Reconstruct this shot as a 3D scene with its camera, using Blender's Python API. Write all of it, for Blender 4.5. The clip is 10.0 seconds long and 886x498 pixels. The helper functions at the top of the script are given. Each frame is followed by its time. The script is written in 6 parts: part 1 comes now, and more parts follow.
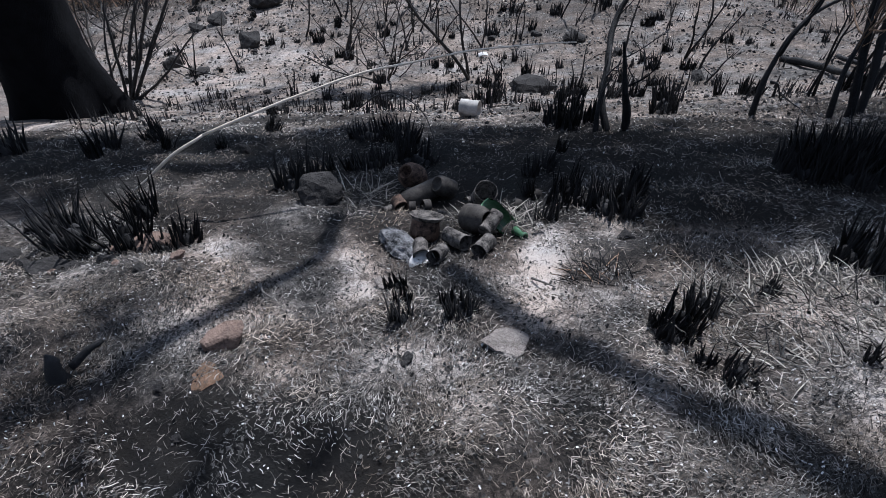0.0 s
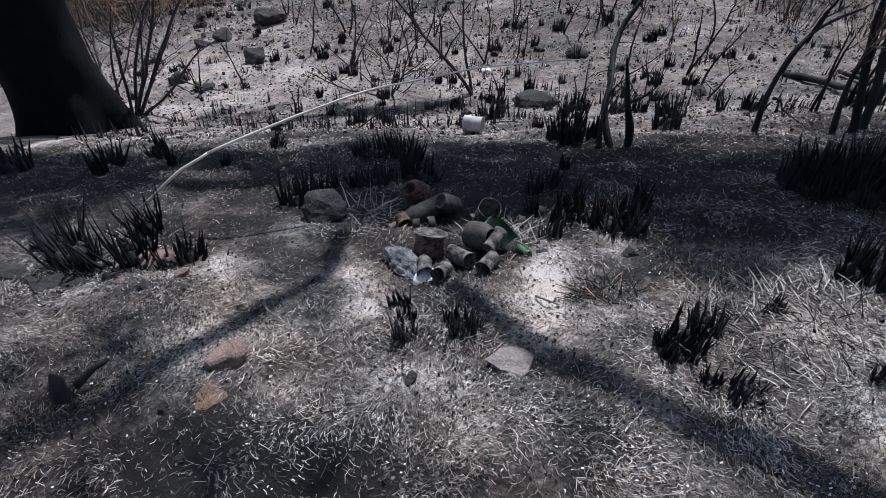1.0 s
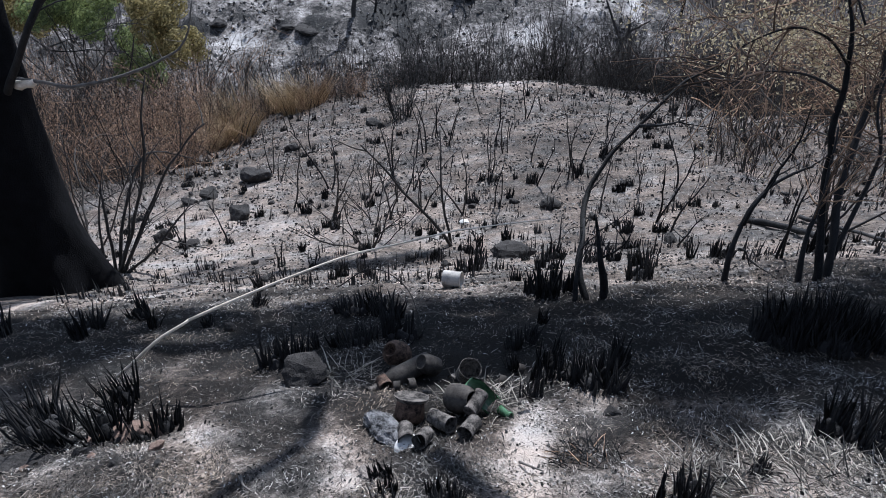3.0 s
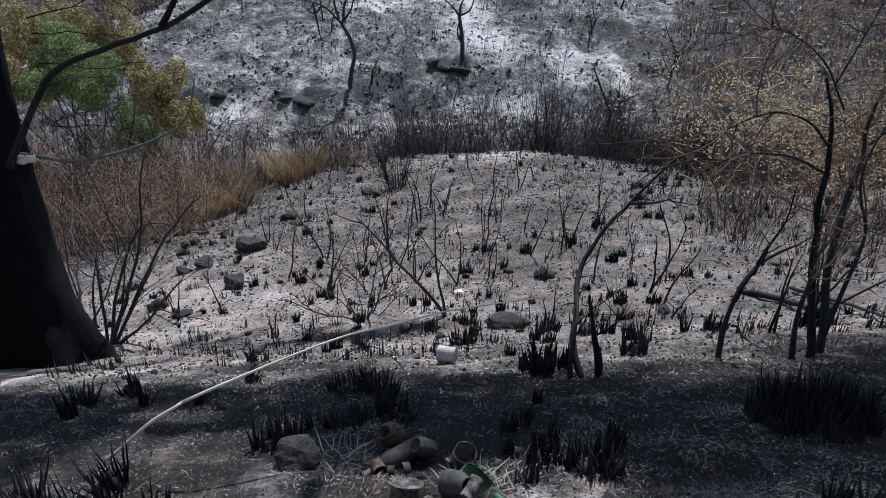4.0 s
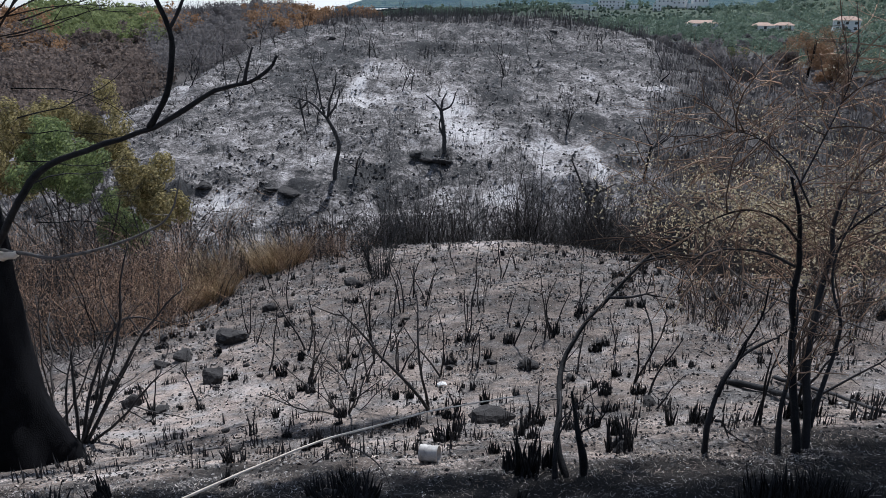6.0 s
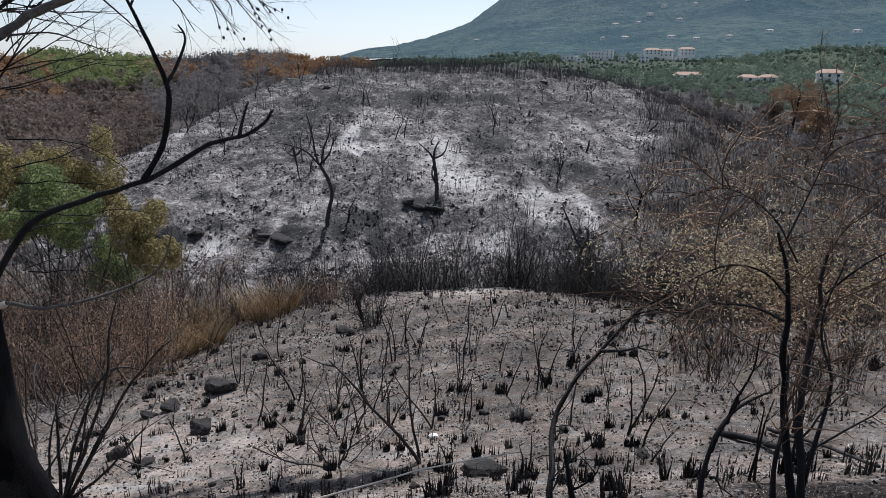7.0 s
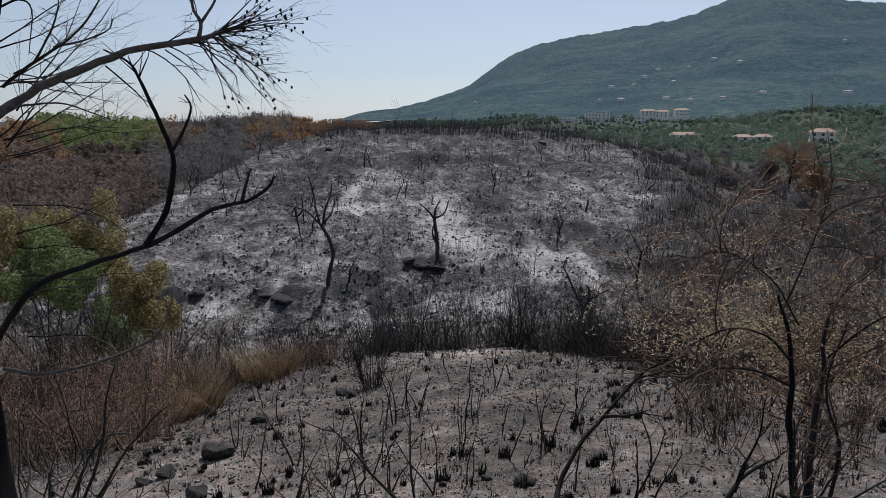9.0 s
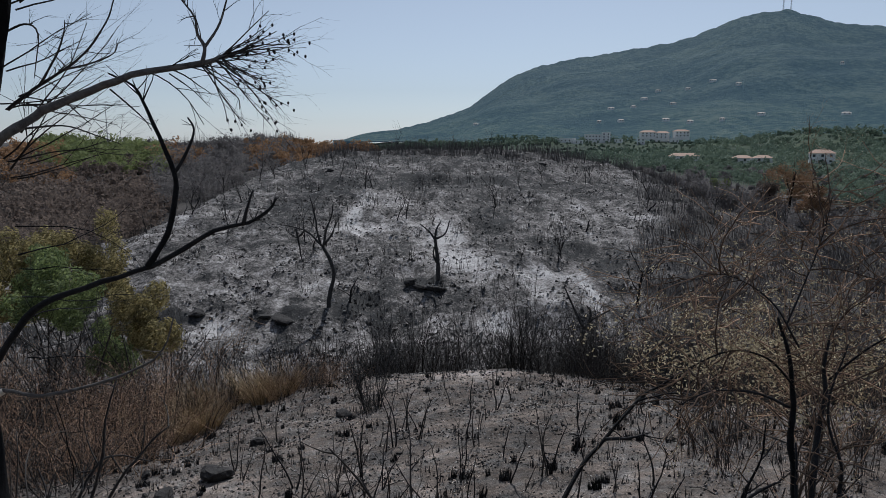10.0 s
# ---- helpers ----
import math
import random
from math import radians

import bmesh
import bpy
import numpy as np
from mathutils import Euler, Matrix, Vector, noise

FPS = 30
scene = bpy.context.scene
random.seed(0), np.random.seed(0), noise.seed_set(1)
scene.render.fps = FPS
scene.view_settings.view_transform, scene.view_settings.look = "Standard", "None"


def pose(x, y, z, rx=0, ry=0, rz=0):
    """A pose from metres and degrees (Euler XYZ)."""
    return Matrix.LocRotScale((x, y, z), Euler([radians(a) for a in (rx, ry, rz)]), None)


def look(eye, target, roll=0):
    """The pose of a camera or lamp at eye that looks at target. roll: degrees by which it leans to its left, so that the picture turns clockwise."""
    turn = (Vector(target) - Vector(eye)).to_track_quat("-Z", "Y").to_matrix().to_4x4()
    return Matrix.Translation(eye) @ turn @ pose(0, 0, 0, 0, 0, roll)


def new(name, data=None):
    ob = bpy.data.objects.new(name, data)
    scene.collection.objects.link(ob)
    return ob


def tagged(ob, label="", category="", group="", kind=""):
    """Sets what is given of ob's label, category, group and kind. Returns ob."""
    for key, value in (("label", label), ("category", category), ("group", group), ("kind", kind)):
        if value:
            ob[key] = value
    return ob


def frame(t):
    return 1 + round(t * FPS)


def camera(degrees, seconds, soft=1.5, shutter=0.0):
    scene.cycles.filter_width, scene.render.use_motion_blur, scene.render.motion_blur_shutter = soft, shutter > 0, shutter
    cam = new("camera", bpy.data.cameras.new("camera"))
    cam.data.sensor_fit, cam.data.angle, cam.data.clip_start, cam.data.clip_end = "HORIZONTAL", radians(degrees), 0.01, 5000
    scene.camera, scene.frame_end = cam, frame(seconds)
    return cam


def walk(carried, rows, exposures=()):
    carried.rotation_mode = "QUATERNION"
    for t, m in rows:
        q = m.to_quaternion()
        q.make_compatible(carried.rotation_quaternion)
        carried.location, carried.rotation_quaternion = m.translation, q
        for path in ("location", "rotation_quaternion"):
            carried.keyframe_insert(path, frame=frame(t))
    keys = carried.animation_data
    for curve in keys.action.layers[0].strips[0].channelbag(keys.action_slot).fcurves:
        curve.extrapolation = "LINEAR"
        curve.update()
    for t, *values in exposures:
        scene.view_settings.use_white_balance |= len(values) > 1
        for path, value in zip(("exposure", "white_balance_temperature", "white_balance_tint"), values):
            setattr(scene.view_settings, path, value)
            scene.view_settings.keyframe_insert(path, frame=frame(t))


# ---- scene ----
cam = camera(65.750, 10.0, soft=0.8)


def aim(x, y, z, down, turn, lean):
    return pose(x, y, z, 90 - down, 0, turn) @ pose(0, 0, 0, 0, 0, lean)


walk(cam, [
    (0, aim(0.0001, 0.0000, 1.4001, 45.259, 4.071, 0.171)),
    (0.5, aim(-0.0018, 0.0044, 1.4033, 45.017, 4.418, 0.071)),
    (1, aim(-0.0027, 0.0073, 1.4113, 44.124, 4.457, -0.140)),
    (1.5, aim(0.0004, 0.0097, 1.4303, 41.516, 3.719, 0.195)),
    (2, aim(0.0033, 0.0111, 1.4512, 38.766, 2.948, 0.052)),
    (2.5, aim(0.0031, 0.0196, 1.4696, 36.183, 2.568, -0.204)),
    (2.7, aim(0.0094, 0.0186, 1.4703, 34.424, 2.817, -0.482)),
    (3.8, aim(0.0057, 0.0172, 1.5478, 27.732, 1.698, -0.078)),
    (4, aim(0.0068, 0.0201, 1.5534, 26.659, 1.985, -0.072)),
    (4.5, aim(0.0114, 0.0243, 1.5660, 24.836, 1.648, -0.009)),
    (5, aim(0.0152, 0.0191, 1.5829, 23.021, 0.956, -0.078)),
    (5.5, aim(0.0195, 0.0174, 1.5980, 21.189, 0.834, 0.039)),
    (5.7, aim(0.0197, 0.0138, 1.6013, 20.497, 0.706, 0.050)),
    (6.8, aim(0.0273, 0.0462, 1.6395, 16.148, 0.006, 0.324)),
    (7, aim(0.0240, 0.0128, 1.6539, 15.486, -0.166, 0.419)),
    (7.5, aim(0.0254, 0.0056, 1.6674, 13.779, -0.731, 0.605)),
    (8, aim(0.0276, 0.0044, 1.6793, 12.497, -0.609, 0.353)),
    (8.5, aim(0.0244, 0.0020, 1.6868, 11.531, -0.381, 0.103)),
    (9, aim(0.0272, 0.0059, 1.6898, 10.571, -0.072, 0.072)),
    (9.5, aim(0.0259, -0.0029, 1.6957, 9.605, 0.238, -0.086)),
    (10, aim(0.0294, -0.0098, 1.7004, 8.859, 0.003, 0.092))], [(0.0, 0.34, 5680, 11.5), (2.5, 0.58, 5680, 11), (4.5, 0.38, 5680, 10.5), (5.5, 0.34, 5700, 11), (7.0, 0.19, 6070, 12), (8.5, -0.12, 6140, 12.3), (10.0, -0.4, 5960, 9.5)])

# ---- light ----
SUN_AZ, SUN_EL = radians(12), radians(50)      # from +y towards +x
world = bpy.data.worlds.new("world")
scene.world = world
world.use_nodes = True
wn = world.node_tree
sky = wn.nodes.new("ShaderNodeTexSky")
sky.sky_type, sky.sun_disc = "NISHITA", False
sky.sun_elevation, sky.sun_rotation = SUN_EL, SUN_AZ
sky.air_density, sky.dust_density, sky.ozone_density = 1.0, 0.4, 2.0
soft_sky = wn.nodes.new("ShaderNodeHueSaturation")       # a hazy summer sky, paler than clear air
soft_sky.inputs["Saturation"].default_value = 0.42
wn.links.new(sky.outputs[0], soft_sky.inputs["Color"])
cool = wn.nodes.new("ShaderNodeMix")
cool.data_type, cool.blend_type = "RGBA", "MULTIPLY"
cool.inputs[0].default_value, cool.inputs[7].default_value = 1.0, (0.96, 1.02, 1.1, 1)
wn.links.new(soft_sky.outputs[0], cool.inputs[6])
wn.links.new(cool.outputs[2], wn.nodes["Background"].inputs[0])
wn.nodes["Background"].inputs[1].default_value = 0.087
sun = new("sun", bpy.data.lights.new("sun", "SUN"))
sun.data.energy, sun.data.angle, sun.data.color = 4.6, radians(0.6), (1.0, 0.96, 0.91)
sun_way = Vector((math.sin(SUN_AZ) * math.cos(SUN_EL), math.cos(SUN_AZ) * math.cos(SUN_EL), math.sin(SUN_EL)))
sun.matrix_world = look(sun_way * 60, (0, 0, 0))


# ---- materials ----
def nodes_of(name):
    m = bpy.data.materials.new(name)
    m.use_nodes = True
    return m, m.node_tree, m.node_tree.nodes["Principled BSDF"]


def noise_node(nt, scale, detail=4, rough=0.6, vec=None, distort=0.0):
    n = nt.nodes.new("ShaderNodeTexNoise")
    n.inputs["Scale"].default_value, n.inputs["Detail"].default_value = scale, detail
    n.inputs["Roughness"].default_value, n.inputs["Distortion"].default_value = rough, distort
    if vec is not None:
        nt.links.new(vec, n.inputs["Vector"])
    return n.outputs["Fac"]


def ramp(nt, fac, stops):
    r = nt.nodes.new("ShaderNodeValToRGB")
    el = r.color_ramp.elements
    while len(el) < len(stops):
        el.new(0.5)
    for e, (p, c) in zip(el, stops):
        e.position = p
        e.color = (*c, 1) if isinstance(c, tuple) else (c, c, c, 1)
    nt.links.new(fac, r.inputs[0])
    return r.outputs[0]


def mix(nt, fac, a, b, mode="MIX"):
    m = nt.nodes.new("ShaderNodeMix")
    m.data_type, m.blend_type = "RGBA", mode
    for sock, v in ((m.inputs[0], fac), (m.inputs[6], a), (m.inputs[7], b)):
        if isinstance(v, (int, float)):
            sock.default_value = v
        elif isinstance(v, tuple):
            sock.default_value = (*v, 1)
        else:
            nt.links.new(v, sock)
    return m.outputs[2]


def math_node(nt, op, a, b):
    m = nt.nodes.new("ShaderNodeMath")
    m.operation = op
    for sock, v in ((m.inputs[0], a), (m.inputs[1], b)):
        if isinstance(v, (int, float)):
            sock.default_value = v
        else:
            nt.links.new(v, sock)
    return m.outputs[0]


def bump(nt, bsdf, height, strength, distance):
    b = nt.nodes.new("ShaderNodeBump")
    b.inputs["Strength"].default_value, b.inputs["Distance"].default_value = strength, distance
    nt.links.new(height, b.inputs["Height"])
    nt.links.new(b.outputs[0], bsdf.inputs["Normal"])


def surface(name, dark, light, scale=8.0, rough=0.8, relief=0.4, metal=0.0, island=0.0, depth=0.01, per_object=0.0, through_light=0.0, glow=None, span=(0.3, 0.7)):
    """A two-scale mottled surface; island and per_object vary it from piece to piece."""
    m, nt, bsdf = nodes_of(name)
    co = nt.nodes.new("ShaderNodeTexCoord").outputs["Object"]
    big, fine = noise_node(nt, scale, 5, 0.65, co), noise_node(nt, scale * 7, 4, 0.7, co)
    f = math_node(nt, "ADD", math_node(nt, "MULTIPLY", big, 0.65), math_node(nt, "MULTIPLY", fine, 0.35))
    if island:
        r = nt.nodes.new("ShaderNodeNewGeometry").outputs["Random Per Island"]
        f = math_node(nt, "ADD", f, math_node(nt, "MULTIPLY", math_node(nt, "SUBTRACT", r, 0.5), island))
    if per_object:
        r = nt.nodes.new("ShaderNodeObjectInfo").outputs["Random"]
        f = math_node(nt, "ADD", f, math_node(nt, "MULTIPLY", math_node(nt, "SUBTRACT", r, 0.5), per_object))
    nt.links.new(ramp(nt, f, [(span[0], dark), (span[1], light)]), bsdf.inputs["Base Color"])
    bsdf.inputs["Roughness"].default_value, bsdf.inputs["Metallic"].default_value = rough, metal
    bsdf.inputs["Specular IOR Level"].default_value = 0.5 if rough < 0.65 else 0.2
    if relief:
        bump(nt, bsdf, fine, relief, depth)
    if glow:
        bsdf.inputs["Emission Color"].default_value, bsdf.inputs["Emission Strength"].default_value = (*glow[:3], 1), glow[3]
    if through_light:
        t, mx = nt.nodes.new("ShaderNodeBsdfTranslucent"), nt.nodes.new("ShaderNodeMixShader")
        nt.links.new(bsdf.inputs["Base Color"].links[0].from_socket, t.inputs["Color"])
        mx.inputs[0].default_value = through_light
        nt.links.new(bsdf.outputs[0], mx.inputs[1])
        nt.links.new(t.outputs[0], mx.inputs[2])
        nt.links.new(mx.outputs[0], nt.nodes["Material Output"].inputs["Surface"])
    return m


def ground_material():
    m, nt, bsdf = nodes_of("burnt_ground")
    geo = nt.nodes.new("ShaderNodeNewGeometry").outputs["Position"]
    att = nt.nodes.new("ShaderNodeAttribute")
    att.attribute_name = "zone"
    sep = nt.nodes.new("ShaderNodeSeparateColor")
    nt.links.new(att.outputs["Color"], sep.inputs[0])
    knoll, wild, green = sep.outputs[0], sep.outputs[1], sep.outputs[2]
    # near terrace: char, grey dust and white ash in patches
    a = noise_node(nt, 0.9, 6, 0.62, geo)
    b = noise_node(nt, 5.5, 5, 0.7, geo)
    c = noise_node(nt, 70, 5, 0.8, geo, 1.5)
    e = noise_node(nt, 21, 5, 0.75, geo, 0.6)
    f = math_node(nt, "ADD", math_node(nt, "MULTIPLY", a, 0.22), math_node(nt, "MULTIPLY", b, 0.2))
    f = math_node(nt, "ADD", f, math_node(nt, "ADD", math_node(nt, "MULTIPLY", c, 0.28), math_node(nt, "MULTIPLY", e, 0.3)))
    own = nt.nodes.new("ShaderNodeAttribute")          # gathered ash, black burn, and tree shade darkened into the colour
    own.attribute_name = "tone_shift"
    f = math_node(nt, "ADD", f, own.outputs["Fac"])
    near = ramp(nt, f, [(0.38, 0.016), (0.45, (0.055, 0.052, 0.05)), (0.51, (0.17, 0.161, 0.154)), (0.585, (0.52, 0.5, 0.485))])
    tint = ramp(nt, noise_node(nt, 2.3, 4, 0.6, geo), [(0.36, (1.02, 1.0, 0.98)), (0.56, (1.12, 0.97, 0.86))])
    even = ramp(nt, f, [(0.36, 0.028), (0.43, (0.078, 0.074, 0.071)), (0.5, (0.145, 0.137, 0.131)), (0.6, (0.33, 0.315, 0.305))])      # trodden ash of the terrace
    near = mix(nt, 1.0, mix(nt, att.outputs["Alpha"], near, even), tint, "MULTIPLY")
    # knoll: larger ash drifts over dark char
    ka = noise_node(nt, 0.17, 6, 0.65, geo, 0.8)
    kb = noise_node(nt, 1.1, 6, 0.75, geo)
    kc = noise_node(nt, 4.6, 5, 0.75, geo, 0.5)
    kf = math_node(nt, "ADD", math_node(nt, "MULTIPLY", ka, 0.26), math_node(nt, "MULTIPLY", kb, 0.34))
    kf = math_node(nt, "ADD", kf, math_node(nt, "MULTIPLY", kc, 0.4))
    kf = math_node(nt, "ADD", kf, own.outputs["Fac"])
    kcol = ramp(nt, kf, [(0.39, 0.04), (0.44, (0.12, 0.111, 0.105)), (0.49, (0.25, 0.234, 0.225)), (0.56, (0.5, 0.484, 0.472))])
    wcol = ramp(nt, noise_node(nt, 0.06, 9, 0.72, geo), [(0.35, (0.032, 0.03, 0.029)), (0.5, (0.058, 0.053, 0.05)), (0.65, (0.095, 0.087, 0.082))])
    gcol = ramp(nt, noise_node(nt, 0.02, 6, 0.65, geo), [(0.35, (0.02, 0.034, 0.024)), (0.55, (0.04, 0.062, 0.036)), (0.7, (0.075, 0.09, 0.05))])
    col = mix(nt, green, mix(nt, wild, mix(nt, knoll, near, kcol), wcol), gcol)
    nt.links.new(col, bsdf.inputs["Base Color"])
    bsdf.inputs["Roughness"].default_value = 0.95
    bsdf.inputs["Specular IOR Level"].default_value = 0.15
    hgt = math_node(nt, "ADD", math_node(nt, "ADD", math_node(nt, "MULTIPLY", b, 0.5), math_node(nt, "MULTIPLY", e, 0.5)), math_node(nt, "MULTIPLY", c, 0.3))
    hgt = math_node(nt, "ADD", hgt, math_node(nt, "MULTIPLY", knoll, math_node(nt, "MULTIPLY", math_node(nt, "ADD", kb, kc), 3.0)))
    bump(nt, bsdf, hgt, 0.9, 0.035)
    return m


def litter_material():
    """Singed straw: each scrap its own grey, in lighter, darker and browner drifts."""
    m, nt, bsdf = nodes_of("burnt_straw_litter")
    geo = nt.nodes.new("ShaderNodeNewGeometry")
    scrap = ramp(nt, geo.outputs["Random Per Island"], [(0.0, (0.03, 0.028, 0.026)), (0.5, (0.105, 0.098, 0.091)), (0.8, (0.235, 0.22, 0.206)), (1.0, (0.48, 0.455, 0.43))])
    tone_shift = ramp(nt, noise_node(nt, 3.2, 6, 0.68, geo.outputs["Position"]), [(0.38, 0.35), (0.49, 1.0), (0.62, 1.8)])
    brown = ramp(nt, noise_node(nt, 2.1, 5, 0.65, geo.outputs["Position"]), [(0.42, (1.0, 1.0, 1.0)), (0.62, (1.12, 0.97, 0.82))])
    nt.links.new(mix(nt, 1.0, mix(nt, 1.0, scrap, tone_shift, "MULTIPLY"), brown, "MULTIPLY"), bsdf.inputs["Base Color"])
    bsdf.inputs["Roughness"].default_value, bsdf.inputs["Specular IOR Level"].default_value = 0.85, 0.2
    return m


M_GROUND = ground_material()
M_CHAR = surface("charred_wood", (0.006, 0.006, 0.0066), (0.034, 0.033, 0.034), 14, 0.75, 0.6, per_object=0.5)
M_BARK = surface("charred_bark", (0.0025, 0.0025, 0.003), (0.009, 0.009, 0.0105), 9, 0.95, 1.0, depth=0.014)
M_BARK.node_tree.nodes["Principled BSDF"].inputs["Specular IOR Level"].default_value = 0.08
M_TWIG = surface("burnt_twigs", (0.012, 0.011, 0.011), (0.07, 0.062, 0.056), 5, 0.8, 0.3, island=0.7)
M_GREYSTEM = surface("grey_black_stems", (0.014, 0.014, 0.014), (0.085, 0.08, 0.077), 7, 0.8, 0.4)
M_ASHWOOD = surface("ash_grey_wood", (0.045, 0.041, 0.038), (0.23, 0.212, 0.195), 16, 0.85, 0.5)
M_BROWNTWIG = surface("scorched_twigs", (0.13, 0.087, 0.06), (0.41, 0.275, 0.185), 3, 0.85, 0.2, island=0.9)
M_REDTWIG = surface("reddish_scorched_twigs", (0.095, 0.064, 0.045), (0.37, 0.243, 0.16), 3, 0.85, 0.2, island=0.9)
M_STRAW = surface("dry_straw", (0.3, 0.225, 0.135), (0.68, 0.55, 0.37), 5, 0.8, 0.2, island=0.8, through_light=0.35)
M_LITTER = litter_material()
M_PALESTRAW = surface("pale_singed_straw", (0.06, 0.054, 0.047), (0.62, 0.57, 0.5), 3, 0.85, 0.0, island=0.9, span=(0.2, 0.95))
M_FLAKE = surface("ash_flakes", (0.2, 0.195, 0.19), (0.7, 0.68, 0.66), 4, 0.95, 0.0, island=0.9)
M_CRUMB = surface("char_crumbs", (0.012, 0.012, 0.012), (0.12, 0.115, 0.11), 4, 0.9, 0.0, island=1.0)
# soot, plus extra dark that stands in for the stones' shaded faces
M_STONE = surface("sooty_shaded_stone", (0.011, 0.0105, 0.0105), (0.07, 0.065, 0.062), 9, 0.92, 1.0, depth=0.012)
M_PALESTONE = surface("pale_stone", (0.1, 0.085, 0.075), (0.4, 0.355, 0.32), 16, 0.92, 1.0, depth=0.01)
M_REDSTONE = surface("reddish_stone", (0.06, 0.043, 0.036), (0.36, 0.255, 0.205), 16, 0.92, 1.0, depth=0.01)
M_EARTH = surface("rust_red_earth", (0.07, 0.045, 0.03), (0.26, 0.165, 0.11), 30, 0.95, 1.0, depth=0.006)
M_CANE = surface("bleached_cane", (0.45, 0.37, 0.28), (0.85, 0.76, 0.64), 12, 0.6, 0.3, depth=0.003)
M_TIN = surface("burnt_tin", (0.014, 0.013, 0.0125), (0.34, 0.305, 0.275), 34, 0.75, 1.0, metal=0.1, depth=0.003, span=(0.42, 0.72))
M_RUST = surface("rusted_tin", (0.016, 0.012, 0.011), (0.29, 0.19, 0.14), 36, 0.85, 0.8, metal=0.1, depth=0.003, span=(0.4, 0.75))
M_WHITETIN = surface("white_burnt_tin", (0.26, 0.245, 0.225), (0.62, 0.59, 0.55), 18, 0.7, 0.3, depth=0.002)
M_SOOTGLASS = surface("sooty_glass", (0.007, 0.0065, 0.006), (0.1, 0.088, 0.078), 34, 0.72, 0.4, depth=0.002)
M_GREEN = surface("green_glass", (0.02, 0.06, 0.03), (0.1, 0.2, 0.11), 20, 0.2, 0.1, depth=0.002)
M_FOIL = surface("sooty_foil", (0.014, 0.014, 0.015), (0.34, 0.34, 0.355), 26, 0.45, 1.0, metal=0.5, depth=0.006, span=(0.42, 0.72))
M_SHARD = surface("white_shard", (0.5, 0.49, 0.47), (0.8, 0.79, 0.77), 12, 0.5, 0.2)
M_LEAF_GREEN = surface("green_leaves", (0.115, 0.15, 0.06), (0.31, 0.37, 0.15), 1.5, 0.6, 0.0, island=0.9, through_light=0.45)
M_LEAF_OLIVE = surface("singed_olive_leaves", (0.17, 0.145, 0.065), (0.46, 0.39, 0.19), 1.5, 0.7, 0.0, island=0.9, through_light=0.45)
M_LEAF_PALE = surface("dry_cream_leaves", (0.42, 0.34, 0.2), (0.78, 0.68, 0.46), 3, 0.7, 0.0, island=0.9, through_light=0.4)
M_NEEDLE = surface("scorched_needles", (0.02, 0.016, 0.012), (0.08, 0.055, 0.035), 3, 0.8, 0.0, island=0.8)
# distant woods and brush: colours paled, the farthest bluer, in place of haze
M_WOOD_DARK = surface("burnt_woodland", (0.1, 0.081, 0.07), (0.225, 0.178, 0.15), 0.03, 0.9, 0.0, island=0.3, through_light=0.5)
M_WOOD_BROWN = surface("scorched_woodland", (0.2, 0.122, 0.068), (0.42, 0.255, 0.14), 0.04, 0.9, 0.0, island=0.25, through_light=0.35)
M_WOOD_GREEN = surface("green_woodland", (0.14, 0.165, 0.075), (0.27, 0.31, 0.13), 0.04, 0.9, 0.0, island=0.25, through_light=0.35)
M_HAZED_GREEN = surface("hazed_woodland", (0.1, 0.145, 0.118), (0.21, 0.26, 0.18), 0.012, 0.9, 0.0, island=0.15, through_light=0.3)
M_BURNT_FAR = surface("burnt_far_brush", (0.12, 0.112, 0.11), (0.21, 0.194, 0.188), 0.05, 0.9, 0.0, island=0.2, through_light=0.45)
M_PLASTER = surface("white_plaster", (0.72, 0.7, 0.67), (0.87, 0.86, 0.84), 0.4, 0.8, 0.1)
M_PALE_ROOF = surface("pale_roof", (0.36, 0.31, 0.27), (0.55, 0.5, 0.46), 0.6, 0.85, 0.2)
M_CLOD = surface("ashy_clods", (0.02, 0.019, 0.018), (0.36, 0.34, 0.32), 4, 0.95, 0.0, island=1.0, span=(0.35, 0.95))
M_TILE = surface("terracotta_roof", (0.34, 0.22, 0.165), (0.5, 0.36, 0.28), 0.6, 0.85, 0.3)
M_PANE = surface("dark_window", (0.03, 0.035, 0.04), (0.07, 0.08, 0.09), 1.0, 0.2, 0.0)
M_STEEL = surface("grey_steel", (0.25, 0.25, 0.26), (0.4, 0.4, 0.42), 1.0, 0.5, 0.0)


# ---- ground ----
PROFILE = [(-60, 9.0), (-30, 5.5), (-8, 1.7), (-1, 0.36), (0.4, 0.13), (1.05, 0.0), (1.8, -0.27), (2.6, -0.58), (3.4, -0.95), (4.1, -1.33),
           (5.2, -2.02), (6.4, -2.66), (8.2, -3.27), (10, -3.62), (13, -4.12), (16, -4.64), (19.4, -5.05), (21, -5.45), (24, -7.4),
           (30, -10.4), (36, -11.0), (42, -10.3), (48, -8.5), (53, -7.65), (59, -6.6), (68, -5.4), (80, -3.9), (98, -1.2),
           (112, 0.35), (122, 0.1), (135, -1.6), (170, -9), (260, -14)]
py_fine = np.arange(-60, 260, 0.05)
pz_fine = np.interp(py_fine, [p[0] for p in PROFILE], [p[1] for p in PROFILE])
for span in (9, 9, 5):
    pz_fine = np.convolve(np.pad(pz_fine, span // 2, mode="edge"), np.ones(span) / span, "valid")


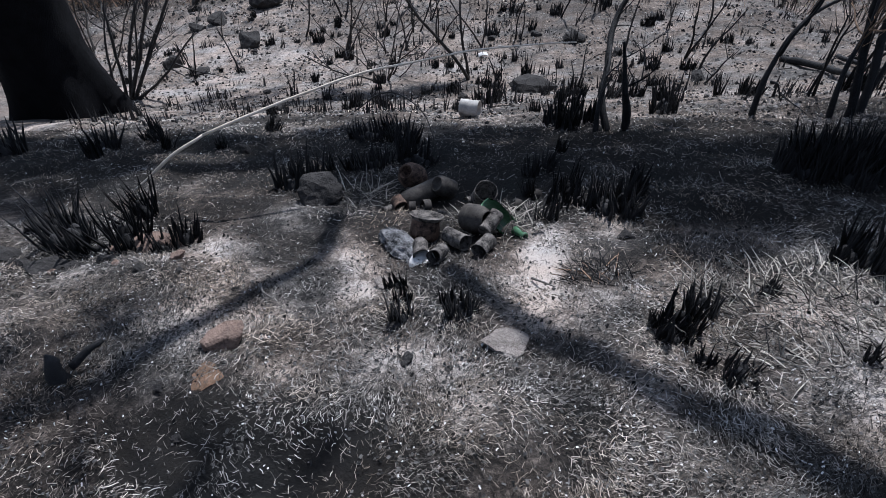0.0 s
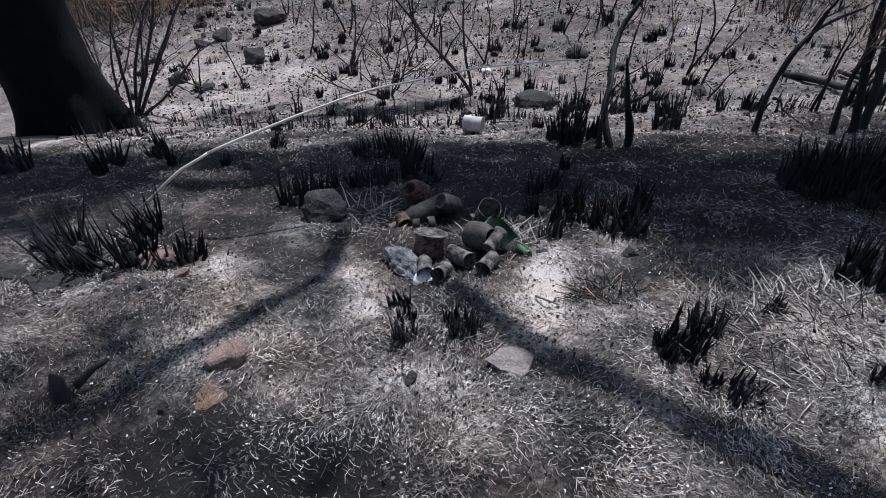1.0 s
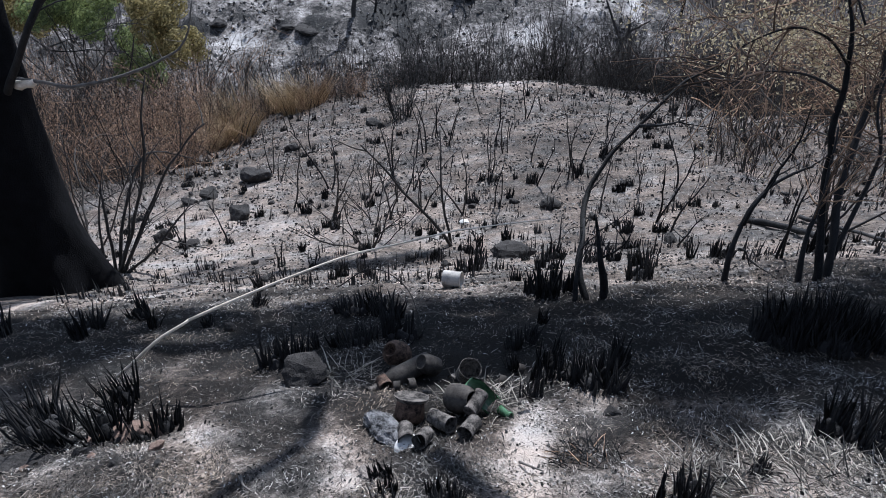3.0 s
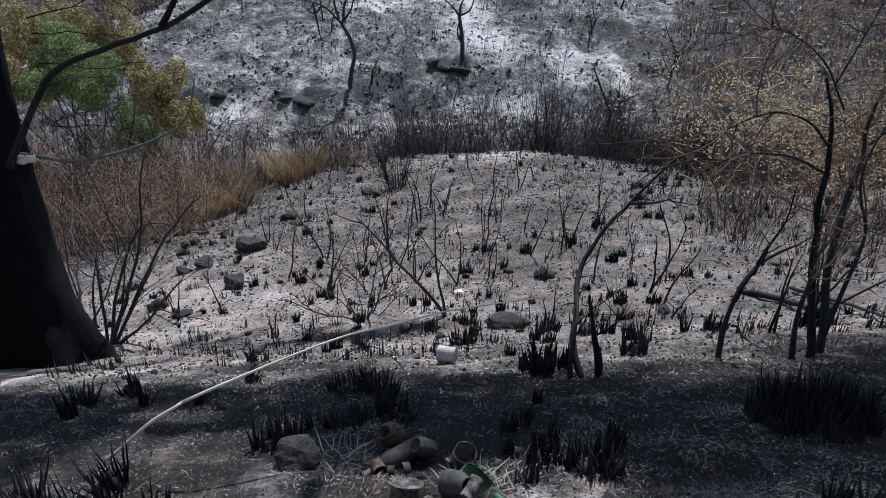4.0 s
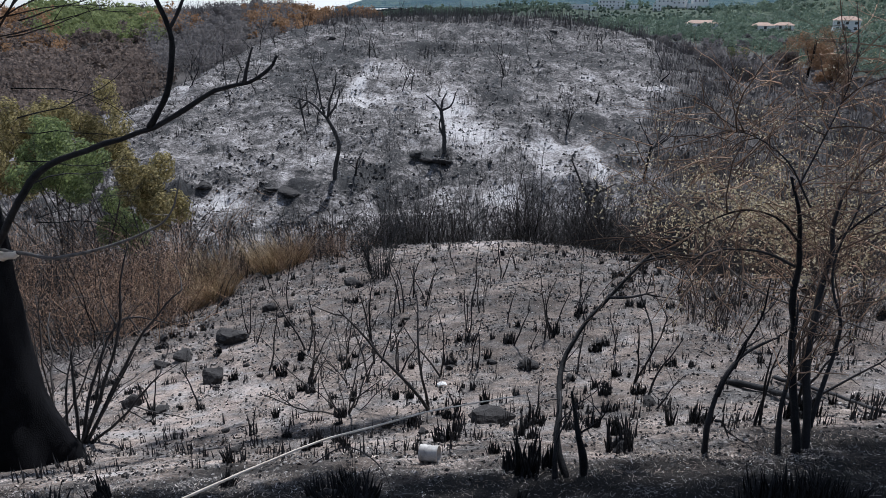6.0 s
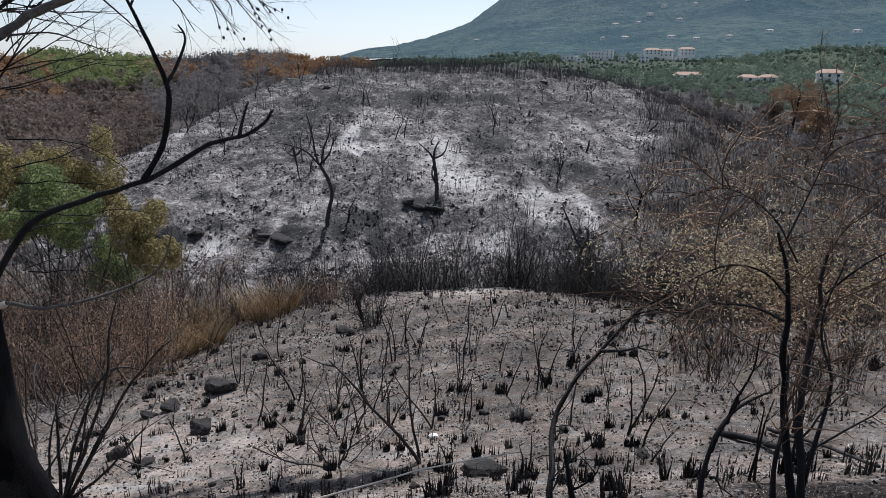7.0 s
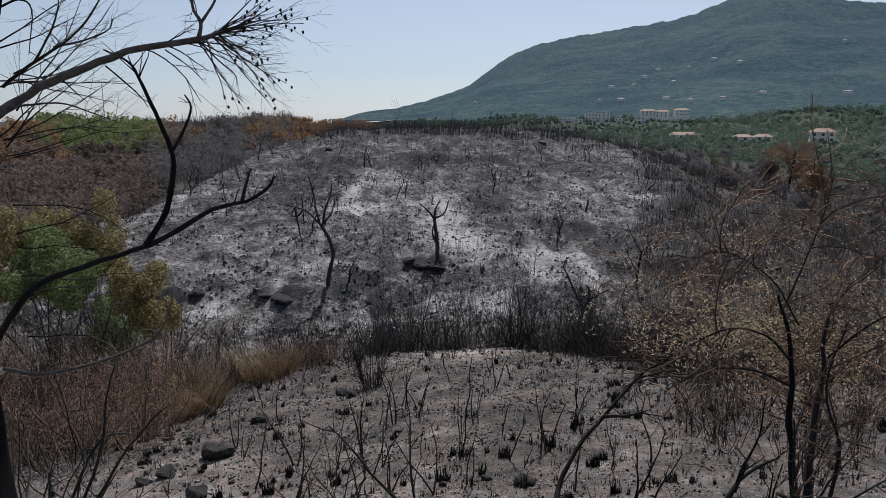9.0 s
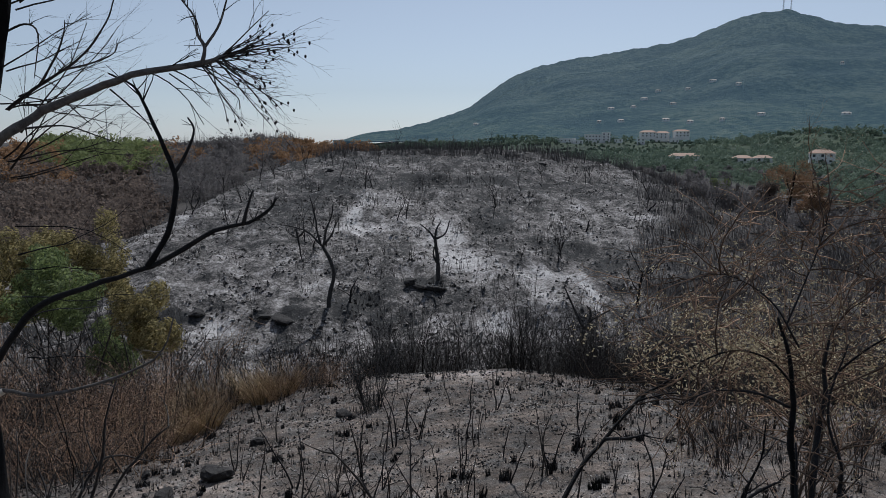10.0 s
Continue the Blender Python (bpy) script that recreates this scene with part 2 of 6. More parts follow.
def smooth(a, b, v):
    u = np.clip((v - a) / (b - a), 0, 1)
    return u * u * (3 - 2 * u)


WAVES = {}


def waves(x, y, size, seed, n=7):
    """Cheap smooth noise of about -1 to 1."""
    if (size, seed, n) not in WAVES:
        rs = np.random.RandomState(seed)
        WAVES[size, seed, n] = []
        for k in range(n):
            a, p, q = rs.uniform(0, math.tau), rs.uniform(0, math.tau), size * rs.uniform(0.5, 1.6)
            WAVES[size, seed, n].append((math.cos(a) * math.tau / q, math.sin(a) * math.tau / q, p))
    out = 0.0 * x
    for kx, ky, p in WAVES[size, seed, n]:
        out = out + np.sin(x * kx + y * ky + p)
    return out / (3.5 * math.sqrt(n / 7))


def knoll_reach(x, y):
    """How far out on the knoll a place lies: 0 on its spine, about 1 where the sides fall away."""
    left = np.interp(y, [40, 54, 70, 85, 100, 112, 128], [34, 32, 31, 30, 28.5, 26, 18])
    right = np.interp(y, [40, 60, 80, 95, 105, 114, 128], [40, 38, 35, 31.5, 28, 23, 16])
    return np.where(x < 1, (1 - x) / left, (x - 1) / right)


def height(x, y):
    x, y = np.asarray(x, float), np.asarray(y, float)
    r, az = np.hypot(x, y), np.degrees(np.arctan2(x, y))
    p = np.interp(y, py_fine, pz_fine)
    cross = np.interp(y, [-4, 1, 10, 14, 19, 27], [0.05, 0.085, 0.11, 0.095, 0.03, 0.0])
    terrace = p + cross * np.clip(x, -14, 9) - 0.02 * np.clip(x - 0.8, -9, 8) ** 2 * smooth(11, 19, y)
    left = -11.0 + 11.2 * smooth(75, 215, r) - 9 * smooth(235, 420, r) + 0.8 * np.sin(az * 0.35)
    right = -12.0 + 3 * smooth(200, 500, r) + 15 * smooth(450, 950, r)
    far = left + (right - left) * smooth(-8, 6, az)
    u = knoll_reach(x, y)
    w = np.exp(-(u / 1.1) ** 9) * smooth(200, 135, y)
    hill = far + (p - 0.5 * np.clip(u, 0, 1) ** 2 * smooth(60, 110, y) - far) * w
    ledges = 0.36 * waves(x, y, 11, 3, 18) + 0.17 * waves(x, y, 2.6, 4, 18) + 0.09 * waves(x, y, 1.1, 6, 14) + 0.22 * np.maximum(0, waves(x * 0.45, y, 4.2, 7, 18))
    hill = hill + smooth(34, 44, y) * smooth(170, 100, y) * ledges
    front = smooth(34, 25, y)
    z = hill + (terrace - hill) * front
    z = z + front * (0.018 * waves(x, y, 0.9, 1) + 0.008 * waves(x, y, 0.3, 2) + 0.05 * waves(x, y, 3.2, 5) * smooth(5, 9, y))
    # the ground behind the path evens out to a plateau
    return np.where(r > 300, z + smooth(300, 900, r) * 6 * waves(x, y, 240, 8), z)


def ground_z(x, y):
    return float(height(x, y))


# ash gathered in hollows (+), black burnt ground and shade put into the colour (-): centre, reach, amount
ASH_SHADE_NEAR = [(0.2, 1.42, 0.08, 0.18, 0.22), (-0.25, 1.0, 0.16, 0.11, 0.13), (0.35, 1.75, 0.2, 0.08, 0.1), (0.95, 0.92, 0.22, 0.1, 0.1), (-0.95, 1.2, 0.25, 0.08, 0.08), (-0.85, 1.65, 0.2, 0.12, 0.06),
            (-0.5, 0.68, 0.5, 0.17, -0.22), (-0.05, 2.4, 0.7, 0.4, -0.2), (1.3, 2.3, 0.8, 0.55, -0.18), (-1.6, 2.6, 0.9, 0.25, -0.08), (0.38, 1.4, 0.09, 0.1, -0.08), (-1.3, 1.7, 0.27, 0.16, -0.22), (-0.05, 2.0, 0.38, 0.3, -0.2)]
ASH_SHADE_TERRACE = [(-4.5, 9.5, 2.2, 2.0, 0.06), (-1.5, 7.5, 2.0, 1.5, 0.04), (-0.2, 2.75, 2.6, 0.45, -0.22), (-0.9, 4.0, 0.7, 0.5, -0.1), (-1.2, 6.3, 0.6, 0.35, -0.12), (-0.4, 6.7, 0.5, 0.3, -0.08), (0.5, 3.2, 0.6, 0.25, -0.08), (2.3, 3.4, 0.5, 0.5, -0.12), (-2.2, 3.1, 1.0, 0.6, -0.09),
               (0.9, 19.4, 1.6, 0.9, 0.1), (-2.0, 18.6, 1.2, 0.5, 0.07)]
ASH_KNOLL = [(-8.7, 68.5, 0.8, 6.0, 0.12), (-7.0, 63.3, 3.1, 2.0, 0.1), (0.1, 60.2, 1.8, 9.0, 0.11), (2.3, 52.7, 2.6, 3.3, 0.1), (7.0, 50.3, 2.6, 1.2, 0.12), (7.2, 46.4, 1.1, 2.6, 0.09), (10.4, 47.5, 0.5, 4.2, 0.12), (19.9, 65.5, 1.9, 2.6, 0.12),
             (14.2, 72.1, 1.3, 1.8, 0.08), (3.9, 43.3, 1.1, 1.5, 0.1), (-14.9, 42.7, 1.3, 1.9, 0.12), (-11.0, 44.5, 0.6, 2.3, 0.1), (-15.3, 47.4, 2.3, 1.0, 0.08), (-17.8, 54.3, 2.2, 2.8, 0.06), (-26.1, 69.2, 2.3, 9.0, 0.06), (-5.2, 42.9, 0.5, 2.4, 0.1),
             (-9.0, 47.9, 1.6, 0.9, 0.07), (-5.7, 74.2, 3.7, 3.6, 0.06)]
CHAR_KNOLL = [(-5.5, 45.3, 2.2, 2.9, -0.1), (-1.3, 48.8, 1.9, 1.6, -0.16), (-10.4, 43.5, 1.4, 1.0, -0.14), (4.5, 62.5, 2.8, 6.5, -0.05), (10.2, 56.4, 1.9, 4.6, -0.05), (-13.7, 74.1, 3.7, 9.0, -0.06), (1.1, 83.4, 17.9, 5.9, -0.05),
              (-16.7, 43.6, 1.1, 1.0, -0.1), (14.0, 52.9, 2.2, 4.3, -0.06), (0.0, 106.0, 26.0, 10.0, -0.03)]


def build_ground():
    az = np.concatenate([np.linspace(-42, 42, 331), np.linspace(42, 318, 40)[1:-1]])
    rad = np.concatenate([[0.12], np.geomspace(0.3, 22, 290), np.geomspace(22.3, 150, 170), np.geomspace(153, 4500, 50)])
    A, R = np.meshgrid(np.radians(az), rad)
    X, Y = R * np.sin(A), R * np.cos(A)
    Z = height(X, Y)
    n, k = len(rad), len(az)
    idx = np.arange(n * k).reshape(n, k)
    nxt = np.roll(idx, -1, axis=1)
    faces = np.stack([idx[:-1], nxt[:-1], nxt[1:], idx[1:]], -1).reshape(-1, 4)[:, ::-1]
    verts = np.stack([X, Y, Z], -1).reshape(-1, 3)
    centre = len(verts)
    verts = np.vstack([verts, [0, 0, ground_z(0, 0)]])
    me = bpy.data.meshes.new("ground")
    fan = [(centre, int(idx[0, j]), int(nxt[0, j]))[::-1] for j in range(k)]
    me.from_pydata(verts.tolist(), [], faces.tolist() + fan)
    x, y = verts[:, 0], verts[:, 1]
    r, a = np.hypot(x, y), np.degrees(np.arctan2(x, y))
    knoll = smooth(24, 30, y)
    wild = np.maximum(smooth(140, 155, r), smooth(np.where(x > 1, 0.82, 0.98), np.where(x > 1, 1.2, 1.12), knoll_reach(x, y) + 0.05 * waves(x, y, 6, 35)) * knoll)
    wild = np.maximum(wild, knoll * smooth(0.27, 0.37, x / np.maximum(y, 1) + 0.025 * waves(x, y, 8, 36)))
    green = smooth(-10, -5, a) * smooth(-12, 12, r - np.interp(a, [10, 17, 27.6, 36], [350, 325, 195, 150]))
    at = me.color_attributes.new("zone", "FLOAT_COLOR", "POINT")
    at.data.foreach_set("color", np.stack([knoll, wild, green, 0.75 * smooth(3.2, 6, y)], -1).ravel())
    tone_shift = np.zeros_like(x)
    for cx, cy, rx, ry, amount in ASH_SHADE_NEAR + ASH_SHADE_TERRACE + ASH_KNOLL + CHAR_KNOLL:
        tone_shift += amount * np.exp(-(((x - cx) / rx) ** 2 + ((y - cy) / ry) ** 2))
    tone_shift += 0.06 * waves(x, y, 1.1, 31, 16) * smooth(6, 3, y) + 0.07 * waves(x, y, 0.33, 32, 16) * smooth(4, 2, y) - 0.035 * smooth(3.6, 2.6, y)
    tone_shift += (0.022 * waves(x, y, 3.0, 33, 16) + 0.02 * waves(x, y, 0.8, 34, 16) - 0.012) * smooth(3.5, 6, y) - 0.03 * smooth(7, 12, y) - 0.02 * smooth(28, 40, y) - 0.008 * smooth(66, 90, y)
    tone_values = me.attributes.new("tone_shift", "FLOAT", "POINT")
    tone_values.data.foreach_set("value", tone_shift)
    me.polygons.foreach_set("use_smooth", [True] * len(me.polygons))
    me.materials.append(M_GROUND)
    ob = new("ground", me)
    return tagged(ob, "burnt slope of grey ash, char and straw", "ground", kind="structure")


build_ground()


# ---- mountain ----
SKYLINE = [(-9, -1.2), (-6.2, 0.05), (-3.9, 0.9), (-1.1, 1.6), (2.1, 2.7), (3.7, 3.9), (5.3, 5.05), (7.5, 5.9), (9.8, 6.4), (14.2, 7.0), (18.3, 7.56),
           (20.3, 8.2), (22.2, 8.97), (24, 9.3), (25.6, 9.4), (27, 9.0), (28.9, 8.24), (31.9, 7.78), (40, 7.2), (52, 4.0), (60, 0.0)]
sk_az = np.arange(-9, 60, 0.25)
sk_el = np.interp(sk_az, [p[0] for p in SKYLINE], [p[1] for p in SKYLINE])
sk_el = np.convolve(np.pad(sk_el, 2, mode="edge"), np.ones(5) / 5, "valid")


def mountain_z(r, az):
    """Height of the mountain's flank: it leaves the plain at 800 m and peaks at 1900 m."""
    top = 1900 * np.tan(np.radians(np.interp(az, sk_az, sk_el)))
    u = np.clip((r - 800) / 1100, 0, 1)
    x, y = r * np.sin(np.radians(az)), r * np.cos(np.radians(az))
    spurs = 16 * waves(x, y, 420, 21) + 6 * waves(x, y, 130, 22)
    flank = u ** 1.25
    back = 1 - smooth(1900, 2600, r)
    return -9 + 13 * smooth(450, 900, r) + (top * flank + spurs * u * (1 - u) * 2.2) * back + 2.5 * waves(x, y, 40, 23) * smooth(0.85, 1, u)


def build_mountain():
    m, nt, bsdf = nodes_of("haze_glow_forest_slope")
    geo = nt.nodes.new("ShaderNodeNewGeometry").outputs["Position"]
    f = math_node(nt, "ADD", math_node(nt, "MULTIPLY", noise_node(nt, 0.008, 6, 0.65, geo), 0.6),
                  math_node(nt, "MULTIPLY", noise_node(nt, 0.05, 5, 0.7, geo), 0.45))
    f = math_node(nt, "ADD", f, math_node(nt, "MULTIPLY", math_node(nt, "SUBTRACT", noise_node(nt, 0.11, 4, 0.7, geo), 0.5), 0.6))
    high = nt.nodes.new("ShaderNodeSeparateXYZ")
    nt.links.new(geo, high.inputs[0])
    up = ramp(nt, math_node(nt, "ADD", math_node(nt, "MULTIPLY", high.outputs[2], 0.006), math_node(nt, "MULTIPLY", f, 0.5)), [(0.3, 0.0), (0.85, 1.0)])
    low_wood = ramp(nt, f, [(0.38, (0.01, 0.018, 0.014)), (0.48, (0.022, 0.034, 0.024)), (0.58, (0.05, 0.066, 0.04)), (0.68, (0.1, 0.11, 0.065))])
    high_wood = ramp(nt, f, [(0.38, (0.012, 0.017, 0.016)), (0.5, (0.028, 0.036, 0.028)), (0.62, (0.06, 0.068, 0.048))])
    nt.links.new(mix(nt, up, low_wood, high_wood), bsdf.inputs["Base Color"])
    bsdf.inputs["Roughness"].default_value = 0.95
    bsdf.inputs["Specular IOR Level"].default_value = 0.1
    bsdf.inputs["Emission Color"].default_value = (0.12, 0.31, 0.47, 1)      # blue glow of the surface itself, in place of haze before it
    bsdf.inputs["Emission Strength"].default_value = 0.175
    bump(nt, bsdf, noise_node(nt, 0.07, 6, 0.75, geo), 1.0, 8.0)
    az, rad = np.linspace(-9, 59.5, 360), np.geomspace(805, 2700, 110)
    A, R = np.meshgrid(az, rad)
    Z = mountain_z(R, A)
    v = np.stack([R * np.sin(np.radians(A)), R * np.cos(np.radians(A)), Z], -1).reshape(-1, 3)
    idx = np.arange(v.shape[0]).reshape(len(rad), len(az))
    q = np.stack([idx[:-1, :-1], idx[1:, :-1], idx[1:, 1:], idx[:-1, 1:]], -1).reshape(-1, 4)[:, ::-1]
    me = bpy.data.meshes.new("backdrop")
    me.from_pydata(v.tolist(), [], q.tolist())
    me.polygons.foreach_set("use_smooth", [True] * len(me.polygons))
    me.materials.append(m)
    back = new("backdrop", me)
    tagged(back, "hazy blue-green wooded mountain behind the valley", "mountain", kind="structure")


build_mountain()


# ---- helpers for things ----
class Tubes:
    """Collects tapered tubes and loose blades for one mesh."""

    def __init__(self, base=(0, 0, 0)):
        self.v, self.f, self.base = [], [], Vector(base)

    def add(self, pts, radii, sides=5, cap=True):
        pts = [Vector(p) - self.base for p in pts]
        n0, m = len(self.v), len(pts)
        side = None
        for i, p in enumerate(pts):
            d = (pts[min(i + 1, m - 1)] - pts[max(i - 1, 0)])
            d = d.normalized() if d.length > 1e-9 else Vector((0, 0, 1))
            if side is None:
                side = d.orthogonal().normalized()
            else:
                side = (side - d * side.dot(d))
                side = side.normalized() if side.length > 1e-6 else d.orthogonal().normalized()
            up = d.cross(side)
            for k in range(sides):
                a = math.tau * k / sides
                self.v.append(p + (side * math.cos(a) + up * math.sin(a)) * radii[i])
        for i in range(m - 1):
            for k in range(sides):
                a, b = n0 + i * sides + k, n0 + i * sides + (k + 1) % sides
                self.f.append((a, b, b + sides, a + sides))
        if cap:
            self.f.append(tuple(n0 + (m - 1) * sides + k for k in range(sides)))
            self.f.append(tuple(n0 + k for k in reversed(range(sides))))

    def quad(self, c, u, w):
        """A leaf-like quad round c."""
        c = Vector(c) - self.base
        n0 = len(self.v)
        self.v += [c - u * 0.9, c + w, c + u, c - w]
        self.f.append((n0, n0 + 1, n0 + 2, n0 + 3))

    def mesh(self, name, mat, shade=True):
        me = bpy.data.meshes.new(name)
        me.from_pydata([tuple(p) for p in self.v], [], self.f)
        if shade:
            me.polygons.foreach_set("use_smooth", [True] * len(me.polygons))
        me.materials.append(mat)
        return me


def thing(name, loc, label, category, group=""):
    ob = new(name)
    ob.location, ob.empty_display_size = loc, 0.1
    return tagged(ob, label, category, group)


def part(name, me, parent, label=""):
    ob = new(name, me)
    ob.parent = parent
    if name in ("blade_mat", "twig_spray", "leaf_spray", "cone_cluster"):
        ob["kind"] = "stuff"
    return tagged(ob, label) if label else ob


def from_bm(name, bm, mat, shade=True):
    me = bpy.data.meshes.new(name)
    bm.to_mesh(me)
    bm.free()
    if shade:
        me.polygons.foreach_set("use_smooth", [True] * len(me.polygons))
    me.materials.append(mat)
    return me


def rnd_dir(rs, spread=1.0):
    v = Vector((rs.normal(), rs.normal(), rs.normal() * spread))
    return v.normalized() if v.length > 1e-6 else Vector((0, 0, 1))


def wander(rs, start, way, length, segs, bend, lift=0.0):
    """A crooked line of points from start along way."""
    p, d, out = Vector(start), Vector(way).normalized(), [Vector(start)]
    for _ in range(segs):
        d = (d + rnd_dir(rs) * bend + Vector((0, 0, lift))).normalized()
        p = p + d * (length / segs)
        out.append(p.copy())
    return out


def grow(T, rs, start, way, length, radius, levels, kids=(2, 4), bend=0.18, lift=0.03, spread=0.7, sides=5, thin=0.55, tip=0.25, first=0.3):
    """A crooked branch with smaller branches on it."""
    segs = max(3, int(3 + levels * 1.5))
    pts = wander(rs, start, way, length, segs, bend, lift)
    T.add(pts, [radius * (1 - (1 - tip) * i / segs) for i in range(segs + 1)], sides if levels else max(3, sides - 1), cap=levels > 1)
    if levels:
        for _ in range(rs.randint(kids[0], kids[1] + 1)):
            u = rs.uniform(first, 0.97)
            i = min(int(u * segs), segs - 1)
            q = pts[i].lerp(pts[i + 1], u * segs - i)
            d = (pts[i + 1] - pts[i]).normalized()
            d2 = (d + rnd_dir(rs) * spread).normalized()
            grow(T, rs, q, d2, length * rs.uniform(0.35, 0.65), radius * (1 - (1 - tip) * u) * thin * rs.uniform(0.8, 1.1), levels - 1,
                 kids, bend, lift, spread, max(3, sides - 1), thin, tip, first)
    return pts


def curve_line(pts, steps=4):
    """Catmull-Rom through pts."""
    P = [Vector(p) for p in pts]
    P = [P[0] * 2 - P[1]] + P + [P[-1] * 2 - P[-2]]
    out = []
    for a, b, c, d in zip(P, P[1:], P[2:], P[3:]):
        for k in range(steps):
            t = k / steps
            out.append(0.5 * (2 * b + (c - a) * t + (2 * a - 5 * b + 4 * c - d) * t * t + (3 * b - a - 3 * c + d) * t ** 3))
    return out + [P[-2]]


def limb(T, pts, r0, r1, sides=7, steps=4):
    """A tapered limb through pts, slightly crooked and knotty."""
    line = curve_line(pts, steps)
    last = len(line) - 1
    for i in range(1, last):
        line[i] = line[i] + noise.noise_vector(line[i] * 6.0) * min(r0 * 0.55, 0.03)
    T.add(line, [(r0 + (r1 - r0) * i / last) * (1 + 0.22 * noise.noise(line[i] * 11.0)) for i in range(last + 1)], sides)
    return line


def twigs_along(T, rs, line, n, length, radius, levels=1, spread=0.9, lift=0.02, lo=0.2, hi=1.0, kids=(1, 3), bend=0.2):
    for _ in range(n):
        u = rs.uniform(lo, hi) * (len(line) - 1)
        i = min(int(u), len(line) - 2)
        q, d = line[i].lerp(line[i + 1], u - i), (line[i + 1] - line[i]).normalized()
        grow(T, rs, q, (d * 0.6 + rnd_dir(rs) * spread).normalized(), length * rs.uniform(0.5, 1.3), radius * rs.uniform(0.7, 1.2), levels,
             kids, bend, lift, 0.8, 4, 0.65, 0.35)


# ---- the pine whose trunk stands at the edge ----
def build_pine():
    rs = np.random.RandomState(11)
    base = (-4.33, 5.85, -2.75)
    tree = thing("pine_tree", base, "charred pine with blackened trunk, bare limbs and few cones", "tree")
    AX = [(-3.1, -4.34, 0.660), (-2.75, -4.34, 0.560), (-2.45, -4.35, 0.480), (-2.1, -4.43, 0.430), (-1.6, -4.47, 0.415), (-0.8, -4.44, 0.380), (0, -4.4, 0.360), (1, -4.27, 0.335), (2, -4.08, 0.310), (3, -3.8, 0.285), (4.2, -3.45, 0.250), (5.5, -3.15, 0.210), (7.2, -2.85, 0.150), (9, -2.7, 0.050)]
    bm = bmesh.new()
    rings, S = [], 28
    zs = np.concatenate([np.arange(-3.1, 3.2, 0.12), np.arange(3.3, 9.01, 0.4)])
    for z in zs:
        cx, r = np.interp(z, [a[0] for a in AX], [a[1] for a in AX]), np.interp(z, [a[0] for a in AX], [a[2] for a in AX])
        ring = []
        for k in range(S):
            a = math.tau * k / S
            flare = max(0.0, (-1.9 - z) / 0.9)
            rr = r * (1 + 0.045 * math.sin(3 * a + z * 0.8) + 0.03 * math.sin(7 * a + z * 2.1) + flare * 0.16 * math.sin(5 * a + 0.6))
            rr += 0.014 * noise.noise((a * 2.5, z * 3.0, 3.0)) + 0.01 * noise.noise((a * 9, z * 4.0, 7.0))
            ring.append(bm.verts.new((cx + rr * math.cos(a) - base[0], 5.85 + rr * math.sin(a) - base[1], z - base[2])))
        rings.append(ring)
    for a, b in zip(rings, rings[1:]):
        for k in range(S):
            bm.faces.new((a[k], a[(k + 1) % S], b[(k + 1) % S], b[k]))
    part("trunk", from_bm("trunk", bm, M_BARK), tree, "fire-blackened furrowed trunk")

    def one(name, pts, r0, r1, mat, label, twigs=0, tl=0.3, tr=0.006, lv=1, lo=0.3):
        T = Tubes(base)
        line = limb(T, pts, r0, r1)
        if twigs:
            twigs_along(T, rs, line, twigs, tl, tr, lv, lo=lo)
        return part(name, T.mesh(name, mat), tree, label)

    one("branch", [(-3.95, 5.7, -0.42), (-3.65, 5.5, -0.36), (-3.32, 5.45, -0.39), (-2.85, 5.45, -0.29), (-2.49, 5.5, -0.16), (-2.3, 5.5, -0.01), (-2.18, 5.5, 0.32)],
        0.02, 0.006, M_ASHWOOD, "thin branch bleached grey by the fire", 3, 0.22, 0.006, 0, 0.6)
    one("branch_collar", [(-3.9, 5.62, -0.44), (-3.76, 5.52, -0.385), (-3.66, 5.49, -0.37)], 0.045, 0.027, M_CANE, "pale exposed wood")
    one("branch", [(-4.0, 5.6, -0.5), (-3.46, 5.25, 0.05), (-3.16, 5.2, 0.40), (-2.75, 5.2, 0.58), (-2.21, 5.2, 0.76), (-1.72, 5.2, 1.02), (-1.46, 5.2, 1.09), (-1.3, 5.2, 1.19), (-1.24, 5.2, 1.28)],
        0.032, 0.009, M_CHAR, "long blackened branch reaching sideways", 11, 0.13, 0.006, 0, 0.45)
    one("branch", [(-1.5, 5.2, 1.08), (-1.46, 5.19, 1.2), (-1.41, 5.2, 1.34)], 0.016, 0.006, M_CHAR, "", 3, 0.1, 0.005, 0, 0.5)
    one("branch", [(-2.25, 5.2, 0.75), (-2.08, 5.2, 1.0), (-2.0, 5.2, 1.3), (-2.01, 5.2, 1.48), (-2.11, 5.2, 1.75), (-2.2, 5.2, 1.97), (-2.27, 5.2, 2.12), (-2.45, 5.2, 2.2)],
        0.026, 0.006, M_CHAR, "forked upright branch", 6, 0.25, 0.006, 0, 0.5)
    one("branch", [(-2.01, 5.2, 1.46), (-1.9, 5.2, 1.62), (-1.84, 5.2, 1.79), (-1.88, 5.2, 1.88)], 0.015, 0.005, M_CHAR, "", 2, 0.1, 0.004, 0, 0.6)

    # grey limb with cones against the sky
    T = Tubes(base)
    line = limb(T, [(-3.75, 5.5, 1.45), (-3.17, 5.0, 1.72), (-2.91, 5.0, 1.88), (-2.57, 5.0, 2.02), (-2.2, 5.0, 2.16), (-1.71, 5.0, 2.25), (-1.5, 5.0, 2.3)], 0.04, 0.016)
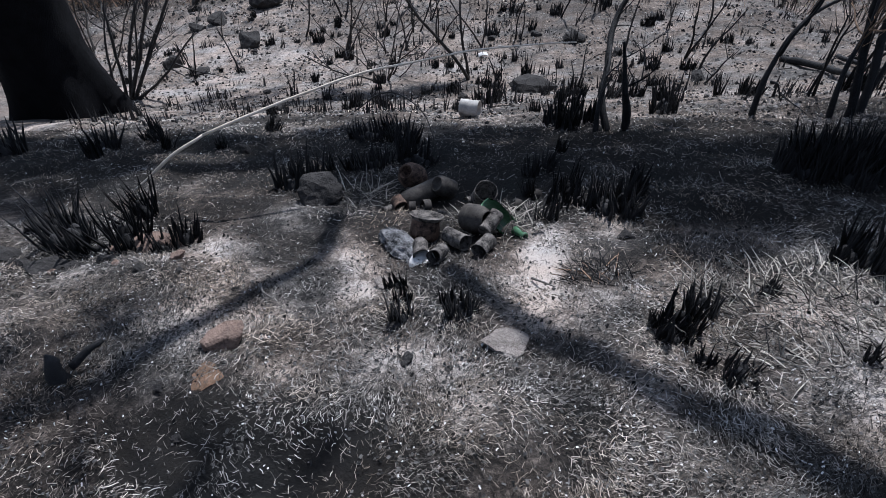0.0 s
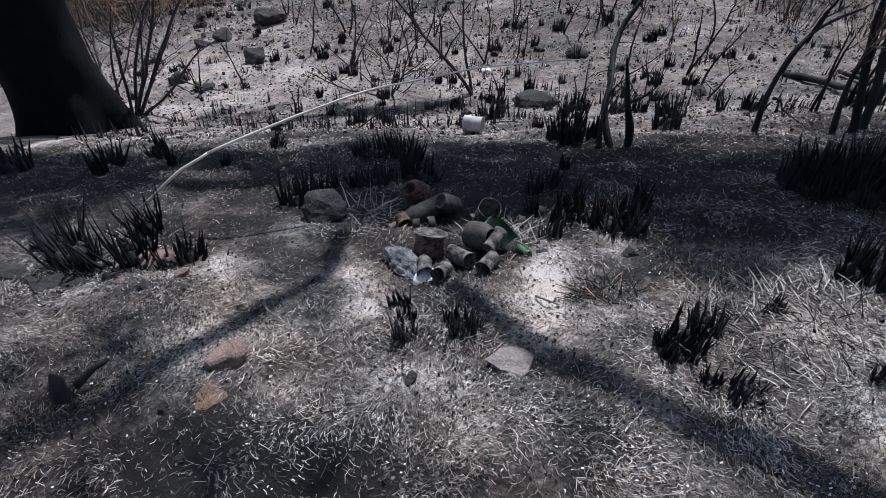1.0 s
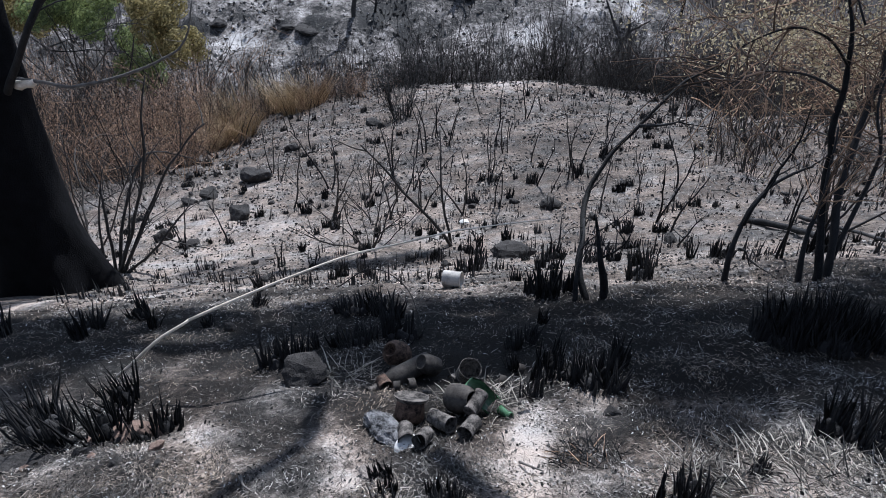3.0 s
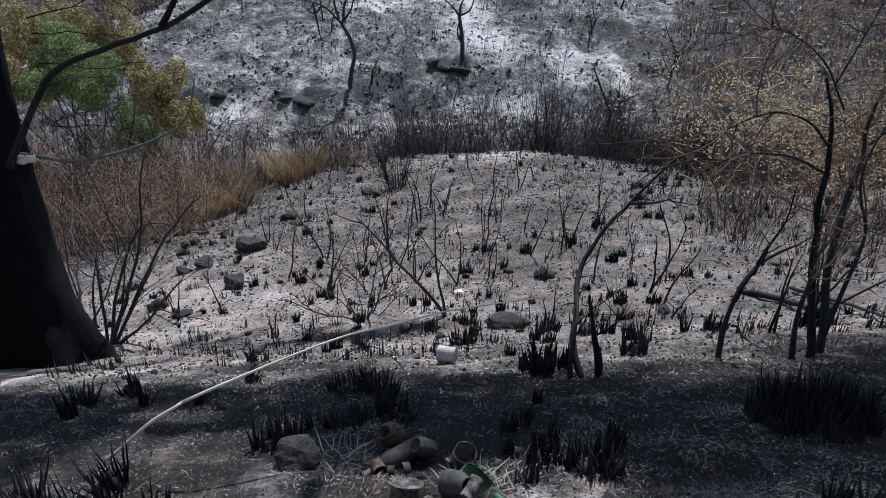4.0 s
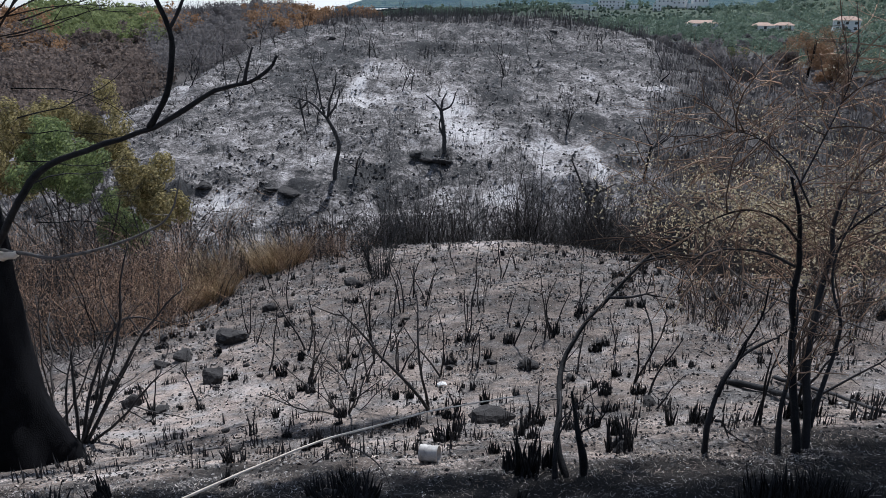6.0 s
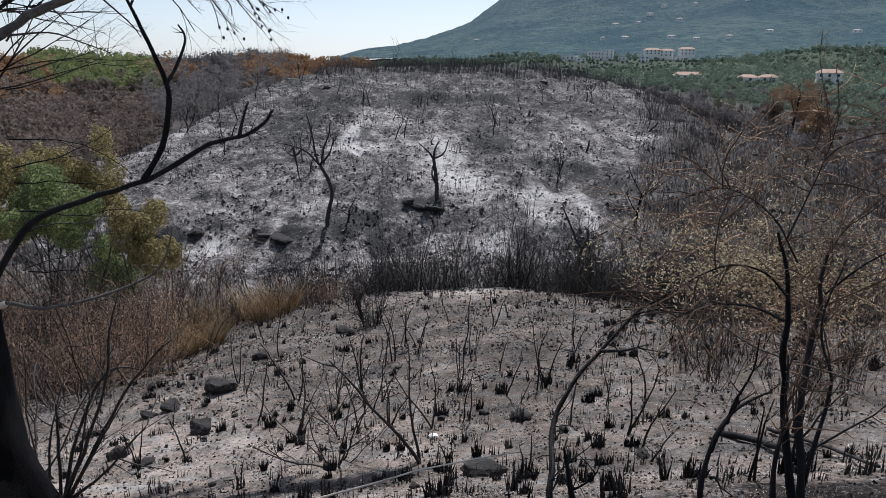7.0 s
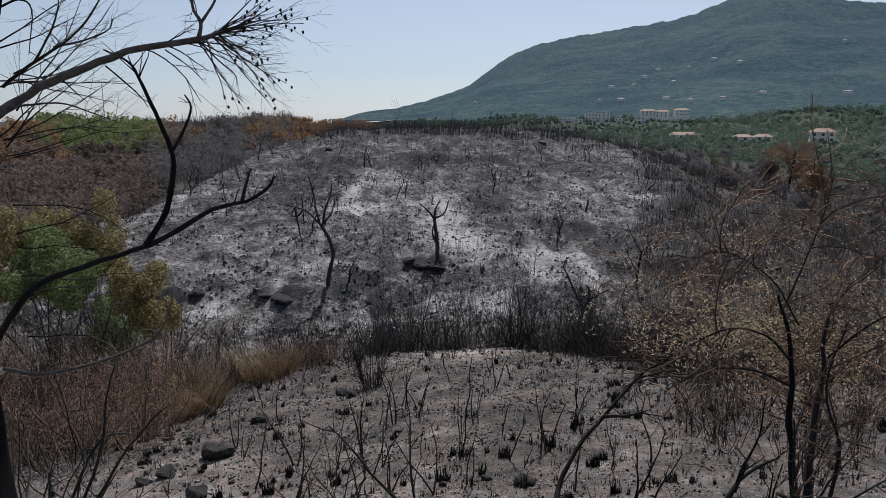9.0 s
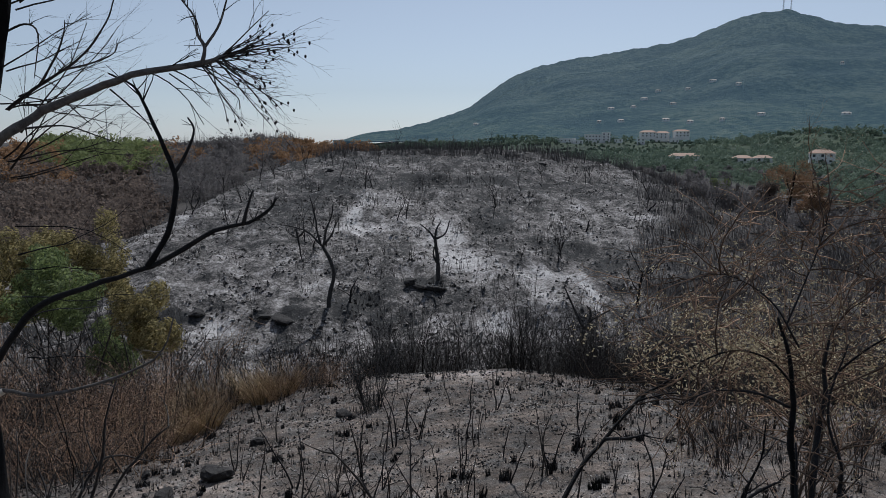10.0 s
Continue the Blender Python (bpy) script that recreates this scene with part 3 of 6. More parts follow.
    grey_limb = part("limb", T.mesh("limb", M_ASHWOOD), tree, "curved ash-grey limb")
    for pts, r0, n, tl in (
            ([(-1.69, 5.0, 2.24), (-1.66, 5.0, 2.36), (-1.7, 5.0, 2.45), (-1.72, 5.0, 2.57), (-1.83, 5.0, 2.72)], 0.016, 9, 0.2), ([(-1.66, 5.0, 2.36), (-1.57, 5.03, 2.5), (-1.52, 5.06, 2.66), (-1.48, 5.09, 2.8)], 0.011, 7, 0.2), ([(-1.67, 5.0, 2.23), (-1.54, 5.0, 2.1), (-1.44, 5.0, 2.01), (-1.43, 5.0, 1.93)], 0.007, 6, 0.14), ([(-1.92, 5.0, 2.18), (-1.77, 5.02, 2.07), (-1.66, 5.04, 1.95)], 0.006, 3, 0.12),
            ([(-2.66, 5.0, 1.97), (-2.57, 5.0, 1.88), (-2.5, 5.0, 1.82)], 0.006, 2, 0.1), ([(-2.35, 5.0, 2.07), (-2.2, 5.0, 1.94), (-2.11, 5.0, 1.85), (-2.07, 5.0, 1.78)], 0.007, 4, 0.15)):
        T = Tubes(base)
        ln = limb(T, pts, r0, r0 * 0.35, 5)
        twigs_along(T, rs, ln, n, tl, r0 * 0.28, 1, 0.7, 0.0, 0.3, 1.0, (1, 3), 0.2)
        part("twig", T.mesh("twig", M_ASHWOOD if r0 > 0.01 else M_TWIG), grey_limb)
    for pts, r0, n in (
            ([(-3.84, 6.2, 1.98), (-3.51, 6.15, 2.19), (-3.28, 6.1, 2.3), (-3.04, 6.05, 2.45), (-2.82, 6.0, 2.69), (-2.71, 5.95, 2.89)], 0.017, 10), ([(-3.48, 6.1, 2.19), (-3.32, 6.1, 2.43), (-3.24, 6.1, 2.62), (-3.22, 6.1, 2.73)], 0.012, 8), ([(-3.25, 6.0, 2.3), (-2.98, 6.0, 2.36), (-2.78, 6.0, 2.44), (-2.73, 6.0, 2.52)], 0.01, 6), ([(-3.88, 6.3, 2.65), (-3.68, 6.3, 2.73), (-3.57, 6.3, 2.64), (-3.64, 6.3, 2.26)], 0.012, 8),
            ([(-3.16, 5.2, 1.79), (-2.82, 5.2, 1.82), (-2.59, 5.2, 1.75), (-2.39, 5.2, 1.68)], 0.009, 5), ([(-3.31, 5.4, 1.96), (-3.2, 5.4, 1.98), (-2.96, 5.4, 1.99)], 0.009, 5)):
        T = Tubes(base)
        ln = limb(T, pts, r0, r0 * 0.3, 5)
        twigs_along(T, rs, ln, n, 0.28, r0 * 0.3, 1, 0.7, 0.01, 0.25, 1.0, (1, 3), 0.22)
        part("branch", T.mesh("branch", M_TWIG), tree)
    T, C = Tubes(base), Tubes(base)
    tips = []
    for k in range(34):
        u = rs.uniform(0.72, 1.0) if k > 16 else rs.uniform(0.93, 1.0)
        q = line[min(int(u * (len(line) - 1)), len(line) - 1)]
        a = rs.uniform(-1.2, 0.75)
        way = Vector((math.cos(a), rs.normal() * 0.35, math.sin(a)))
        T = Tubes(base)
        w = grow(T, rs, q, way, rs.uniform(0.28, 0.62), 0.0065, 2, (2, 3), 0.16, -0.035, 0.6, 4, 0.7, 0.4)
        part("twig", T.mesh("twig", M_TWIG), grey_limb)
        tips += [w[-1], w[-2], w[-1]]
    for p in tips[:70]:
        p = p + rnd_dir(rs) * 0.05
        C.add([p, p + Vector((0, 0, -0.006)), p + Vector((0, 0, -0.016)), p + Vector((0, 0, -0.024))], [0.003, 0.009, 0.009, 0.002], 6)
    part("cone_cluster", C.mesh("cones", M_CHAR), tree, "tiny blackened cones on the twigs")
    T = Tubes(base)
    for z0, n in ((1.5, 9), (2.1, 9), (2.8, 8)):
        for _ in range(n):
            T = Tubes(base)
            grow(T, rs, (-3.9 + rs.uniform(-0.1, 0.2), 6.3, z0 + rs.uniform(-0.3, 0.3)), (1.0, 0.25 + rs.normal() * 0.2, 0.35 + rs.normal() * 0.35), rs.uniform(0.7, 1.25), 0.009, 2, (2, 4), 0.14, 0.02, 0.6, 4, 0.6, 0.3)
            part("twig", T.mesh("twig", M_TWIG), tree)
    T = Tubes(base)
    for _ in range(7):
        T = Tubes(base)
        grow(T, rs, (-4.0, 6.4, rs.uniform(-0.4, 1.2)), (0.9, 0.5, rs.uniform(-0.2, 0.25)), rs.uniform(0.9, 1.5), 0.008, 2, (3, 5), 0.34, -0.01, 0.6, 4, 0.6, 0.3)
        part("twig", T.mesh("twig", M_CHAR), tree)

    # the high crown, out of view, its clumps set sunward of the ground they shade
    T = Tubes(base)
    l1 = limb(T, [(-3.1, 5.8, 5.0), (-2.3, 7.0, 5.2), (-1.3, 7.6, 5.1), (-0.3, 7.35, 5.3), (0.8, 7.7, 5.3), (1.8, 7.2, 5.6), (2.7, 7.3, 5.5), (3.8, 6.9, 5.9)], 0.14, 0.05)
    part("limb", T.mesh("limb", M_BARK), tree, "high blackened limb out of view, carrying clumps that shade the slope")
    # unseen second limb, added to carry clumps that shade the farther ground
    T = Tubes(base)
    l2 = limb(T, [(-3.1, 5.8, 5.6), (-2.5, 9.0, 6.3), (-1.6, 12.0, 6.6), (-0.6, 14.0, 6.9)], 0.12, 0.05)
    part("limb", T.mesh("limb", M_BARK), tree, "high blackened limb out of view, carrying clumps that shade the slope")
    T, N = Tubes(base), Tubes(base)
    way = sun_way
    for x0, x1, y0, y1, n in ((-0.6, 2.6, 2.15, 2.7, 150), (0.65, 2.2, 1.6, 2.6, 150), (-0.7, 0.65, 2.12, 2.7, 85), (-2.7, -1.9, 1.7, 2.3, 10), (-1.15, -0.6, 2.6, 2.9, 16), (-2.4, -1.5, 2.65, 2.85, 16), (-3.0, -2.0, 2.5, 3.2, 44), (-1.1, -0.4, 3.1, 3.5, 18),
                              (-0.5, 0.2, 2.9, 3.3, 16), (0.2, 1.0, 2.85, 3.05, 12), (1.9, 2.8, 2.7, 3.3, 26), (-1.9, -0.5, 6.1, 6.8, 44), (-3.4, -2.4, 6.5, 7.0, 14), (-4.4, -3.2, 4.2, 5.0, 30), (-4.0, -2.2, 3.0, 3.3, 30), (-2.4, -1.2, 2.9, 3.15, 24), (-2.9, -1.7, 1.9, 2.5, 26)):
        for _ in range(n):
            gx = rs.uniform(x0, x1)
            gy = rs.uniform(y0, y1) + 0.2 * noise.noise((gx * 2.2, 3.0, 0.0)) + 0.14 * noise.noise((gx * 6.0, 9.0, 0.0))
            q = Vector((gx, gy, ground_z(gx, gy))) + way * (rs.uniform(6.6, 9.2) if y0 < 4 else rs.uniform(11.2, 12.6))
            root = min(l1 if y0 < 4 else l2, key=lambda p: (p - q).length)
            T.add([root, root.lerp(q, 0.5) + rnd_dir(rs) * 0.08, q], [0.012, 0.009, 0.005], 4)
            for _ in range(60):
                d = rnd_dir(rs)
                side = d.orthogonal().normalized()
                N.quad(q + d * rs.uniform(0.02, 0.19), d * 0.085, side * 0.018)
    part("twig_spray", T.mesh("twigs", M_TWIG), tree)
    part("crown", N.mesh("crown", M_NEEDLE, False), tree, "unseen scorched brown needle clumps set to shade the ground")


def shade_pine(x, y, limb_pts, spots, seed):
    """An unseen pine added beside the viewer; only the shade of its limb and clumps is seen."""
    rs = np.random.RandomState(seed)
    b = on_ground(x, y)
    ob = thing("pine_tree", b, "unseen pine added for the limb and clump shade on the slope", "tree")
    T = Tubes(b)
    limb(T, [(x, y, b[2] - 0.3), (x * 1.01, y, b[2] + 1.5), (x * 0.99, y + 0.05, 3.6), (x * 1.02, y, 6.5)], 0.2, 0.07, 12)
    part("trunk", T.mesh("trunk", M_BARK), ob)
    T, W, N = Tubes(b), Tubes(b), Tubes(b)
    line = limb(T, limb_pts, 0.06, 0.036, 8)
    part("limb", T.mesh("limb", M_BARK), ob)
    twigs_along(W, rs, line, 10, 0.25, 0.008, 1, 0.8, 0, 0.3, 1.0)
    for gx, gy, n in spots:
        for _ in range(n):
            q = Vector((gx + rs.normal() * 0.16, gy + rs.normal() * 0.09, 0.0)) + sun_way * rs.uniform(4.3, 5.2)
            root = min(line, key=lambda p: (p - q).length)
            W.add([root, q], [0.008, 0.004], 4)
            for _ in range(40):
                d = rnd_dir(rs)
                N.quad(q + d * rs.uniform(0.02, 0.14), d * 0.07, d.orthogonal().normalized() * 0.011)
    part("twig_spray", W.mesh("twigs", M_TWIG), ob)
    part("crown", N.mesh("crown", M_NEEDLE, False), ob, "unseen scorched brown needle clumps set to shade the ground")


def on_ground(x, y, dz=0.0):
    return (x, y, ground_z(x, y) + dz)


build_pine()
shade_pine(3.7, -0.6, [(3.7, -0.6, 3.8), (2.9, 1.3, 3.85), (2.0, 3.0, 3.8), (1.29, 3.69, 3.7), (1.09, 3.78, 3.6), (0.88, 3.91, 3.5), (0.68, 3.99, 3.35), (0.5, 4.23, 3.25)], [(1.0, 0.7, 1)], 71)
shade_pine(-3.9, -0.4, [(-3.9, -0.4, 3.9), (-2.6, 1.9, 3.9), (-1.2, 3.4, 3.8), (-0.38, 3.85, 3.7), (-0.25, 3.94, 3.6), (-0.17, 4.12, 3.5), (-0.01, 4.27, 3.4), (0.08, 4.36, 3.25), (0.07, 4.7, 3.1)],
          [(-1.3, 1.1, 6), (-1.2, 1.02, 3), (-1.05, 1.13, 2), (-1.15, 0.58, 4), (-0.97, 0.6, 3), (-0.55, 0.52, 2), (-1.7, 1.3, 4), (-0.35, 0.6, 2)], 72)


# ---- burnt shrubs of the slope ----
def shrub(name, base, label, stems, mat=M_CHAR, seed=0, twig=(0, 0.3, 0.005), category="shrub", group=""):
    """stems: lists of points, with a radius first. Each stem is a part."""
    rs = np.random.RandomState(seed)
    ob = thing(name, base, label, category, group)
    ends, stems_made = [], []
    for r, pts in stems:
        T = Tubes(base)
        line = limb(T, pts, r, r * 0.28, 6)
        ends.append(line)
        stems_made.append(part("stem", T.mesh("stem", mat), ob))
    if twig[0]:
        for line, stem in zip(ends, stems_made):
            for _ in range(twig[0]):
                T = Tubes(base)
                twigs_along(T, rs, line, 1, twig[1], twig[2], 1, lo=0.35)
                part("twig", T.mesh("twig", mat), stem)
    return ob, ends, rs


shrub("young_tree", (0.651, 3.001, -0.701), "charred young tree leaning sideways with cut stump shoots",
      [(0.0205, [(0.651, 3.001, -0.745), (0.615, 3.161, -0.611), (0.651, 3.383, -0.514), (0.695, 3.65, -0.425), (0.802, 3.784, -0.282), (0.971, 3.917, -0.131), (1.256, 4.095, 0.1), (1.425, 4.167, 0.181), (1.558, 4.202, 0.252)]),
       (0.016, [(0.579, 3.001, -0.727), (0.588, 3.072, -0.594), (0.624, 3.205, -0.478), (0.659, 3.428, -0.442)]),
       (0.0231, [(0.74, 3.027, -0.727), (0.722, 3.054, -0.585), (0.7, 3.072, -0.478), (0.677, 3.116, -0.371), (0.659, 3.116, -0.256)]),
       (0.0062, [(0.704, 3.072, -0.478), (0.784, 3.072, -0.425), (0.82, 3.063, -0.371)]),
       (0.0125, [(1.024, 3.944, -0.086), (1.158, 3.917, -0.069), (1.291, 3.935, -0.042)]),
       (0.008, [(1.256, 4.095, 0.1), (1.425, 4.006, 0.181), (1.558, 4.006, 0.181), (1.736, 4.051, 0.216)])], seed=3, twig=(4, 0.2, 0.0045), category="tree")
shrub("shrub", (1.489, 3.336, -0.769), "burnt shrub with slanting black stems",
      [(0.0188, [(1.489, 3.336, -0.829), (1.472, 3.336, -0.623), (1.506, 3.362, -0.469), (1.574, 3.422, -0.316), (1.754, 3.507, -0.204), (1.882, 3.507, -0.136)]),
       (0.012, [(1.523, 3.362, -0.427), (1.54, 3.336, -0.298), (1.609, 3.336, -0.144), (1.626, 3.336, -0.042)]),
       (0.0103, [(1.54, 3.379, -0.598), (1.6, 3.422, -0.64), (1.651, 3.422, -0.743)]),
       (0.0103, [(1.626, 3.439, -0.298), (1.643, 3.422, -0.17), (1.711, 3.405, 0.044), (1.728, 3.405, 0.257)])], seed=4, twig=(2, 0.16, 0.0045))

# the tall shrub with a wide crown of fine twigs
right_shrub, right_lines, rr = shrub(
    "tall_shrub", (1.962, 3.227, -0.756), "tall burnt shrub with bare brown twigs and some dry cream leaves",
    [(0.0275, [(1.91, 3.201, -0.825), (1.928, 3.227, -0.653), (1.945, 3.442, -0.274), (1.953, 3.571, 0.121), (1.962, 3.614, 0.336), (1.936, 3.631, 0.551), (1.893, 3.7, 0.74)]),
     (0.0258, [(2.005, 3.227, -0.825), (2.014, 3.313, -0.567), (2.014, 3.442, -0.128), (2.1, 3.571, 0.078), (2.194, 3.7, 0.31), (2.203, 3.743, 0.474), (2.254, 3.786, 0.637)]),
     (0.0155, [(2.031, 3.313, -0.61), (2.1, 3.381, -0.378), (2.168, 3.442, -0.18), (2.168, 3.442, -0.008), (2.117, 3.528, 0.267), (2.194, 3.528, 0.637)]),
     (0.0172, [(1.85, 3.227, -0.782), (1.833, 3.27, -0.481), (1.893, 3.356, -0.18), (1.91, 3.442, 0.121)]),
     (0.0095, [(1.953, 3.614, 0.25), (1.807, 3.571, 0.328), (1.635, 3.528, 0.379), (1.42, 3.485, 0.379), (1.205, 3.442, 0.276)]),
     (0.0077, [(1.962, 3.614, 0.379), (1.807, 3.614, 0.534), (1.592, 3.571, 0.586), (1.377, 3.528, 0.517), (1.248, 3.528, 0.379)]),
     (0.006, [(1.979, 3.614, 0.594), (1.807, 3.614, 0.852), (1.549, 3.614, 0.998), (1.291, 3.614, 0.938)]),
     (0.0069, [(2.211, 3.7, 0.379), (2.409, 3.657, 0.594), (2.667, 3.614, 0.723), (2.925, 3.614, 0.68)]),
     (0.006, [(1.91, 3.682, 0.637), (2.065, 3.786, 0.895), (2.194, 3.872, 1.153), (2.237, 3.872, 1.411)])], M_CHAR, 5)
T = Tubes((1.962, 3.227, -0.756))
for ln in right_lines:
    twigs_along(T, rr, ln, 15, 0.5, 0.005, 2, 0.9, -0.02, 0.4, 1.0, (2, 3), 0.3)
part("twig_spray", T.mesh("twigs", M_REDTWIG), right_shrub, "fine scorched brown twigs")
T, L = Tubes((1.962, 3.227, -0.756)), Tubes((1.962, 3.227, -0.756))
D = Tubes((1.962, 3.227, -0.756))
for k in range(430):
    q = Vector((rr.uniform(1.45, 3.9), rr.uniform(4.0, 5.6), rr.uniform(-0.3, 1.55)))
    if q.z > 1.5 - 0.75 * max(0, 2.6 - q.x):
        continue
    w = grow(D if k % 2 else T, rr, q, (rnd_dir(rr) + Vector((-0.4, 0, -0.15))), rr.uniform(0.3, 0.65), 0.0052, 2, (2, 3), 0.3, -0.03, 0.8, 3, 0.65, 0.4)
    for _ in range(7):
        d = rnd_dir(rr)
        L.quad(w[-1 - rr.randint(0, 3)] + rnd_dir(rr) * 0.04, d * rr.uniform(0.006, 0.015), d.orthogonal().normalized() * rr.uniform(0.003, 0.006))
part("twig_spray", D.mesh("twigs", M_REDTWIG), right_shrub)
part("twig_spray", T.mesh("twigs", M_BROWNTWIG), right_shrub)
for c, sp, n in (((1.75, 4.3, 0.42), (0.28, 0.25, 0.13), 700), ((2.05, 4.4, 0.3), (0.25, 0.25, 0.15), 560), ((2.75, 4.4, 0.3), (0.3, 0.3, 0.2), 900), ((2.4, 4.3, 0.75), (0.4, 0.3, 0.25), 300)):
    for _ in range(n // 7):
        o = Vector((rr.normal(c[0], sp[0]), rr.normal(c[1], sp[1]), rr.normal(c[2], sp[2])))
        for _ in range(14):
            d = rnd_dir(rr)
            L.quad(o + Vector((rr.normal() * 0.045, rr.normal() * 0.045, rr.normal() * 0.03)), d * rr.uniform(0.008, 0.019), d.orthogonal().normalized() * rr.uniform(0.004, 0.008))
part("leaf_spray", L.mesh("leaves", M_LEAF_PALE, False), right_shrub, "small dry cream leaves")


def fan_shrub(name, base, label, n, h, spread, mat, seed, twigs=5, tl=0.35, r=0.012, group="", bend=0.2):
    """Many stems that fan out of one stool."""
    rs = np.random.RandomState(seed)
    ob = thing(name, base, label, "shrub", group)
    for k in range(n):
        a = math.tau * k / n + rs.uniform(-0.3, 0.3)
        tilt_ = spread * rs.uniform(0.3, 1.0)
        way = Vector((math.cos(a) * tilt_, math.sin(a) * tilt_, 1)).normalized()
        q = Vector(base) + Vector((math.cos(a), math.sin(a), 0)) * rs.uniform(0, 0.09) - Vector((0, 0, 0.06))
        T = Tubes(base)
        line = wander(rs, q, way, h * rs.uniform(0.5, 1.1), 7, bend, 0.02)
        rad = r * rs.uniform(0.7, 1.2)
        T.add(line, [rad * (1 - 0.6 * i / 7) for i in range(8)], 5)
        twigs_along(T, rs, line, twigs, tl, rad * 0.45, 1, 0.7, 0.03, 0.35, 0.95)
        part("stem", T.mesh("stem", mat), ob)
    return ob


shrub("shrub", (-4.29, 6.86, -3.25), "burnt many-stemmed shrub with grey-black crooked stems beside the trunk",
      [(0.026, [(-4.31, 6.86, -3.3), (-3.93, 6.88, -2.49), (-3.65, 6.9, -1.77), (-3.56, 6.92, -1.23), (-3.42, 6.94, -0.78)]),
       (0.026, [(-4.27, 6.86, -3.3), (-3.89, 6.96, -2.61), (-3.53, 7.06, -1.99), (-3.25, 7.16, -1.64), (-3.02, 7.26, -1.43)]),
       (0.022, [(-4.24, 6.86, -3.27), (-3.78, 6.81, -2.9), (-3.42, 6.76, -2.49), (-3.16, 6.71, -2.2)]),
       (0.024, [(-4.3, 6.86, -3.27), (-4.14, 7.01, -2.57), (-3.85, 7.16, -1.89), (-3.67, 7.31, -1.82), (-3.35, 7.46, -1.96)]),
       (0.022, [(-4.34, 6.86, -3.27), (-4.32, 6.96, -2.54), (-4.35, 7.06, -2.14), (-4.48, 7.16, -1.9)]),
       (0.02, [(-4.27, 6.86, -3.27), (-3.95, 6.86, -2.78), (-3.67, 6.86, -2.32), (-3.48, 6.86, -2.03)]),
       (0.018, [(-4.3, 6.86, -3.27), (-4.05, 6.91, -2.66), (-3.96, 6.96, -2.23), (-3.86, 7.01, -1.97)]),
       (0.02, [(-4.47, 6.86, -3.25), (-4.48, 7.06, -2.6), (-4.39, 7.26, -2.17)])], M_GREYSTEM, 21, (4, 0.5, 0.008))
fan_shrub("shrub", on_ground(-5.3, 7.9, 0), "burnt many-stemmed shrub with grey-black crooked stems beside the trunk", 7, 2.1, 0.8, M_TWIG, 22, 3, 0.55, 0.022, bend=0.3)
fan_shrub("shrub", on_ground(-1.25, 7.4, 0), "thin bare shrub of pale brownish twigs", 9, 1.45, 1.1, M_TWIG, 23, 4, 0.4, 0.011)
fan_shrub("shrub", on_ground(-1.6, 9.4, 0), "thin bare shrub of pale brownish twigs", 6, 1.3, 1.0, M_TWIG, 24, 4, 0.4, 0.011)

# single saplings on the terrace
rs = np.random.RandomState(31)
SAPLING = "thin scorched sapling stem standing in ash"
spots = [(-0.19, 7.15, 1.9), (-2.0, 9.3, 1.5), (1.62, 10.0, 1.4), (2.28, 6.8, 1.0), (2.2, 6.35, 0.95), (1.0, 9.9, 1.2), (0.4, 9.0, 0.8), (-3.4, 8.1, 0.9), (-3.9, 7.9, 0.7), (2.25, 4.3, 0.9),
         (4.1, 7.0, 1.3), (2.35, 7.6, 1.2), (-3.6, 14.2, 1.2), (-1.1, 9.6, 1.0), (-0.9, 10.1, 0.9), (3.3, 5.6, 1.2), (3.6, 6.2, 1.5), (0.15, 7.0, 0.5), (0.9, 6.0, 0.5), (1.75, 8.2, 1.3), (3.0, 9.0, 1.2), (-2.2, 6.6, 0.45), (-1.75, 6.4, 0.4)]
spots += [(rs.uniform(-4.5, 6.0) * (0.5 + y / 18), y, rs.uniform(0.5, 1.4)) for y in rs.uniform(8, 18.5, 74)]
for x, y, h in spots:
    b = on_ground(x, y)
    mat = M_TWIG if rs.rand() < 0.35 else M_CHAR
    ob = thing("sapling", b, SAPLING, "sapling", "saplings on the terrace")
    for _ in range(rs.randint(1, 3)):
        line = wander(rs, Vector(b) + Vector((rs.normal() * 0.03, rs.normal() * 0.03, -0.05)), (rs.normal() * 0.2, rs.normal() * 0.2, 1), h * rs.uniform(0.7, 1.05), 7, 0.17, 0.02)
        rad = 0.009 + 0.007 * h * rs.uniform(0.6, 1.1)
        T = Tubes(b)
        T.add(line, [rad * (1 - 0.65 * i / 7) for i in range(8)], 5)
        stem = part("stem", T.mesh("stem", mat), ob)
        for _ in range(rs.randint(2, 6)):
            T = Tubes(b)
            twigs_along(T, rs, line, 1, 0.22 * h, rad * 0.4, 0, 0.7, 0.04, 0.3, 1.0)
            part("twig", T.mesh("twig", mat), stem)


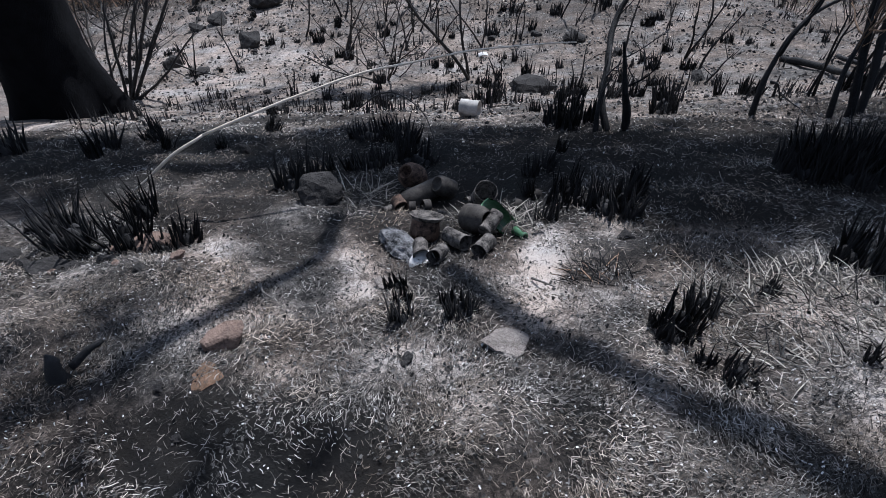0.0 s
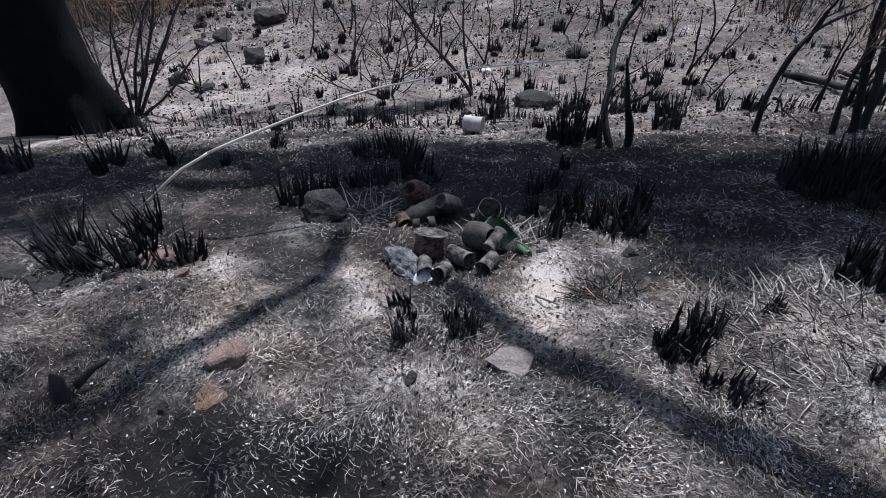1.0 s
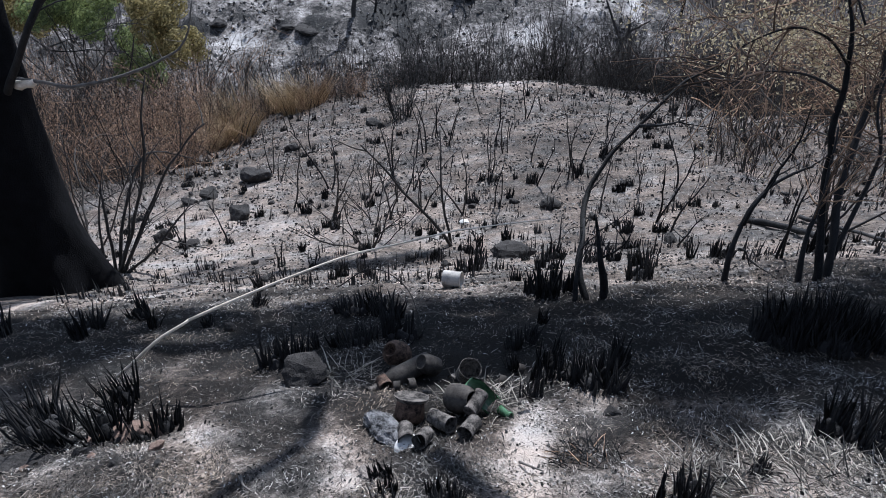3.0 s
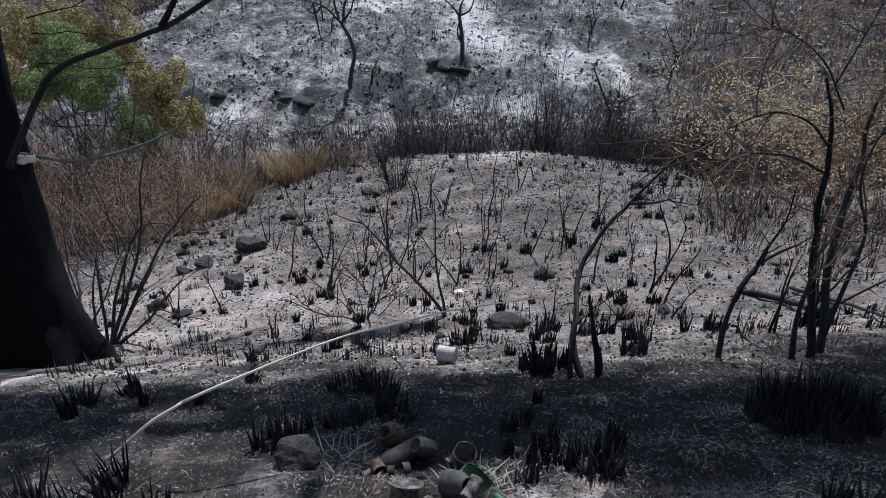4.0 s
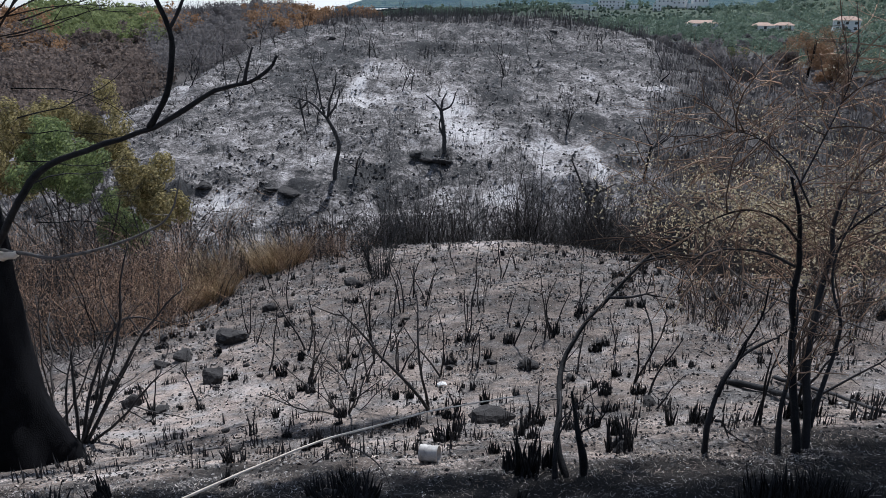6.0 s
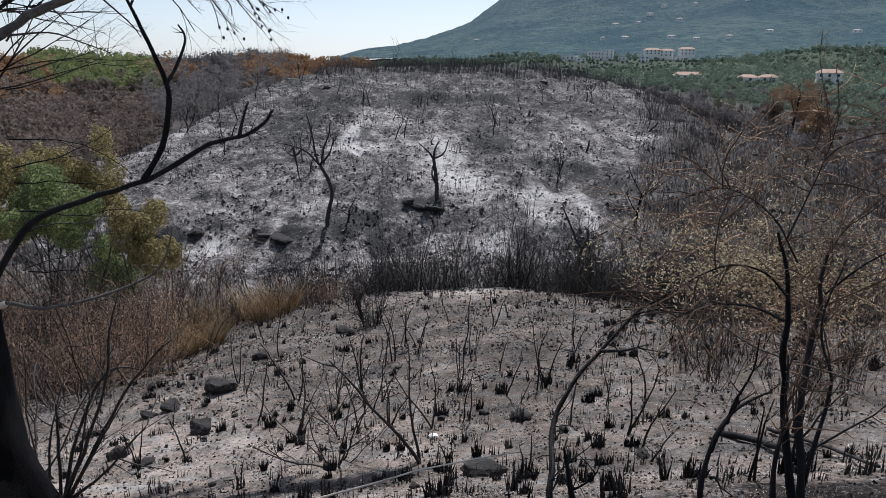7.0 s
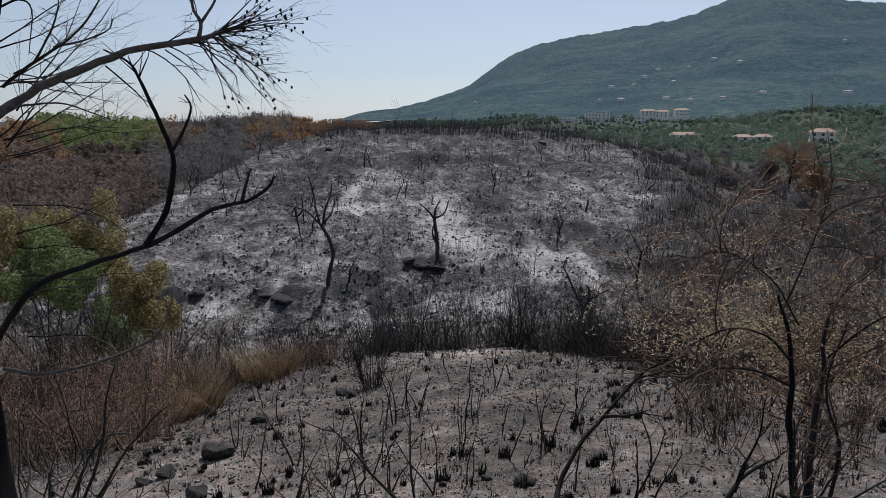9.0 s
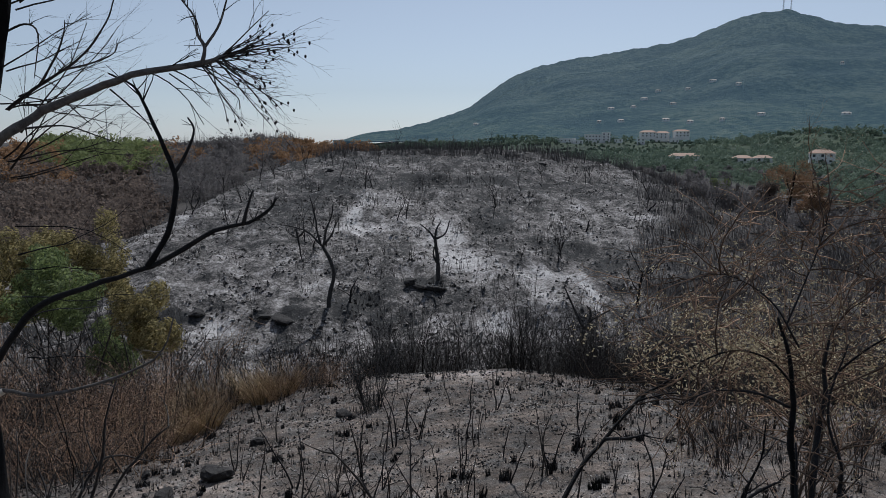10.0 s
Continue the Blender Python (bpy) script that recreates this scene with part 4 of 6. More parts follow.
# ---- burnt grass tufts ----
def tuft_mesh(seed, blades, h, width, lean=0.22, fat=0.008):
    """Stiff pointed shoots of unequal height over a black root crown."""
    rs, T = np.random.RandomState(seed), Tubes()
    for k in range(blades):
        a, r = rs.uniform(0, math.tau), width * math.sqrt(rs.rand())
        p = Vector((r * math.cos(a), r * math.sin(a), -0.02))
        way = Vector((math.cos(a) * lean * rs.uniform(-0.2, 1.3), math.sin(a) * lean * rs.uniform(-0.2, 1.3), 1)) + rnd_dir(rs) * 0.1
        tall = h * (0.35 + 0.75 * rs.rand() ** 1.5)
        line = wander(rs, p, way, tall, 3, 0.13, 0.0)
        w = fat * rs.uniform(0.45, 1.2)
        T.add(line, [w, w * rs.uniform(0.9, 1.15), w * 0.65, w * 0.06], 3, cap=False)
    for _ in range(5):
        a, r = rs.uniform(0, math.tau), width * 0.6 * rs.rand()
        o = Vector((r * math.cos(a), r * math.sin(a), 0))
        T.add([o + Vector((0, 0, -0.03)), o + Vector((0, 0, h * 0.08)), o + Vector((0, 0, h * rs.uniform(0.15, 0.32)))], [width * 0.5, width * 0.42, width * 0.12], 7)
    return T.mesh("grass_tuft", M_CHAR)


TUFTS = [tuft_mesh(100 + k, 18 + 5 * k, 0.17, 0.024 + 0.007 * k, 0.13, 0.0075) for k in range(8)]
BIG = [tuft_mesh(120 + k, 44, 0.25, 0.075, 0.3, 0.0068) for k in range(4)]
TUFT_LABEL = "blackened stubble tuft of burnt grass in ash"


def tuft(x, y, s, me=None, rs=np.random.RandomState(41), group="burnt grass tufts"):
    ob = new("grass_tuft", me or TUFTS[rs.randint(len(TUFTS))])
    ob.matrix_world = Matrix.LocRotScale(on_ground(x, y, -0.005), Euler((rs.normal() * 0.1, rs.normal() * 0.1, rs.uniform(0, 6.28))), Vector((s, s, s * rs.uniform(0.85, 1.2))))
    return tagged(ob, TUFT_LABEL, "grass tuft", group)


for x, y, s in [(-1.24, 1.64, 1), (-1.44, 1.63, 1.05), (-1.32, 1.9, 0.85), (-1.56, 1.76, 0.85)]:
    tuft(x, y, s, BIG[int(abs(x) * 100) % 4])
for x, y, s in [(-1.05, 1.7, 0.9), (-1.6, 1.83, 0.8), (-1.1, 1.62, 0.8), (-1.38, 1.56, 0.8), (-0.2, 1.16, 0.6), (-0.23, 1.33, 0.5), (-0.2, 1.25, 0.5), (-0.04, 1.17, 0.6), (-0.06, 1.22, 0.55), (-0.01, 1.2, 0.5), (0.5, 1.1, 0.75), (0.53, 1.14, 0.8), (0.47, 1.16, 0.6),
                (0.56, 1.01, 0.6), (0.62, 0.96, 0.55), (0.6, 1.22, 0.7), (0.92, 1.0, 0.5), (0.8, 1.3, 0.5), (1.09, 1.47, 1.0), (1.15, 1.42, 1.1), (1.12, 1.55, 1.0), (1.2, 1.5, 1.1)]:
    tuft(x, y, s)
for x, y, s in [(-0.81, 2.24, 1.15), (-0.76, 2.32, 1.0), (-0.7, 2.45, 0.8), (-0.6, 2.42, 0.8), (-0.5, 2.39, 0.9), (-0.46, 2.5, 0.8), (-0.7, 3.0, 0.9), (-0.6, 2.95, 1.0), (-0.53, 3.1, 1.1), (-0.44, 2.95, 1.1), (-0.38, 2.8, 1.2), (-0.36, 2.6, 1.2), (-0.3, 2.5, 1.1),
                (0.21, 2.32, 0.8), (0.29, 2.38, 0.9), (0.36, 2.6, 0.8), (0.34, 2.1, 0.9), (0.4, 1.95, 1.0), (0.46, 1.9, 1.2), (0.52, 1.95, 1.2), (0.54, 1.85, 1.0), (0.24, 1.82, 0.6), (0.6, 2.05, 1.1), (0.3, 1.95, 0.7), (0.2, 2.1, 0.7)]:
    tuft(x, y, s)
for x, y, s in [(0.44, 3.1, 1.6), (0.49, 3.2, 1.5), (0.4, 3.25, 1.2), (-0.02, 5.0, 1.4), (0.06, 5.05, 1.2), (0.33, 3.9, 0.9), (1.11, 3.7, 1.2), (1.3, 4.3, 1.4), (1.24, 4.35, 1.2), (-1.68, 4.5, 1.1), (-1.55, 4.4, 0.9), (0.47, 7.3, 1.6), (-1.71, 2.9, 1.1), (-2.09, 3.0, 1.2), (-2.04, 2.76, 1.3),
                (-1.94, 3.2, 1.1), (-2.2, 3.1, 1.0), (-2.67, 2.9, 1.5), (-1.4, 2.9, 0.7), (-1.3, 3.4, 0.8), (2.6, 4.4, 1.3), (2.75, 4.5, 1.1), (2.1, 4.9, 1.4), (1.9, 5.0, 1.2)]:
    tuft(x, y, s)
for x, y, s in [(1.28, 2.2, 1.4), (1.22, 2.25, 1.3), (1.36, 2.2, 1.5), (1.44, 2.22, 1.4), (1.5, 2.3, 1.2), (1.3, 2.34, 1.3), (1.4, 2.35, 1.5), (1.2, 2.15, 1.0), (1.33, 2.1, 1.1), (1.47, 2.12, 1.0)]:
    tuft(x + 0.06, y, s * 0.62, BIG[int(x * 100) % 4])
    tuft(x + 0.1, y - 0.03, s * 0.85)
    tuft(x + 0.03, y + 0.05, s * 0.9)
rs = np.random.RandomState(43)
count = 0
while count < 290:
    y = rs.uniform(5.0, 20.0)
    x = rs.uniform(-0.62, 0.68) * (y + 1.0)
    if noise.noise((x * 0.5, y * 0.5, 4.0)) < -0.12 and rs.rand() < 0.8:
        continue
    tuft(x, y, rs.uniform(0.45, 1.15) + 0.03 * y, group="tufts on the terrace")
    if rs.rand() < 0.55:
        tuft(x + rs.normal() * 0.16, y + rs.normal() * 0.16, rs.uniform(0.6, 1.3), group="tufts on the terrace")
        count += 1
    count += 1


# ---- pale tussock and litter ----
def blade_cloud(name, mat, seed, n, place, length, width, flat=0.25, curl=0.5, lift=(0.002, 0.01)):
    """Straw strips lying on the ground; place(rs, n) gives rows of x, y and a size factor."""
    rs = np.random.RandomState(seed)
    P = place(rs, n)
    n = len(P)
    z = height(P[:, 0], P[:, 1]) + rs.uniform(*lift, n)
    L, w = rs.uniform(*length, n) * P[:, 2], rs.uniform(*width, n) * P[:, 2]
    a, bend_, rise = 2.2 * waves(P[:, 0], P[:, 1], 0.7, 44, 14) + rs.normal(size=n) * 0.75, rs.normal(size=n) * curl, rs.normal(size=n) * flat
    rows = []
    for s in (-1, 0, 1):
        aa = a + bend_ * s
        q = np.stack([P[:, 0] + np.cos(aa) * L * 0.5 * s, P[:, 1] + np.sin(aa) * L * 0.5 * s, z + rise * L * 0.5 * s], -1)
        side = np.stack([-np.sin(aa) * w, np.cos(aa) * w, rs.normal(size=n) * 0.4 * w], -1)
        rows += [q - side, q + side]
    v = np.stack(rows, 1).reshape(-1, 3)
    k = np.arange(n)[:, None] * 6
    f = np.concatenate([k + [0, 1, 3, 2], k + [2, 3, 5, 4]])
    me = bpy.data.meshes.new(name)
    me.from_pydata(v.tolist(), [], f.tolist())
    me.materials.append(mat)
    return new(name, me)


def near_field(rs, n):
    m = n * 4
    y = 0.32 + 3.4 * rs.rand(m) ** 1.6
    x = rs.uniform(-1, 1, m) * (0.72 * (y + 0.5) + 0.35)
    # scraps thin out towards the pine's shade band to keep it dark
    d = 0.75 * waves(x, y, 0.9, 41, 14) + 0.7 * waves(x, y, 0.3, 42, 14) + 0.2 * (x > -0.3) - 0.85 * smooth(1.75, 2.3, y)
    bare = np.exp(-((x - 0.2) / 0.1) ** 2 - ((y - 1.42) / 0.2) ** 2) + 0.6 * np.exp(-((x + 0.25) / 0.18) ** 2 - ((y - 1.0) / 0.1) ** 2) + 0.8 * np.exp(-((x + 0.5) / 0.5) ** 2 - ((y - 0.66) / 0.16) ** 2)
    bare = bare + 0.95 * np.exp(-((x + 0.05) / 0.45) ** 2 - ((y - 2.15) / 0.4) ** 2)
    keep = rs.rand(m) < np.clip(0.36 + 0.42 * d, 0.12, 1) * (1 - 0.8 * np.clip(bare, 0, 1))
    return np.stack([x, y, 1.0 + 0.18 * np.maximum(0, y - 1.5)], -1)[keep][:n]


def slope_field(rs, n):
    y = 3.0 + 17 * rs.rand(n) ** 1.15
    return np.stack([rs.uniform(-1, 1, n) * 0.72 * (y + 0.5), y, 0.7 + 0.09 * y], -1)


tagged(blade_cloud("straw_litter", M_LITTER, 51, 100000, near_field, (0.007, 0.021), (0.0004, 0.00085), 0.35, 0.2), "grey singed straw scraps strewn over ash", "straw", kind="stuff")
tagged(blade_cloud("straw_litter", M_LITTER, 55, 12000, near_field, (0.02, 0.045), (0.0004, 0.0009), 0.2, 0.25), "longer singed straw stalks strewn over ash", "straw", kind="stuff")
tagged(blade_cloud("ash_flakes", M_FLAKE, 52, 5500, near_field, (0.003, 0.009), (0.0006, 0.002), 0.4, 0.4), "white flakes of ash on the ground", "ash", kind="stuff")
tagged(blade_cloud("burnt_litter", M_LITTER, 53, 20000, slope_field, (0.012, 0.04), (0.0009, 0.0025), 0.2, 0.2), "singed straw and twig scraps over the slope", "litter", kind="stuff")
tagged(blade_cloud("char_crumbs", M_CRUMB, 56, 26000, near_field, (0.003, 0.012), (0.001, 0.004), 0.5, 0.1, (0.001, 0.006)), "fine dark crumbs of charcoal among straw", "charcoal", kind="stuff")
tagged(blade_cloud("char_crumbs", M_CRUMB, 54, 5000, slope_field, (0.01, 0.026), (0.004, 0.009), 0.5, 0.1, (0.003, 0.012)), "dark crumbs of charcoal and earth", "charcoal", kind="stuff")


def clods(name, mat, seed, P, size, label, category):
    """Loose crumbs of earth, ash and char: uneven little lumps."""
    rs = np.random.RandomState(seed)
    n = len(P)
    s = rs.uniform(*size, n) ** 1.0 * P[:, 2]
    c = np.stack([P[:, 0], P[:, 1], height(P[:, 0], P[:, 1]) + s * 0.15], -1)
    D = np.array([(1, 0, 0), (0, 1, 0), (-1, 0, 0), (0, -1, 0), (0, 0, 0.8), (0, 0, -0.5)], float)
    v = D[None] * s[:, None, None] * rs.uniform(0.5, 1.3, (n, 6, 1)) + rs.normal(size=(n, 6, 3)) * s[:, None, None] * 0.2
    a = rs.uniform(0, math.tau, n)
    v[..., 0], v[..., 1] = v[..., 0] * np.cos(a)[:, None] - v[..., 1] * np.sin(a)[:, None], v[..., 0] * np.sin(a)[:, None] + v[..., 1] * np.cos(a)[:, None]
    v = (v + c[:, None]).reshape(-1, 3)
    k = np.arange(n)[:, None] * 6
    f = np.concatenate([k + t_ for t_ in ([0, 1, 4], [1, 2, 4], [2, 3, 4], [3, 0, 4])])
    me = bpy.data.meshes.new(name)
    me.from_pydata(v.tolist(), [], f.tolist())
    me.materials.append(mat)
    return tagged(new(name, me), label, category, kind="stuff")


def terrace_spots(rs, n):
    y = 3.2 + 18 * rs.rand(n * 3) ** 0.8
    x = rs.uniform(-1, 1, n * 3) * 0.7 * (y + 0.5)
    k = waves(x, y, 1.6, 45, 16) + 0.7 * rs.normal(size=n * 3) > 0.1
    return np.stack([x, y, 0.5 + 0.09 * y], -1)[k][:n]


clods("earth_clods", M_CLOD, 57, terrace_spots(np.random.RandomState(57), 26000), (0.006, 0.02), "grey crumbs of baked earth and ash on the terrace", "earth")
clods("char_lumps", M_CHAR, 58, terrace_spots(np.random.RandomState(58), 3500), (0.008, 0.026), "black lumps of charcoal on the terrace", "charcoal")


def tussock(x, y, n, w, seed, label, mats=(M_PALESTRAW, M_CHAR), length=(0.03, 0.1)):
    rs = np.random.RandomState(seed)
    b = on_ground(x, y)
    ob = thing("grass_tussock", b, label, "grass")
    for mat, share, name in ((mats[0], 0.88, "straw"), (mats[1], 0.12, "blade_mat")):
        T = Tubes()
        for _ in range(int(n * share)):
            a, r = rs.uniform(0, math.tau), w * math.sqrt(rs.rand())
            px, py = x + r * math.cos(a), y + r * math.sin(a) * 0.8
            p = Vector((px - b[0], py - b[1], ground_z(px, py) - b[2] - 0.005))
            way = Vector((rs.normal() + math.cos(a) * 0.5, rs.normal() + math.sin(a) * 0.5, rs.uniform(0.0, 0.55)))
            line = wander(rs, p, way, rs.uniform(*length), 4, 0.12, -0.14)
            q = 0.0016 * rs.uniform(0.6, 1.5)
            T.add(line, [q, q, q * 0.9, q * 0.7, q * 0.2], 3, cap=False)
        part(name, T.mesh(name, mat), ob)
    return ob


tussock(0.86, 1.2, 2300, 0.34, 61, "pale singed grass tussock with drooping straw blades")
tussock(1.14, 1.15, 1500, 0.28, 62, "pale singed grass tussock with drooping straw blades")
tussock(0.37, 1.4, 300, 0.1, 63, "flattened dark mat of burnt grass", (M_CHAR, M_BROWNTWIG), (0.04, 0.1))
tussock(0.1, 1.75, 260, 0.16, 64, "flattened mat of singed grass beside the rubbish", length=(0.06, 0.15))
tussock(-0.45, 2.05, 220, 0.14, 65, "flattened mat of singed grass beside the rubbish", length=(0.06, 0.15))


# ---- stones ----
def stone(x, y, size, mat, seed, label, flat=0.6, sink=0.3, category="stone"):
    rs = np.random.RandomState(seed)
    bm = bmesh.new()
    bmesh.ops.create_icosphere(bm, subdivisions=3, radius=1.0)
    off = rs.uniform(0, 50)
    cuts = [(rnd_dir(rs), rs.uniform(0.5, 0.92)) for _ in range(9)]
    for v in bm.verts:
        p = v.co.copy()
        p = p * min([1.15] + [d / max(p.dot(n), 0.05) for n, d in cuts])
        q = 1 + 0.2 * noise.noise((p.x * 1.2 + off, p.y * 1.2, p.z * 1.2)) + 0.16 * noise.noise((p.x * 2.6 + off, p.y * 2.6, p.z * 2.6)) + 0.09 * noise.noise((p.x * 6, p.y * 6 + off, p.z * 6))
        q = min(q, 1.12 + 0.1 * noise.noise((p.x * 2, off, p.y * 2)))
        v.co = Vector((p.x * size[0], p.y * size[1], max(-0.5, min(p.z, 0.7)) * size[2])) * q
    ob = new("stone", from_bm("stone", bm, mat, False))
    ob.matrix_world = Matrix.LocRotScale(on_ground(x, y, size[2] * (1 - sink) * 0.5), Euler((rs.normal() * 0.12, rs.normal() * 0.12, rs.uniform(0, 6.28))), None)
    return tagged(ob, label, category)


stone(-0.64, 1.05, (0.06, 0.05, 0.042), M_REDSTONE, 1, "rough reddish-grey stone lying in burnt straw")
stone(0.09, 1.06, (0.08, 0.055, 0.014), M_PALESTONE, 2, "flat pale beige stone slab lying in ash")
stone(-0.62, 2.02, (0.09, 0.085, 0.085), M_STONE, 3, "dark sooty rounded boulder beside the rubbish")
stone(-1.15, 1.63, (0.1, 0.05, 0.04), M_REDSTONE, 4, "long brownish stone at the foot of a tuft")
stone(-1.43, 1.46, (0.08, 0.05, 0.03), M_STONE, 5, "grey sooty stone half sunk in ash")
stone(-1.68, 1.77, (0.06, 0.05, 0.045), M_STONE, 6, "grey sooty stone half sunk in ash")
stone(-1.66, 1.53, (0.08, 0.06, 0.05), M_STONE, 7, "grey sooty stone half sunk in ash")
stone(-0.21, 1.13, (0.022, 0.018, 0.014), M_STONE, 8, "small dark pebble among stubble")
stone(-0.16, 1.0, (0.02, 0.02, 0.014), M_STONE, 9, "small dark pebble among stubble")
stone(-1.25, 2.83, (0.04, 0.035, 0.04), M_STONE, 10, "small dark stone on the slope")
stone(-0.27, 1.36, (0.035, 0.03, 0.022), M_PALESTONE, 11, "small pale stone among stubble")
stone(0.5, 1.69, (0.03, 0.03, 0.02), M_STONE, 12, "small grey stone among singed straw")
stone(0.48, 6.4, (0.26, 0.18, 0.09), M_STONE, 13, "broad flat grey rock on the slope")
stone(-3.68, 9.5, (0.24, 0.2, 0.17), M_STONE, 14, "dark boulder standing in pale ash")
stone(-3.98, 11.45, (0.38, 0.24, 0.2), M_STONE, 15, "long dark boulder standing in pale ash")
stone(-4.57, 8.6, (0.14, 0.12, 0.15), M_STONE, 16, "dark upright stone in pale ash")
stone(-5.6, 12.2, (0.12, 0.1, 0.1), M_STONE, 17, "small dark stone in pale ash")
stone(-3.96, 8.25, (0.14, 0.11, 0.06), M_STONE, 18, "flat sooty stone in pale ash")
stone(-4.1, 14.4, (0.2, 0.16, 0.15), M_STONE, 19, "dark boulder near the terrace edge")
stone(-2.4, 16.0, (0.28, 0.2, 0.14), M_STONE, 20, "dark boulder near the terrace edge")
stone(1.17, 8.8, (0.16, 0.13, 0.1), M_STONE, 21, "dark stone lying on the terrace")
stone(-4.6, 10.7, (0.22, 0.16, 0.12), M_STONE, 22, "clustered dark stones in pale ash")
stone(-4.95, 10.5, (0.16, 0.13, 0.1), M_STONE, 23, "clustered dark stones in pale ash")
stone(2.2, 6.5, (0.1, 0.08, 0.08), M_STONE, 24, "small dark stone on the slope")
rs = np.random.RandomState(25)
for k in range(26):
    y = rs.uniform(4.5, 17)
    s = rs.uniform(0.03, 0.09)
    stone(rs.uniform(-0.5, 0.55) * y, y, (s, s * 0.8, s * 0.7), M_STONE, 200 + k, "small sooty stone lying in ash")
for k in range(16):
    y = rs.uniform(0.7, 2.6)
    s = rs.uniform(0.008, 0.02)
    stone(rs.uniform(-0.7, 0.6) * (y + 0.4), y, (s, s * 0.8, s * 0.7), M_STONE, 300 + k, "small sooty pebble lying in ash")

for k in range(18):
    s = rs.uniform(0.012, 0.035)
    stone(rs.uniform(-1.6, -0.95), rs.uniform(1.4, 1.62), (s, s * 0.8, s * 0.6), M_STONE if k % 3 else M_REDSTONE, 330 + k, "small grey stone in front of a burnt tuft")
stone(-0.66, 0.93, (0.05, 0.04, 0.003), M_EARTH, 26, "small rust-red clod of baked earth", category="earth")

# charred stub and sticks near the feet
b = on_ground(-1.02, 0.9)
stub_ob = thing("charred_stump", b, "small charred stump with a broken side stick", "stump")
T = Tubes(b)
T.add(curve_line([(-1.02, 0.9, b[2] - 0.03), (-1.025, 0.9, b[2] + 0.03), (-1.018, 0.905, b[2] + 0.07), (-1.028, 0.91, b[2] + 0.095)]), [0.03, 0.026, 0.027, 0.023, 0.024, 0.02, 0.021, 0.018, 0.019, 0.015, 0.013, 0.008, 0.003], 8)
part("stump", T.mesh("stump", M_CHAR), stub_ob)
T = Tubes(b)
limb(T, [(-1.0, 0.93, b[2] + 0.02), (-0.96, 0.97, b[2] + 0.05), (-0.93, 0.99, b[2] + 0.06)], 0.012, 0.007, 7)
part("side_stick", T.mesh("side_stick", M_CHAR), stub_ob)


def stick(name, pts, r0, r1, mat, label, category="stick"):
    T = Tubes(pts[0])
    limb(T, pts, r0, r1, 8, 6)
    ob = new(name, T.mesh(name, mat))
    ob.location = pts[0]
    return tagged(ob, label, category)


# the long cane that leans against the young tree
CANE = [(-1.376, 2.0, -0.386), (-1.198, 2.02, -0.227), (-1.061, 2.06, -0.142), (-0.761, 2.16, -0.043), (-0.474, 2.28, 0.019), (-0.228, 2.42, 0.01), (-0.032, 2.57, -0.024), (0.239, 2.8, -0.112), (0.403, 2.93, -0.167)]
stick("cane", CANE[:3], 0.0072, 0.006, M_CANE, "thick butt end of a bleached cane", "cane")
stick("cane", CANE[2:], 0.006, 0.0026, M_CANE, "long thin bleached cane leaning on a young tree", "cane")
stick("thin_stem", [(-0.75, 3.3, -0.85), (-0.5, 3.0, -0.52), (-0.3, 2.8, -0.5), (-0.2, 2.6, -0.62)], 0.004, 0.002, M_TWIG, "thin arching dry stem over the stubble", "stem")
stick("fallen_log", [(3.3, 7.21, -2.56), (3.5, 6.62, -2.32), (3.36, 5.62, -1.86)], 0.04, 0.03, M_CHAR, "fallen charred log on the slope", "log")
stick("fallen_branch", [(3.85, 7.13, -2.46), (3.94, 6.38, -2.19), (3.23, 4.41, -1.19)], 0.026, 0.013, M_CHAR, "fallen charred branch on the slope", "branch")
stick("dangling_stem", [(1.79, 4.6, 0.12), (1.98, 4.5, -0.11), (2.22, 4.4, -0.26), (2.5, 4.3, -0.33), (2.86, 4.2, -0.43)], 0.008, 0.006, M_ASHWOOD, "long pale bleached stem hanging among burnt shrubs", "stem")
rs = np.random.RandomState(77)
for k in range(30):
    y = rs.uniform(1.2, 14)
    x, a = rs.uniform(-0.55, 0.55) * y, rs.uniform(0, 6.28)
    L = rs.uniform(0.05, 0.16) * (0.7 + y * 0.25)
    stick("twig", [on_ground(x, y, 0.008), on_ground(x + L * math.cos(a) * 0.6, y + L * math.sin(a) * 0.6, 0.02), on_ground(x + L * math.cos(a + 0.2), y + L * math.sin(a + 0.2), 0.01)],
          0.003 + 0.0006 * y, 0.002, M_TWIG if k % 3 else M_ASHWOOD, "broken scorched twig lying on ash", "twig")


# ---- the rubbish ----
def lathe(profile, seg=24, dent=0.0, seed=0):
    bm = bmesh.new()
    rs = np.random.RandomState(seed)
    off = rs.uniform(0, 30)
    rings = []
    for r, z in profile:
        ring = []
        for k in range(seg):
            a = math.tau * k / seg
            q = r * (1 + dent * noise.noise((math.cos(a) * 1.2 + off, math.sin(a) * 1.2, z * 14)))
            ring.append(bm.verts.new((q * math.cos(a), q * math.sin(a), z)))
        rings.append(ring)
    for a, b in zip(rings, rings[1:]):
        for k in range(seg):
            bm.faces.new((a[k], a[(k + 1) % seg], b[(k + 1) % seg], b[k]))
    bm.faces.new(list(reversed(rings[0])))
    bm.faces.new(rings[-1])
    bmesh.ops.recalc_face_normals(bm, faces=bm.faces)
    return bm


